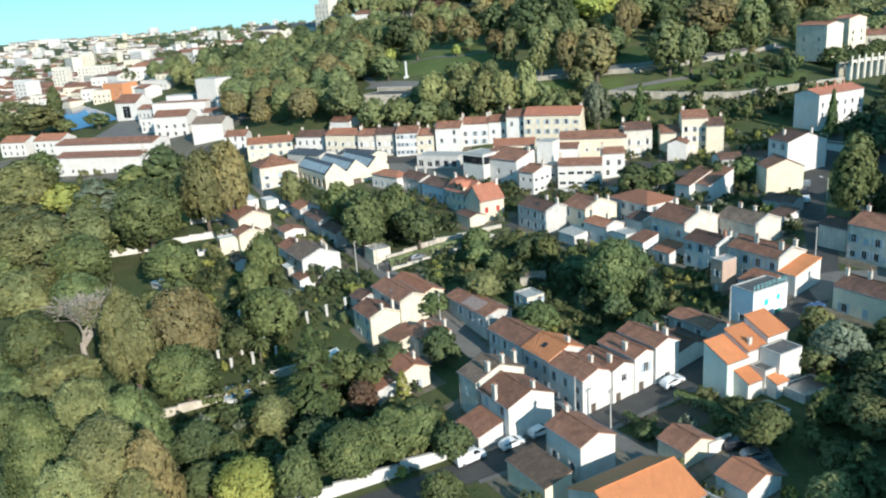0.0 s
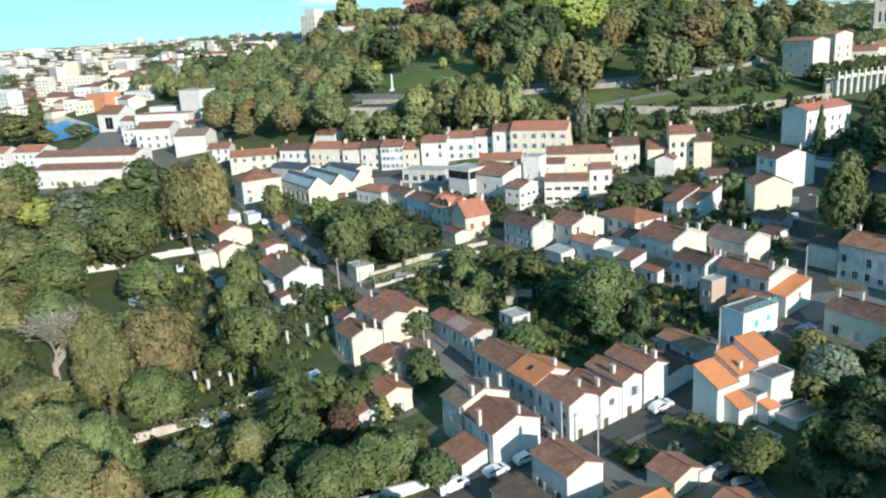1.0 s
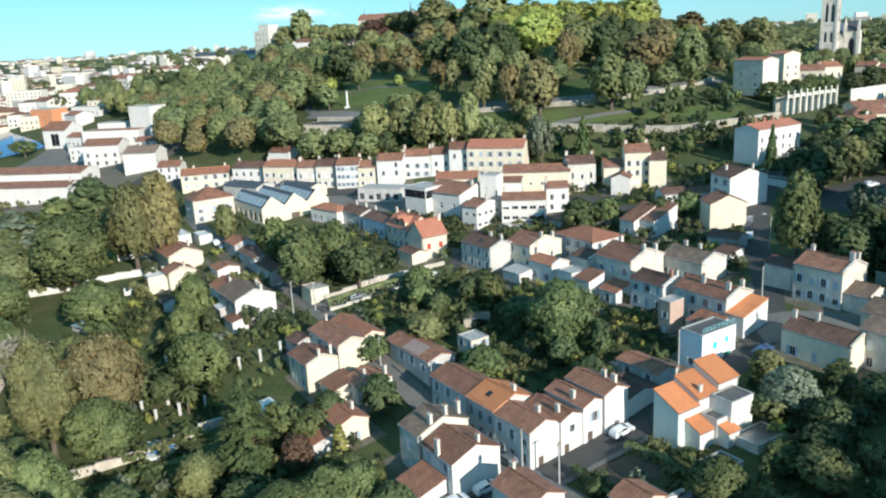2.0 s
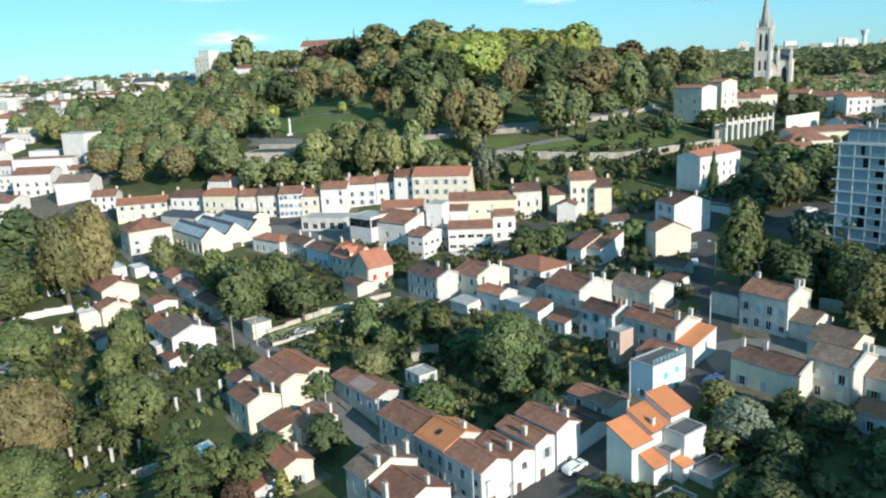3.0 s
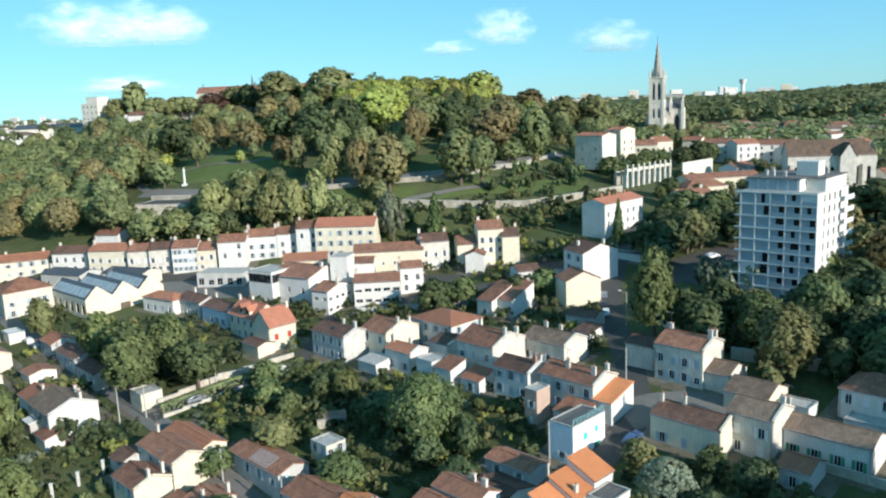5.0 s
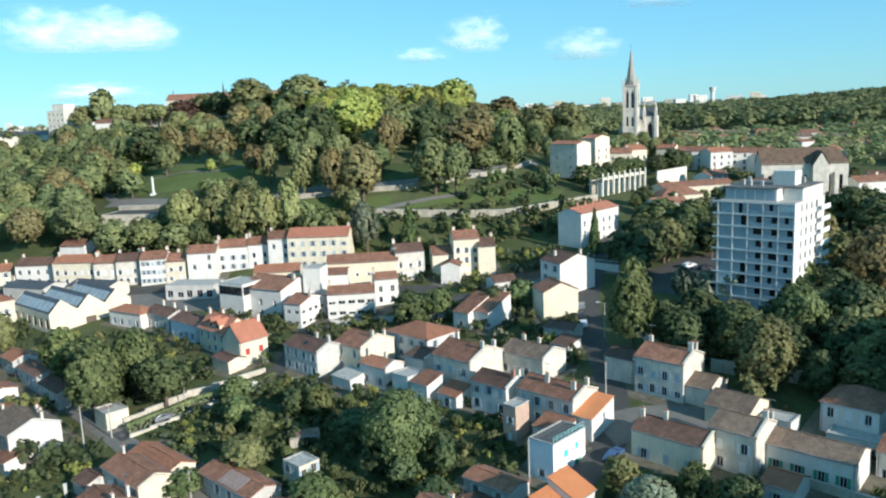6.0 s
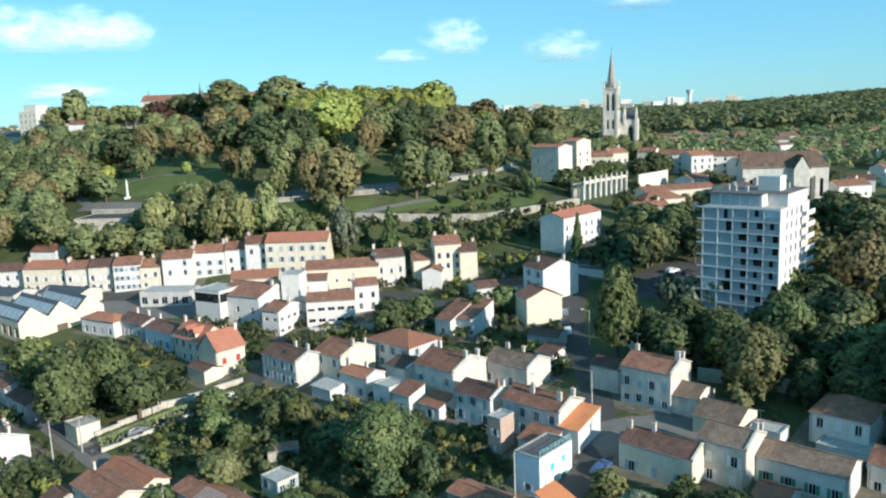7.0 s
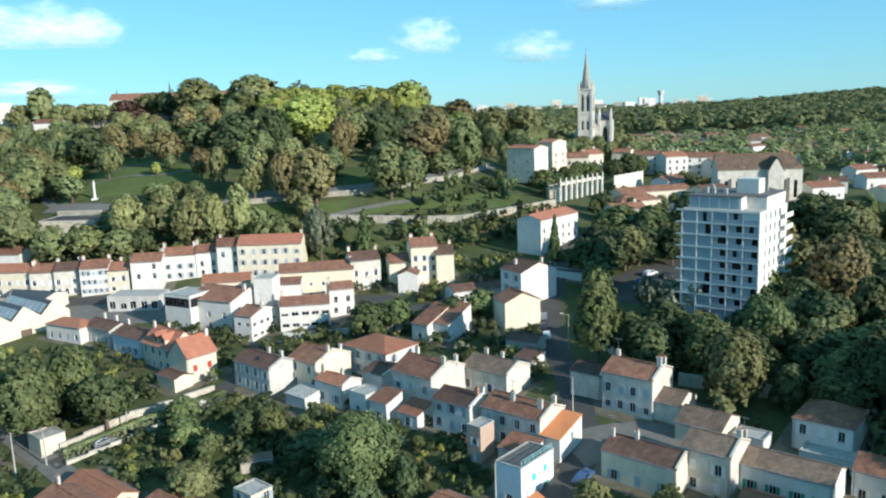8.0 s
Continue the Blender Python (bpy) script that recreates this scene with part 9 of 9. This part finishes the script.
car(24.2, 220.6, 84, CAR_WHITE, "white car parked on a rising street")
car(24.4, 226.4, 84, CAR_DARK, "dark car parked on a rising street")
car(25.4, 232.4, 80, CAR_GREY, "grey car parked on a rising street")
car(53, 246.1, 30, CAR_GREY, "grey car in a shaded car park")
car(55, 251, 30, CAR_BLUE, "blue car in a shaded car park")
car(58.5, 256.7, 30, CAR_WHITE, "white car in a shaded car park")
car(62, 253.7, 30, CAR_DARK, "dark car in a shaded car park")
car(20.4, 161.6, 46, CAR_BLUE, "blue car parked beside a hedge")
car(-51.0, 202.6, 42, CAR_WHITE, "white car parked along a white wall")
car(-65.0, 189.4, 46, CAR_GREY, "grey car parked in a cross lane")
car(-120.3, 225.6, 136, CAR_GREY, "grey-green car parked in the lane")
car(-124.4, 229.6, 136, CAR_WHITE, "white car parked in the lane")
car(-110.2, 216.6, 136, CAR_DARK, "dark car parked in the lane")
car(-84.0, 178.0, -42, CAR_WHITE, "white car parked below a white house")
car(-2.0, 346.0, 50, CAR_DARK, "dark car on the promenade", lift=0.6)
car(-88.5, 281.0, 0, CAR_WHITE, "white car on the town street")
car(-70.0, 280.0, 0, CAR_GREY, "grey car on the town street")
car(-132.0, 282.5, -4, CAR_DARK, "dark car on the town street")


# ---- poles and lamps ----
def pole(x, y, h, lamp=False, arm=70, label="grey concrete utility pole beside a lane"):
    top = thing("street_lamp" if lamp else "utility_pole", pose(x, y, ground_z(x, y), 0, 0, arm), label, "lamp" if lamp else "pole", "poles along the streets")
    bm = bmesh.new()
    tube(bm, (0, 0, -0.5), (0, 0, h), 0.16, 0.10, 10)
    part("pole", bm, CONCRETE, top)
    if lamp:
        bm = bmesh.new()
        tube(bm, (0, 0, h - 0.3), (1.3, 0, h + 0.15), 0.05, 0.04, 8)
        part("arm", bm, METAL, top)
        bm = bmesh.new()
        box(bm, 1.1, 1.8, -0.17, 0.17, h + 0.08, h + 0.24)
        part("lamp_head", bm, FRAME_WHITE, top)
    else:
        bm = bmesh.new()
        box(bm, -0.7, 0.7, -0.06, 0.06, h - 0.5, h - 0.38)
        part("crossbar", bm, METAL, top)
        for k in (-0.55, 0.0, 0.55):
            bm = bmesh.new()
            tube(bm, (k, 0, h - 0.38), (k, 0, h - 0.2), 0.05, 0.04, 6)
            part("insulator", bm, POT, top)


pole(-36.7, 150.4, 7.6, True, -42, "grey street lamp beside a lane")
pole(-11.4, 127.6, 7.0, label="grey utility pole on the street")
pole(-17.3, 130.4, 7.4, label="grey utility pole at a street corner")
pole(-77.0, 180.0, 8.4)
pole(-73.0, 183.2, 6.6)
pole(6.2, 158.2, 7.6, label="grey utility pole by a blue house")
pole(27.6, 212.0, 8.0, True, 170, "street lamp on the rising street")
pole(22.0, 178.4, 8.0, label="wooden utility pole by an orange roof")
pole(-62.6, 195.6, 7.6)
pole(-50.0, 160.8, 6.0)
pole(31.9, 253.4, 7.0, True, 190, "street lamp on the rising street")


def wire(a, b, za, zb, sag=0.7):
    cu = bpy.data.curves.new("cable", "CURVE")
    cu.dimensions, cu.bevel_depth, cu.bevel_resolution = "3D", 0.018, 1
    sp = cu.splines.new("POLY")
    sp.points.add(12)
    for k in range(13):
        f = k / 12
        x, y = a[0] + (b[0] - a[0]) * f, a[1] + (b[1] - a[1]) * f
        z = (ground_z(*a) + za) * (1 - f) + (ground_z(*b) + zb) * f - sag * 4 * f * (1 - f)
        sp.points[k].co = (x, y, z, 1)
    cu.materials.append(RUBBER)
    tagged(new("cable", cu), "thin black overhead cable between poles", "cable", "overhead cables")


for pa, pb, ha, hb in (((-77.0, 180.0), (-50.0, 160.8), 8.2, 5.8), ((-50.0, 160.8), (-36.7, 150.4), 5.8, 7.4), ((-36.7, 150.4), (-17.3, 130.4), 7.4, 7.2), ((-17.3, 130.4), (-11.4, 127.6), 7.2, 6.8),
                       ((-77.0, 180.0), (-73.0, 183.2), 8.2, 6.4), ((-73.0, 183.2), (-62.6, 195.6), 6.4, 7.4), ((6.2, 158.2), (22.0, 178.4), 7.4, 7.8), ((22.0, 178.4), (27.6, 212.0), 7.8, 7.8)):
    wire(pa, pb, ha, hb)


# ---- small things ----
def mural(x, y, z, yaw):
    """Flat coloured shapes painted on the sunlit side of the blue house."""
    top = thing("wall_painting", pose(x, y, z, 0, 0, yaw), "painted wall with turquoise squares and green shapes", "mural")
    cyan = plain("turquoise_paint", (0.05, 0.62, 0.72), 0.6, vary=0.06)
    green = plain("teal_green_paint", (0.03, 0.30, 0.22), 0.6, vary=0.1)
    grey = plain("grey_paint", (0.45, 0.47, 0.48), 0.6, vary=0.1)
    white = plain("white_wall_paint", (0.82, 0.83, 0.82), 0.7, vary=0.06)
    for nm, mat, y0, y1, z0, z1, off in (("painted_ground", white, -4.45, 4.45, 0.4, 6.6, 0.006), ("painted_square", cyan, -1.6, -0.5, 3.8, 5.0, 0.012), ("painted_square", cyan, 1.6, 2.5, 4.2, 5.3, 0.012),
                                         ("painted_shape", green, 1.4, 3.2, 0.9, 2.4, 0.012), ("painted_shape", grey, -3.4, -2.6, 0.9, 2.9, 0.012), ("painted_shape", grey, -1.2, 0.4, 1.2, 2.0, 0.012)):
        bm = bmesh.new()
        box(bm, 0.003, off, y0, y1, z0, z1)
        part(nm, bm, mat, top)


def terrace_rail(x, y, z, yaw, L):
    """Turquoise railing of a roof terrace: posts and two bars."""
    top = thing("railing", pose(x, y, z, 0, 0, yaw), "turquoise painted railing of a roof terrace", "railing")
    paint = plain("turquoise_rail_paint", (0.25, 0.52, 0.52), 0.6, vary=0.1)
    for k in range(9):
        bm = bmesh.new()
        box(bm, -0.04, 0.04, -L / 2 + k * L / 8 - 0.04, -L / 2 + k * L / 8 + 0.04, 0, 0.95)
        part("post", bm, paint, top)
    for z0 in (0.45, 0.9):
        bm = bmesh.new()
        box(bm, -0.03, 0.03, -L / 2, L / 2, z0, z0 + 0.07)
        part("bar", bm, paint, top)


u42 = Vector((math.cos(radians(-42)), math.sin(radians(-42)), 0))
pm = Vector((11.2, 161.8, 0)) + u42 * 2.4
mural(pm.x, pm.y, 5.0, -42)
terrace_rail(pm.x - 0.1, pm.y + 0.09, 12.1, -42, 8.4)


def tarp_pool(x, y):
    top = thing("swimming_pool", pose(x, y, ground_z(x, y), 0, 0, 40), "garden pool under a bright blue cover", "pool")
    bm = bmesh.new()
    bmesh.ops.create_uvsphere(bm, u_segments=20, v_segments=8, radius=1.0)
    bmesh.ops.transform(bm, matrix=Matrix.Diagonal((3.4, 2.2, 0.9, 1)), verts=bm.verts[:])
    part("cover", bm, plain("blue_plastic_cover", (0.06, 0.22, 0.42), 0.4, vary=0.2), top)
    bm = bmesh.new()
    tube(bm, (0, 0, -0.4), (0, 0, 0.3), 3.6, 3.6, 24)
    part("rim", bm, CONCRETE_PALE, top)


tarp_pool(-83.0, 133.4)
house("small white-roofed garden shelter", -127.9, 173.8, -0.2, -20, 6.0, 3.0, 2.2, roof="shed", wall=GREYWALL, tiles=CONCRETE_PALE, pitch=6)
house("old garden shed with rusty roof in an allotment", -33.8, 176.6, 5.4, 15, 5.5, 2.4, 1.5, roof="shed", wall=RUBBLE, tiles=TILE_GREY, pitch=8)
house("white open garden store by stone walls", -66.5, 143.5, -2.6, -42, 4.6, 3.4, 2.6, roof="shed", wall=WHITE, tiles=CONCRETE_PALE, pitch=8)
house("timber carport beside a white stepped house", 17.5, 139.0, 1.2, 48, 7.0, 4.4, 2.4, roof="flat", wall=GREYWALL, tiles=METAL)


# ---- backdrop of fair-weather clouds, far behind everything ----
def cloud_material(seed):
    m, n, l, b = node_mat("cloud")
    v = coords(n)
    b.inputs["Base Color"].default_value = (0.92, 0.93, 0.95, 1)
    b.inputs["Roughness"].default_value = 1.0
    b.inputs["Specular IOR Level"].default_value = 0.0
    ln = n.new("ShaderNodeVectorMath")
    ln.operation = "LENGTH"
    l.new(v, ln.inputs[0])
    off = n.new("ShaderNodeVectorMath")
    off.operation = "ADD"
    off.inputs[1].default_value = (seed * 7.3, 0, seed * 3.1)
    l.new(v, off.inputs[0])
    puff = noise_node(n, l, off.outputs[0], 2.1, 8.0, 0.66)
    sub = n.new("ShaderNodeMath")
    sub.operation = "MULTIPLY_ADD"
    l.new(ln.outputs["Value"], sub.inputs[0])
    sub.inputs[1].default_value = -0.62
    l.new(puff, sub.inputs[2])
    mr = n.new("ShaderNodeMapRange")
    mr.interpolation_type = "SMOOTHSTEP"
    for key, val in (("From Min", -0.10), ("From Max", 0.55), ("To Min", 0.0), ("To Max", 0.54)):
        mr.inputs[key].default_value = val
    l.new(sub.outputs[0], mr.inputs["Value"])
    l.new(mr.outputs[0], b.inputs["Alpha"])
    # faint glow added to the vapour to brighten its dark undersides
    b.inputs["Emission Color"].default_value = (0.80, 0.93, 1.0, 1)
    b.inputs["Emission Strength"].default_value = 0.26
    bumped(n, l, b, puff, 0.6, 0.8)
    return m


def cloud(x, y, z, w, h, seed):
    """A shallow shell of vapour, flat below and heaped above."""
    bm = bmesh.new()
    rows = []
    for j in range(9):
        row = []
        for i in range(17):
            u, v = i / 8 - 1, j / 4 - 1
            row.append(bm.verts.new((u, 0.35 * (u * u + v * v) - 0.35, v if v > 0 else v * 0.55)))
        rows.append(row)
    for ra, rb in zip(rows, rows[1:]):
        for i in range(16):
            bm.faces.new((ra[i], ra[i + 1], rb[i + 1], rb[i]))
    ob = new("backdrop_cloud", mesh_of("cloud", bm, cloud_material(seed)))
    ob.matrix_world = Matrix.LocRotScale((x, y, z), Euler((0, 0, math.atan2(-x, y))), Vector((w / 2, w / 4, h / 2)))
    ob.visible_shadow = False
    tagged(ob, "small white fair-weather cloud in blue sky", "cloud", "clouds", "structure")


cloud(-1360, 2760, 352, 420, 210, 1)
cloud(-1130, 2800, 350, 440, 210, 2)
cloud(43, 3040, 306, 270, 190, 3)
cloud(-150, 3037, 246, 230, 80, 4)
cloud(426, 3010, 250, 330, 150, 5)
cloud(690, 2962, 398, 330, 90, 6)
cloud(-1240, 2771, 155, 380, 90, 7)
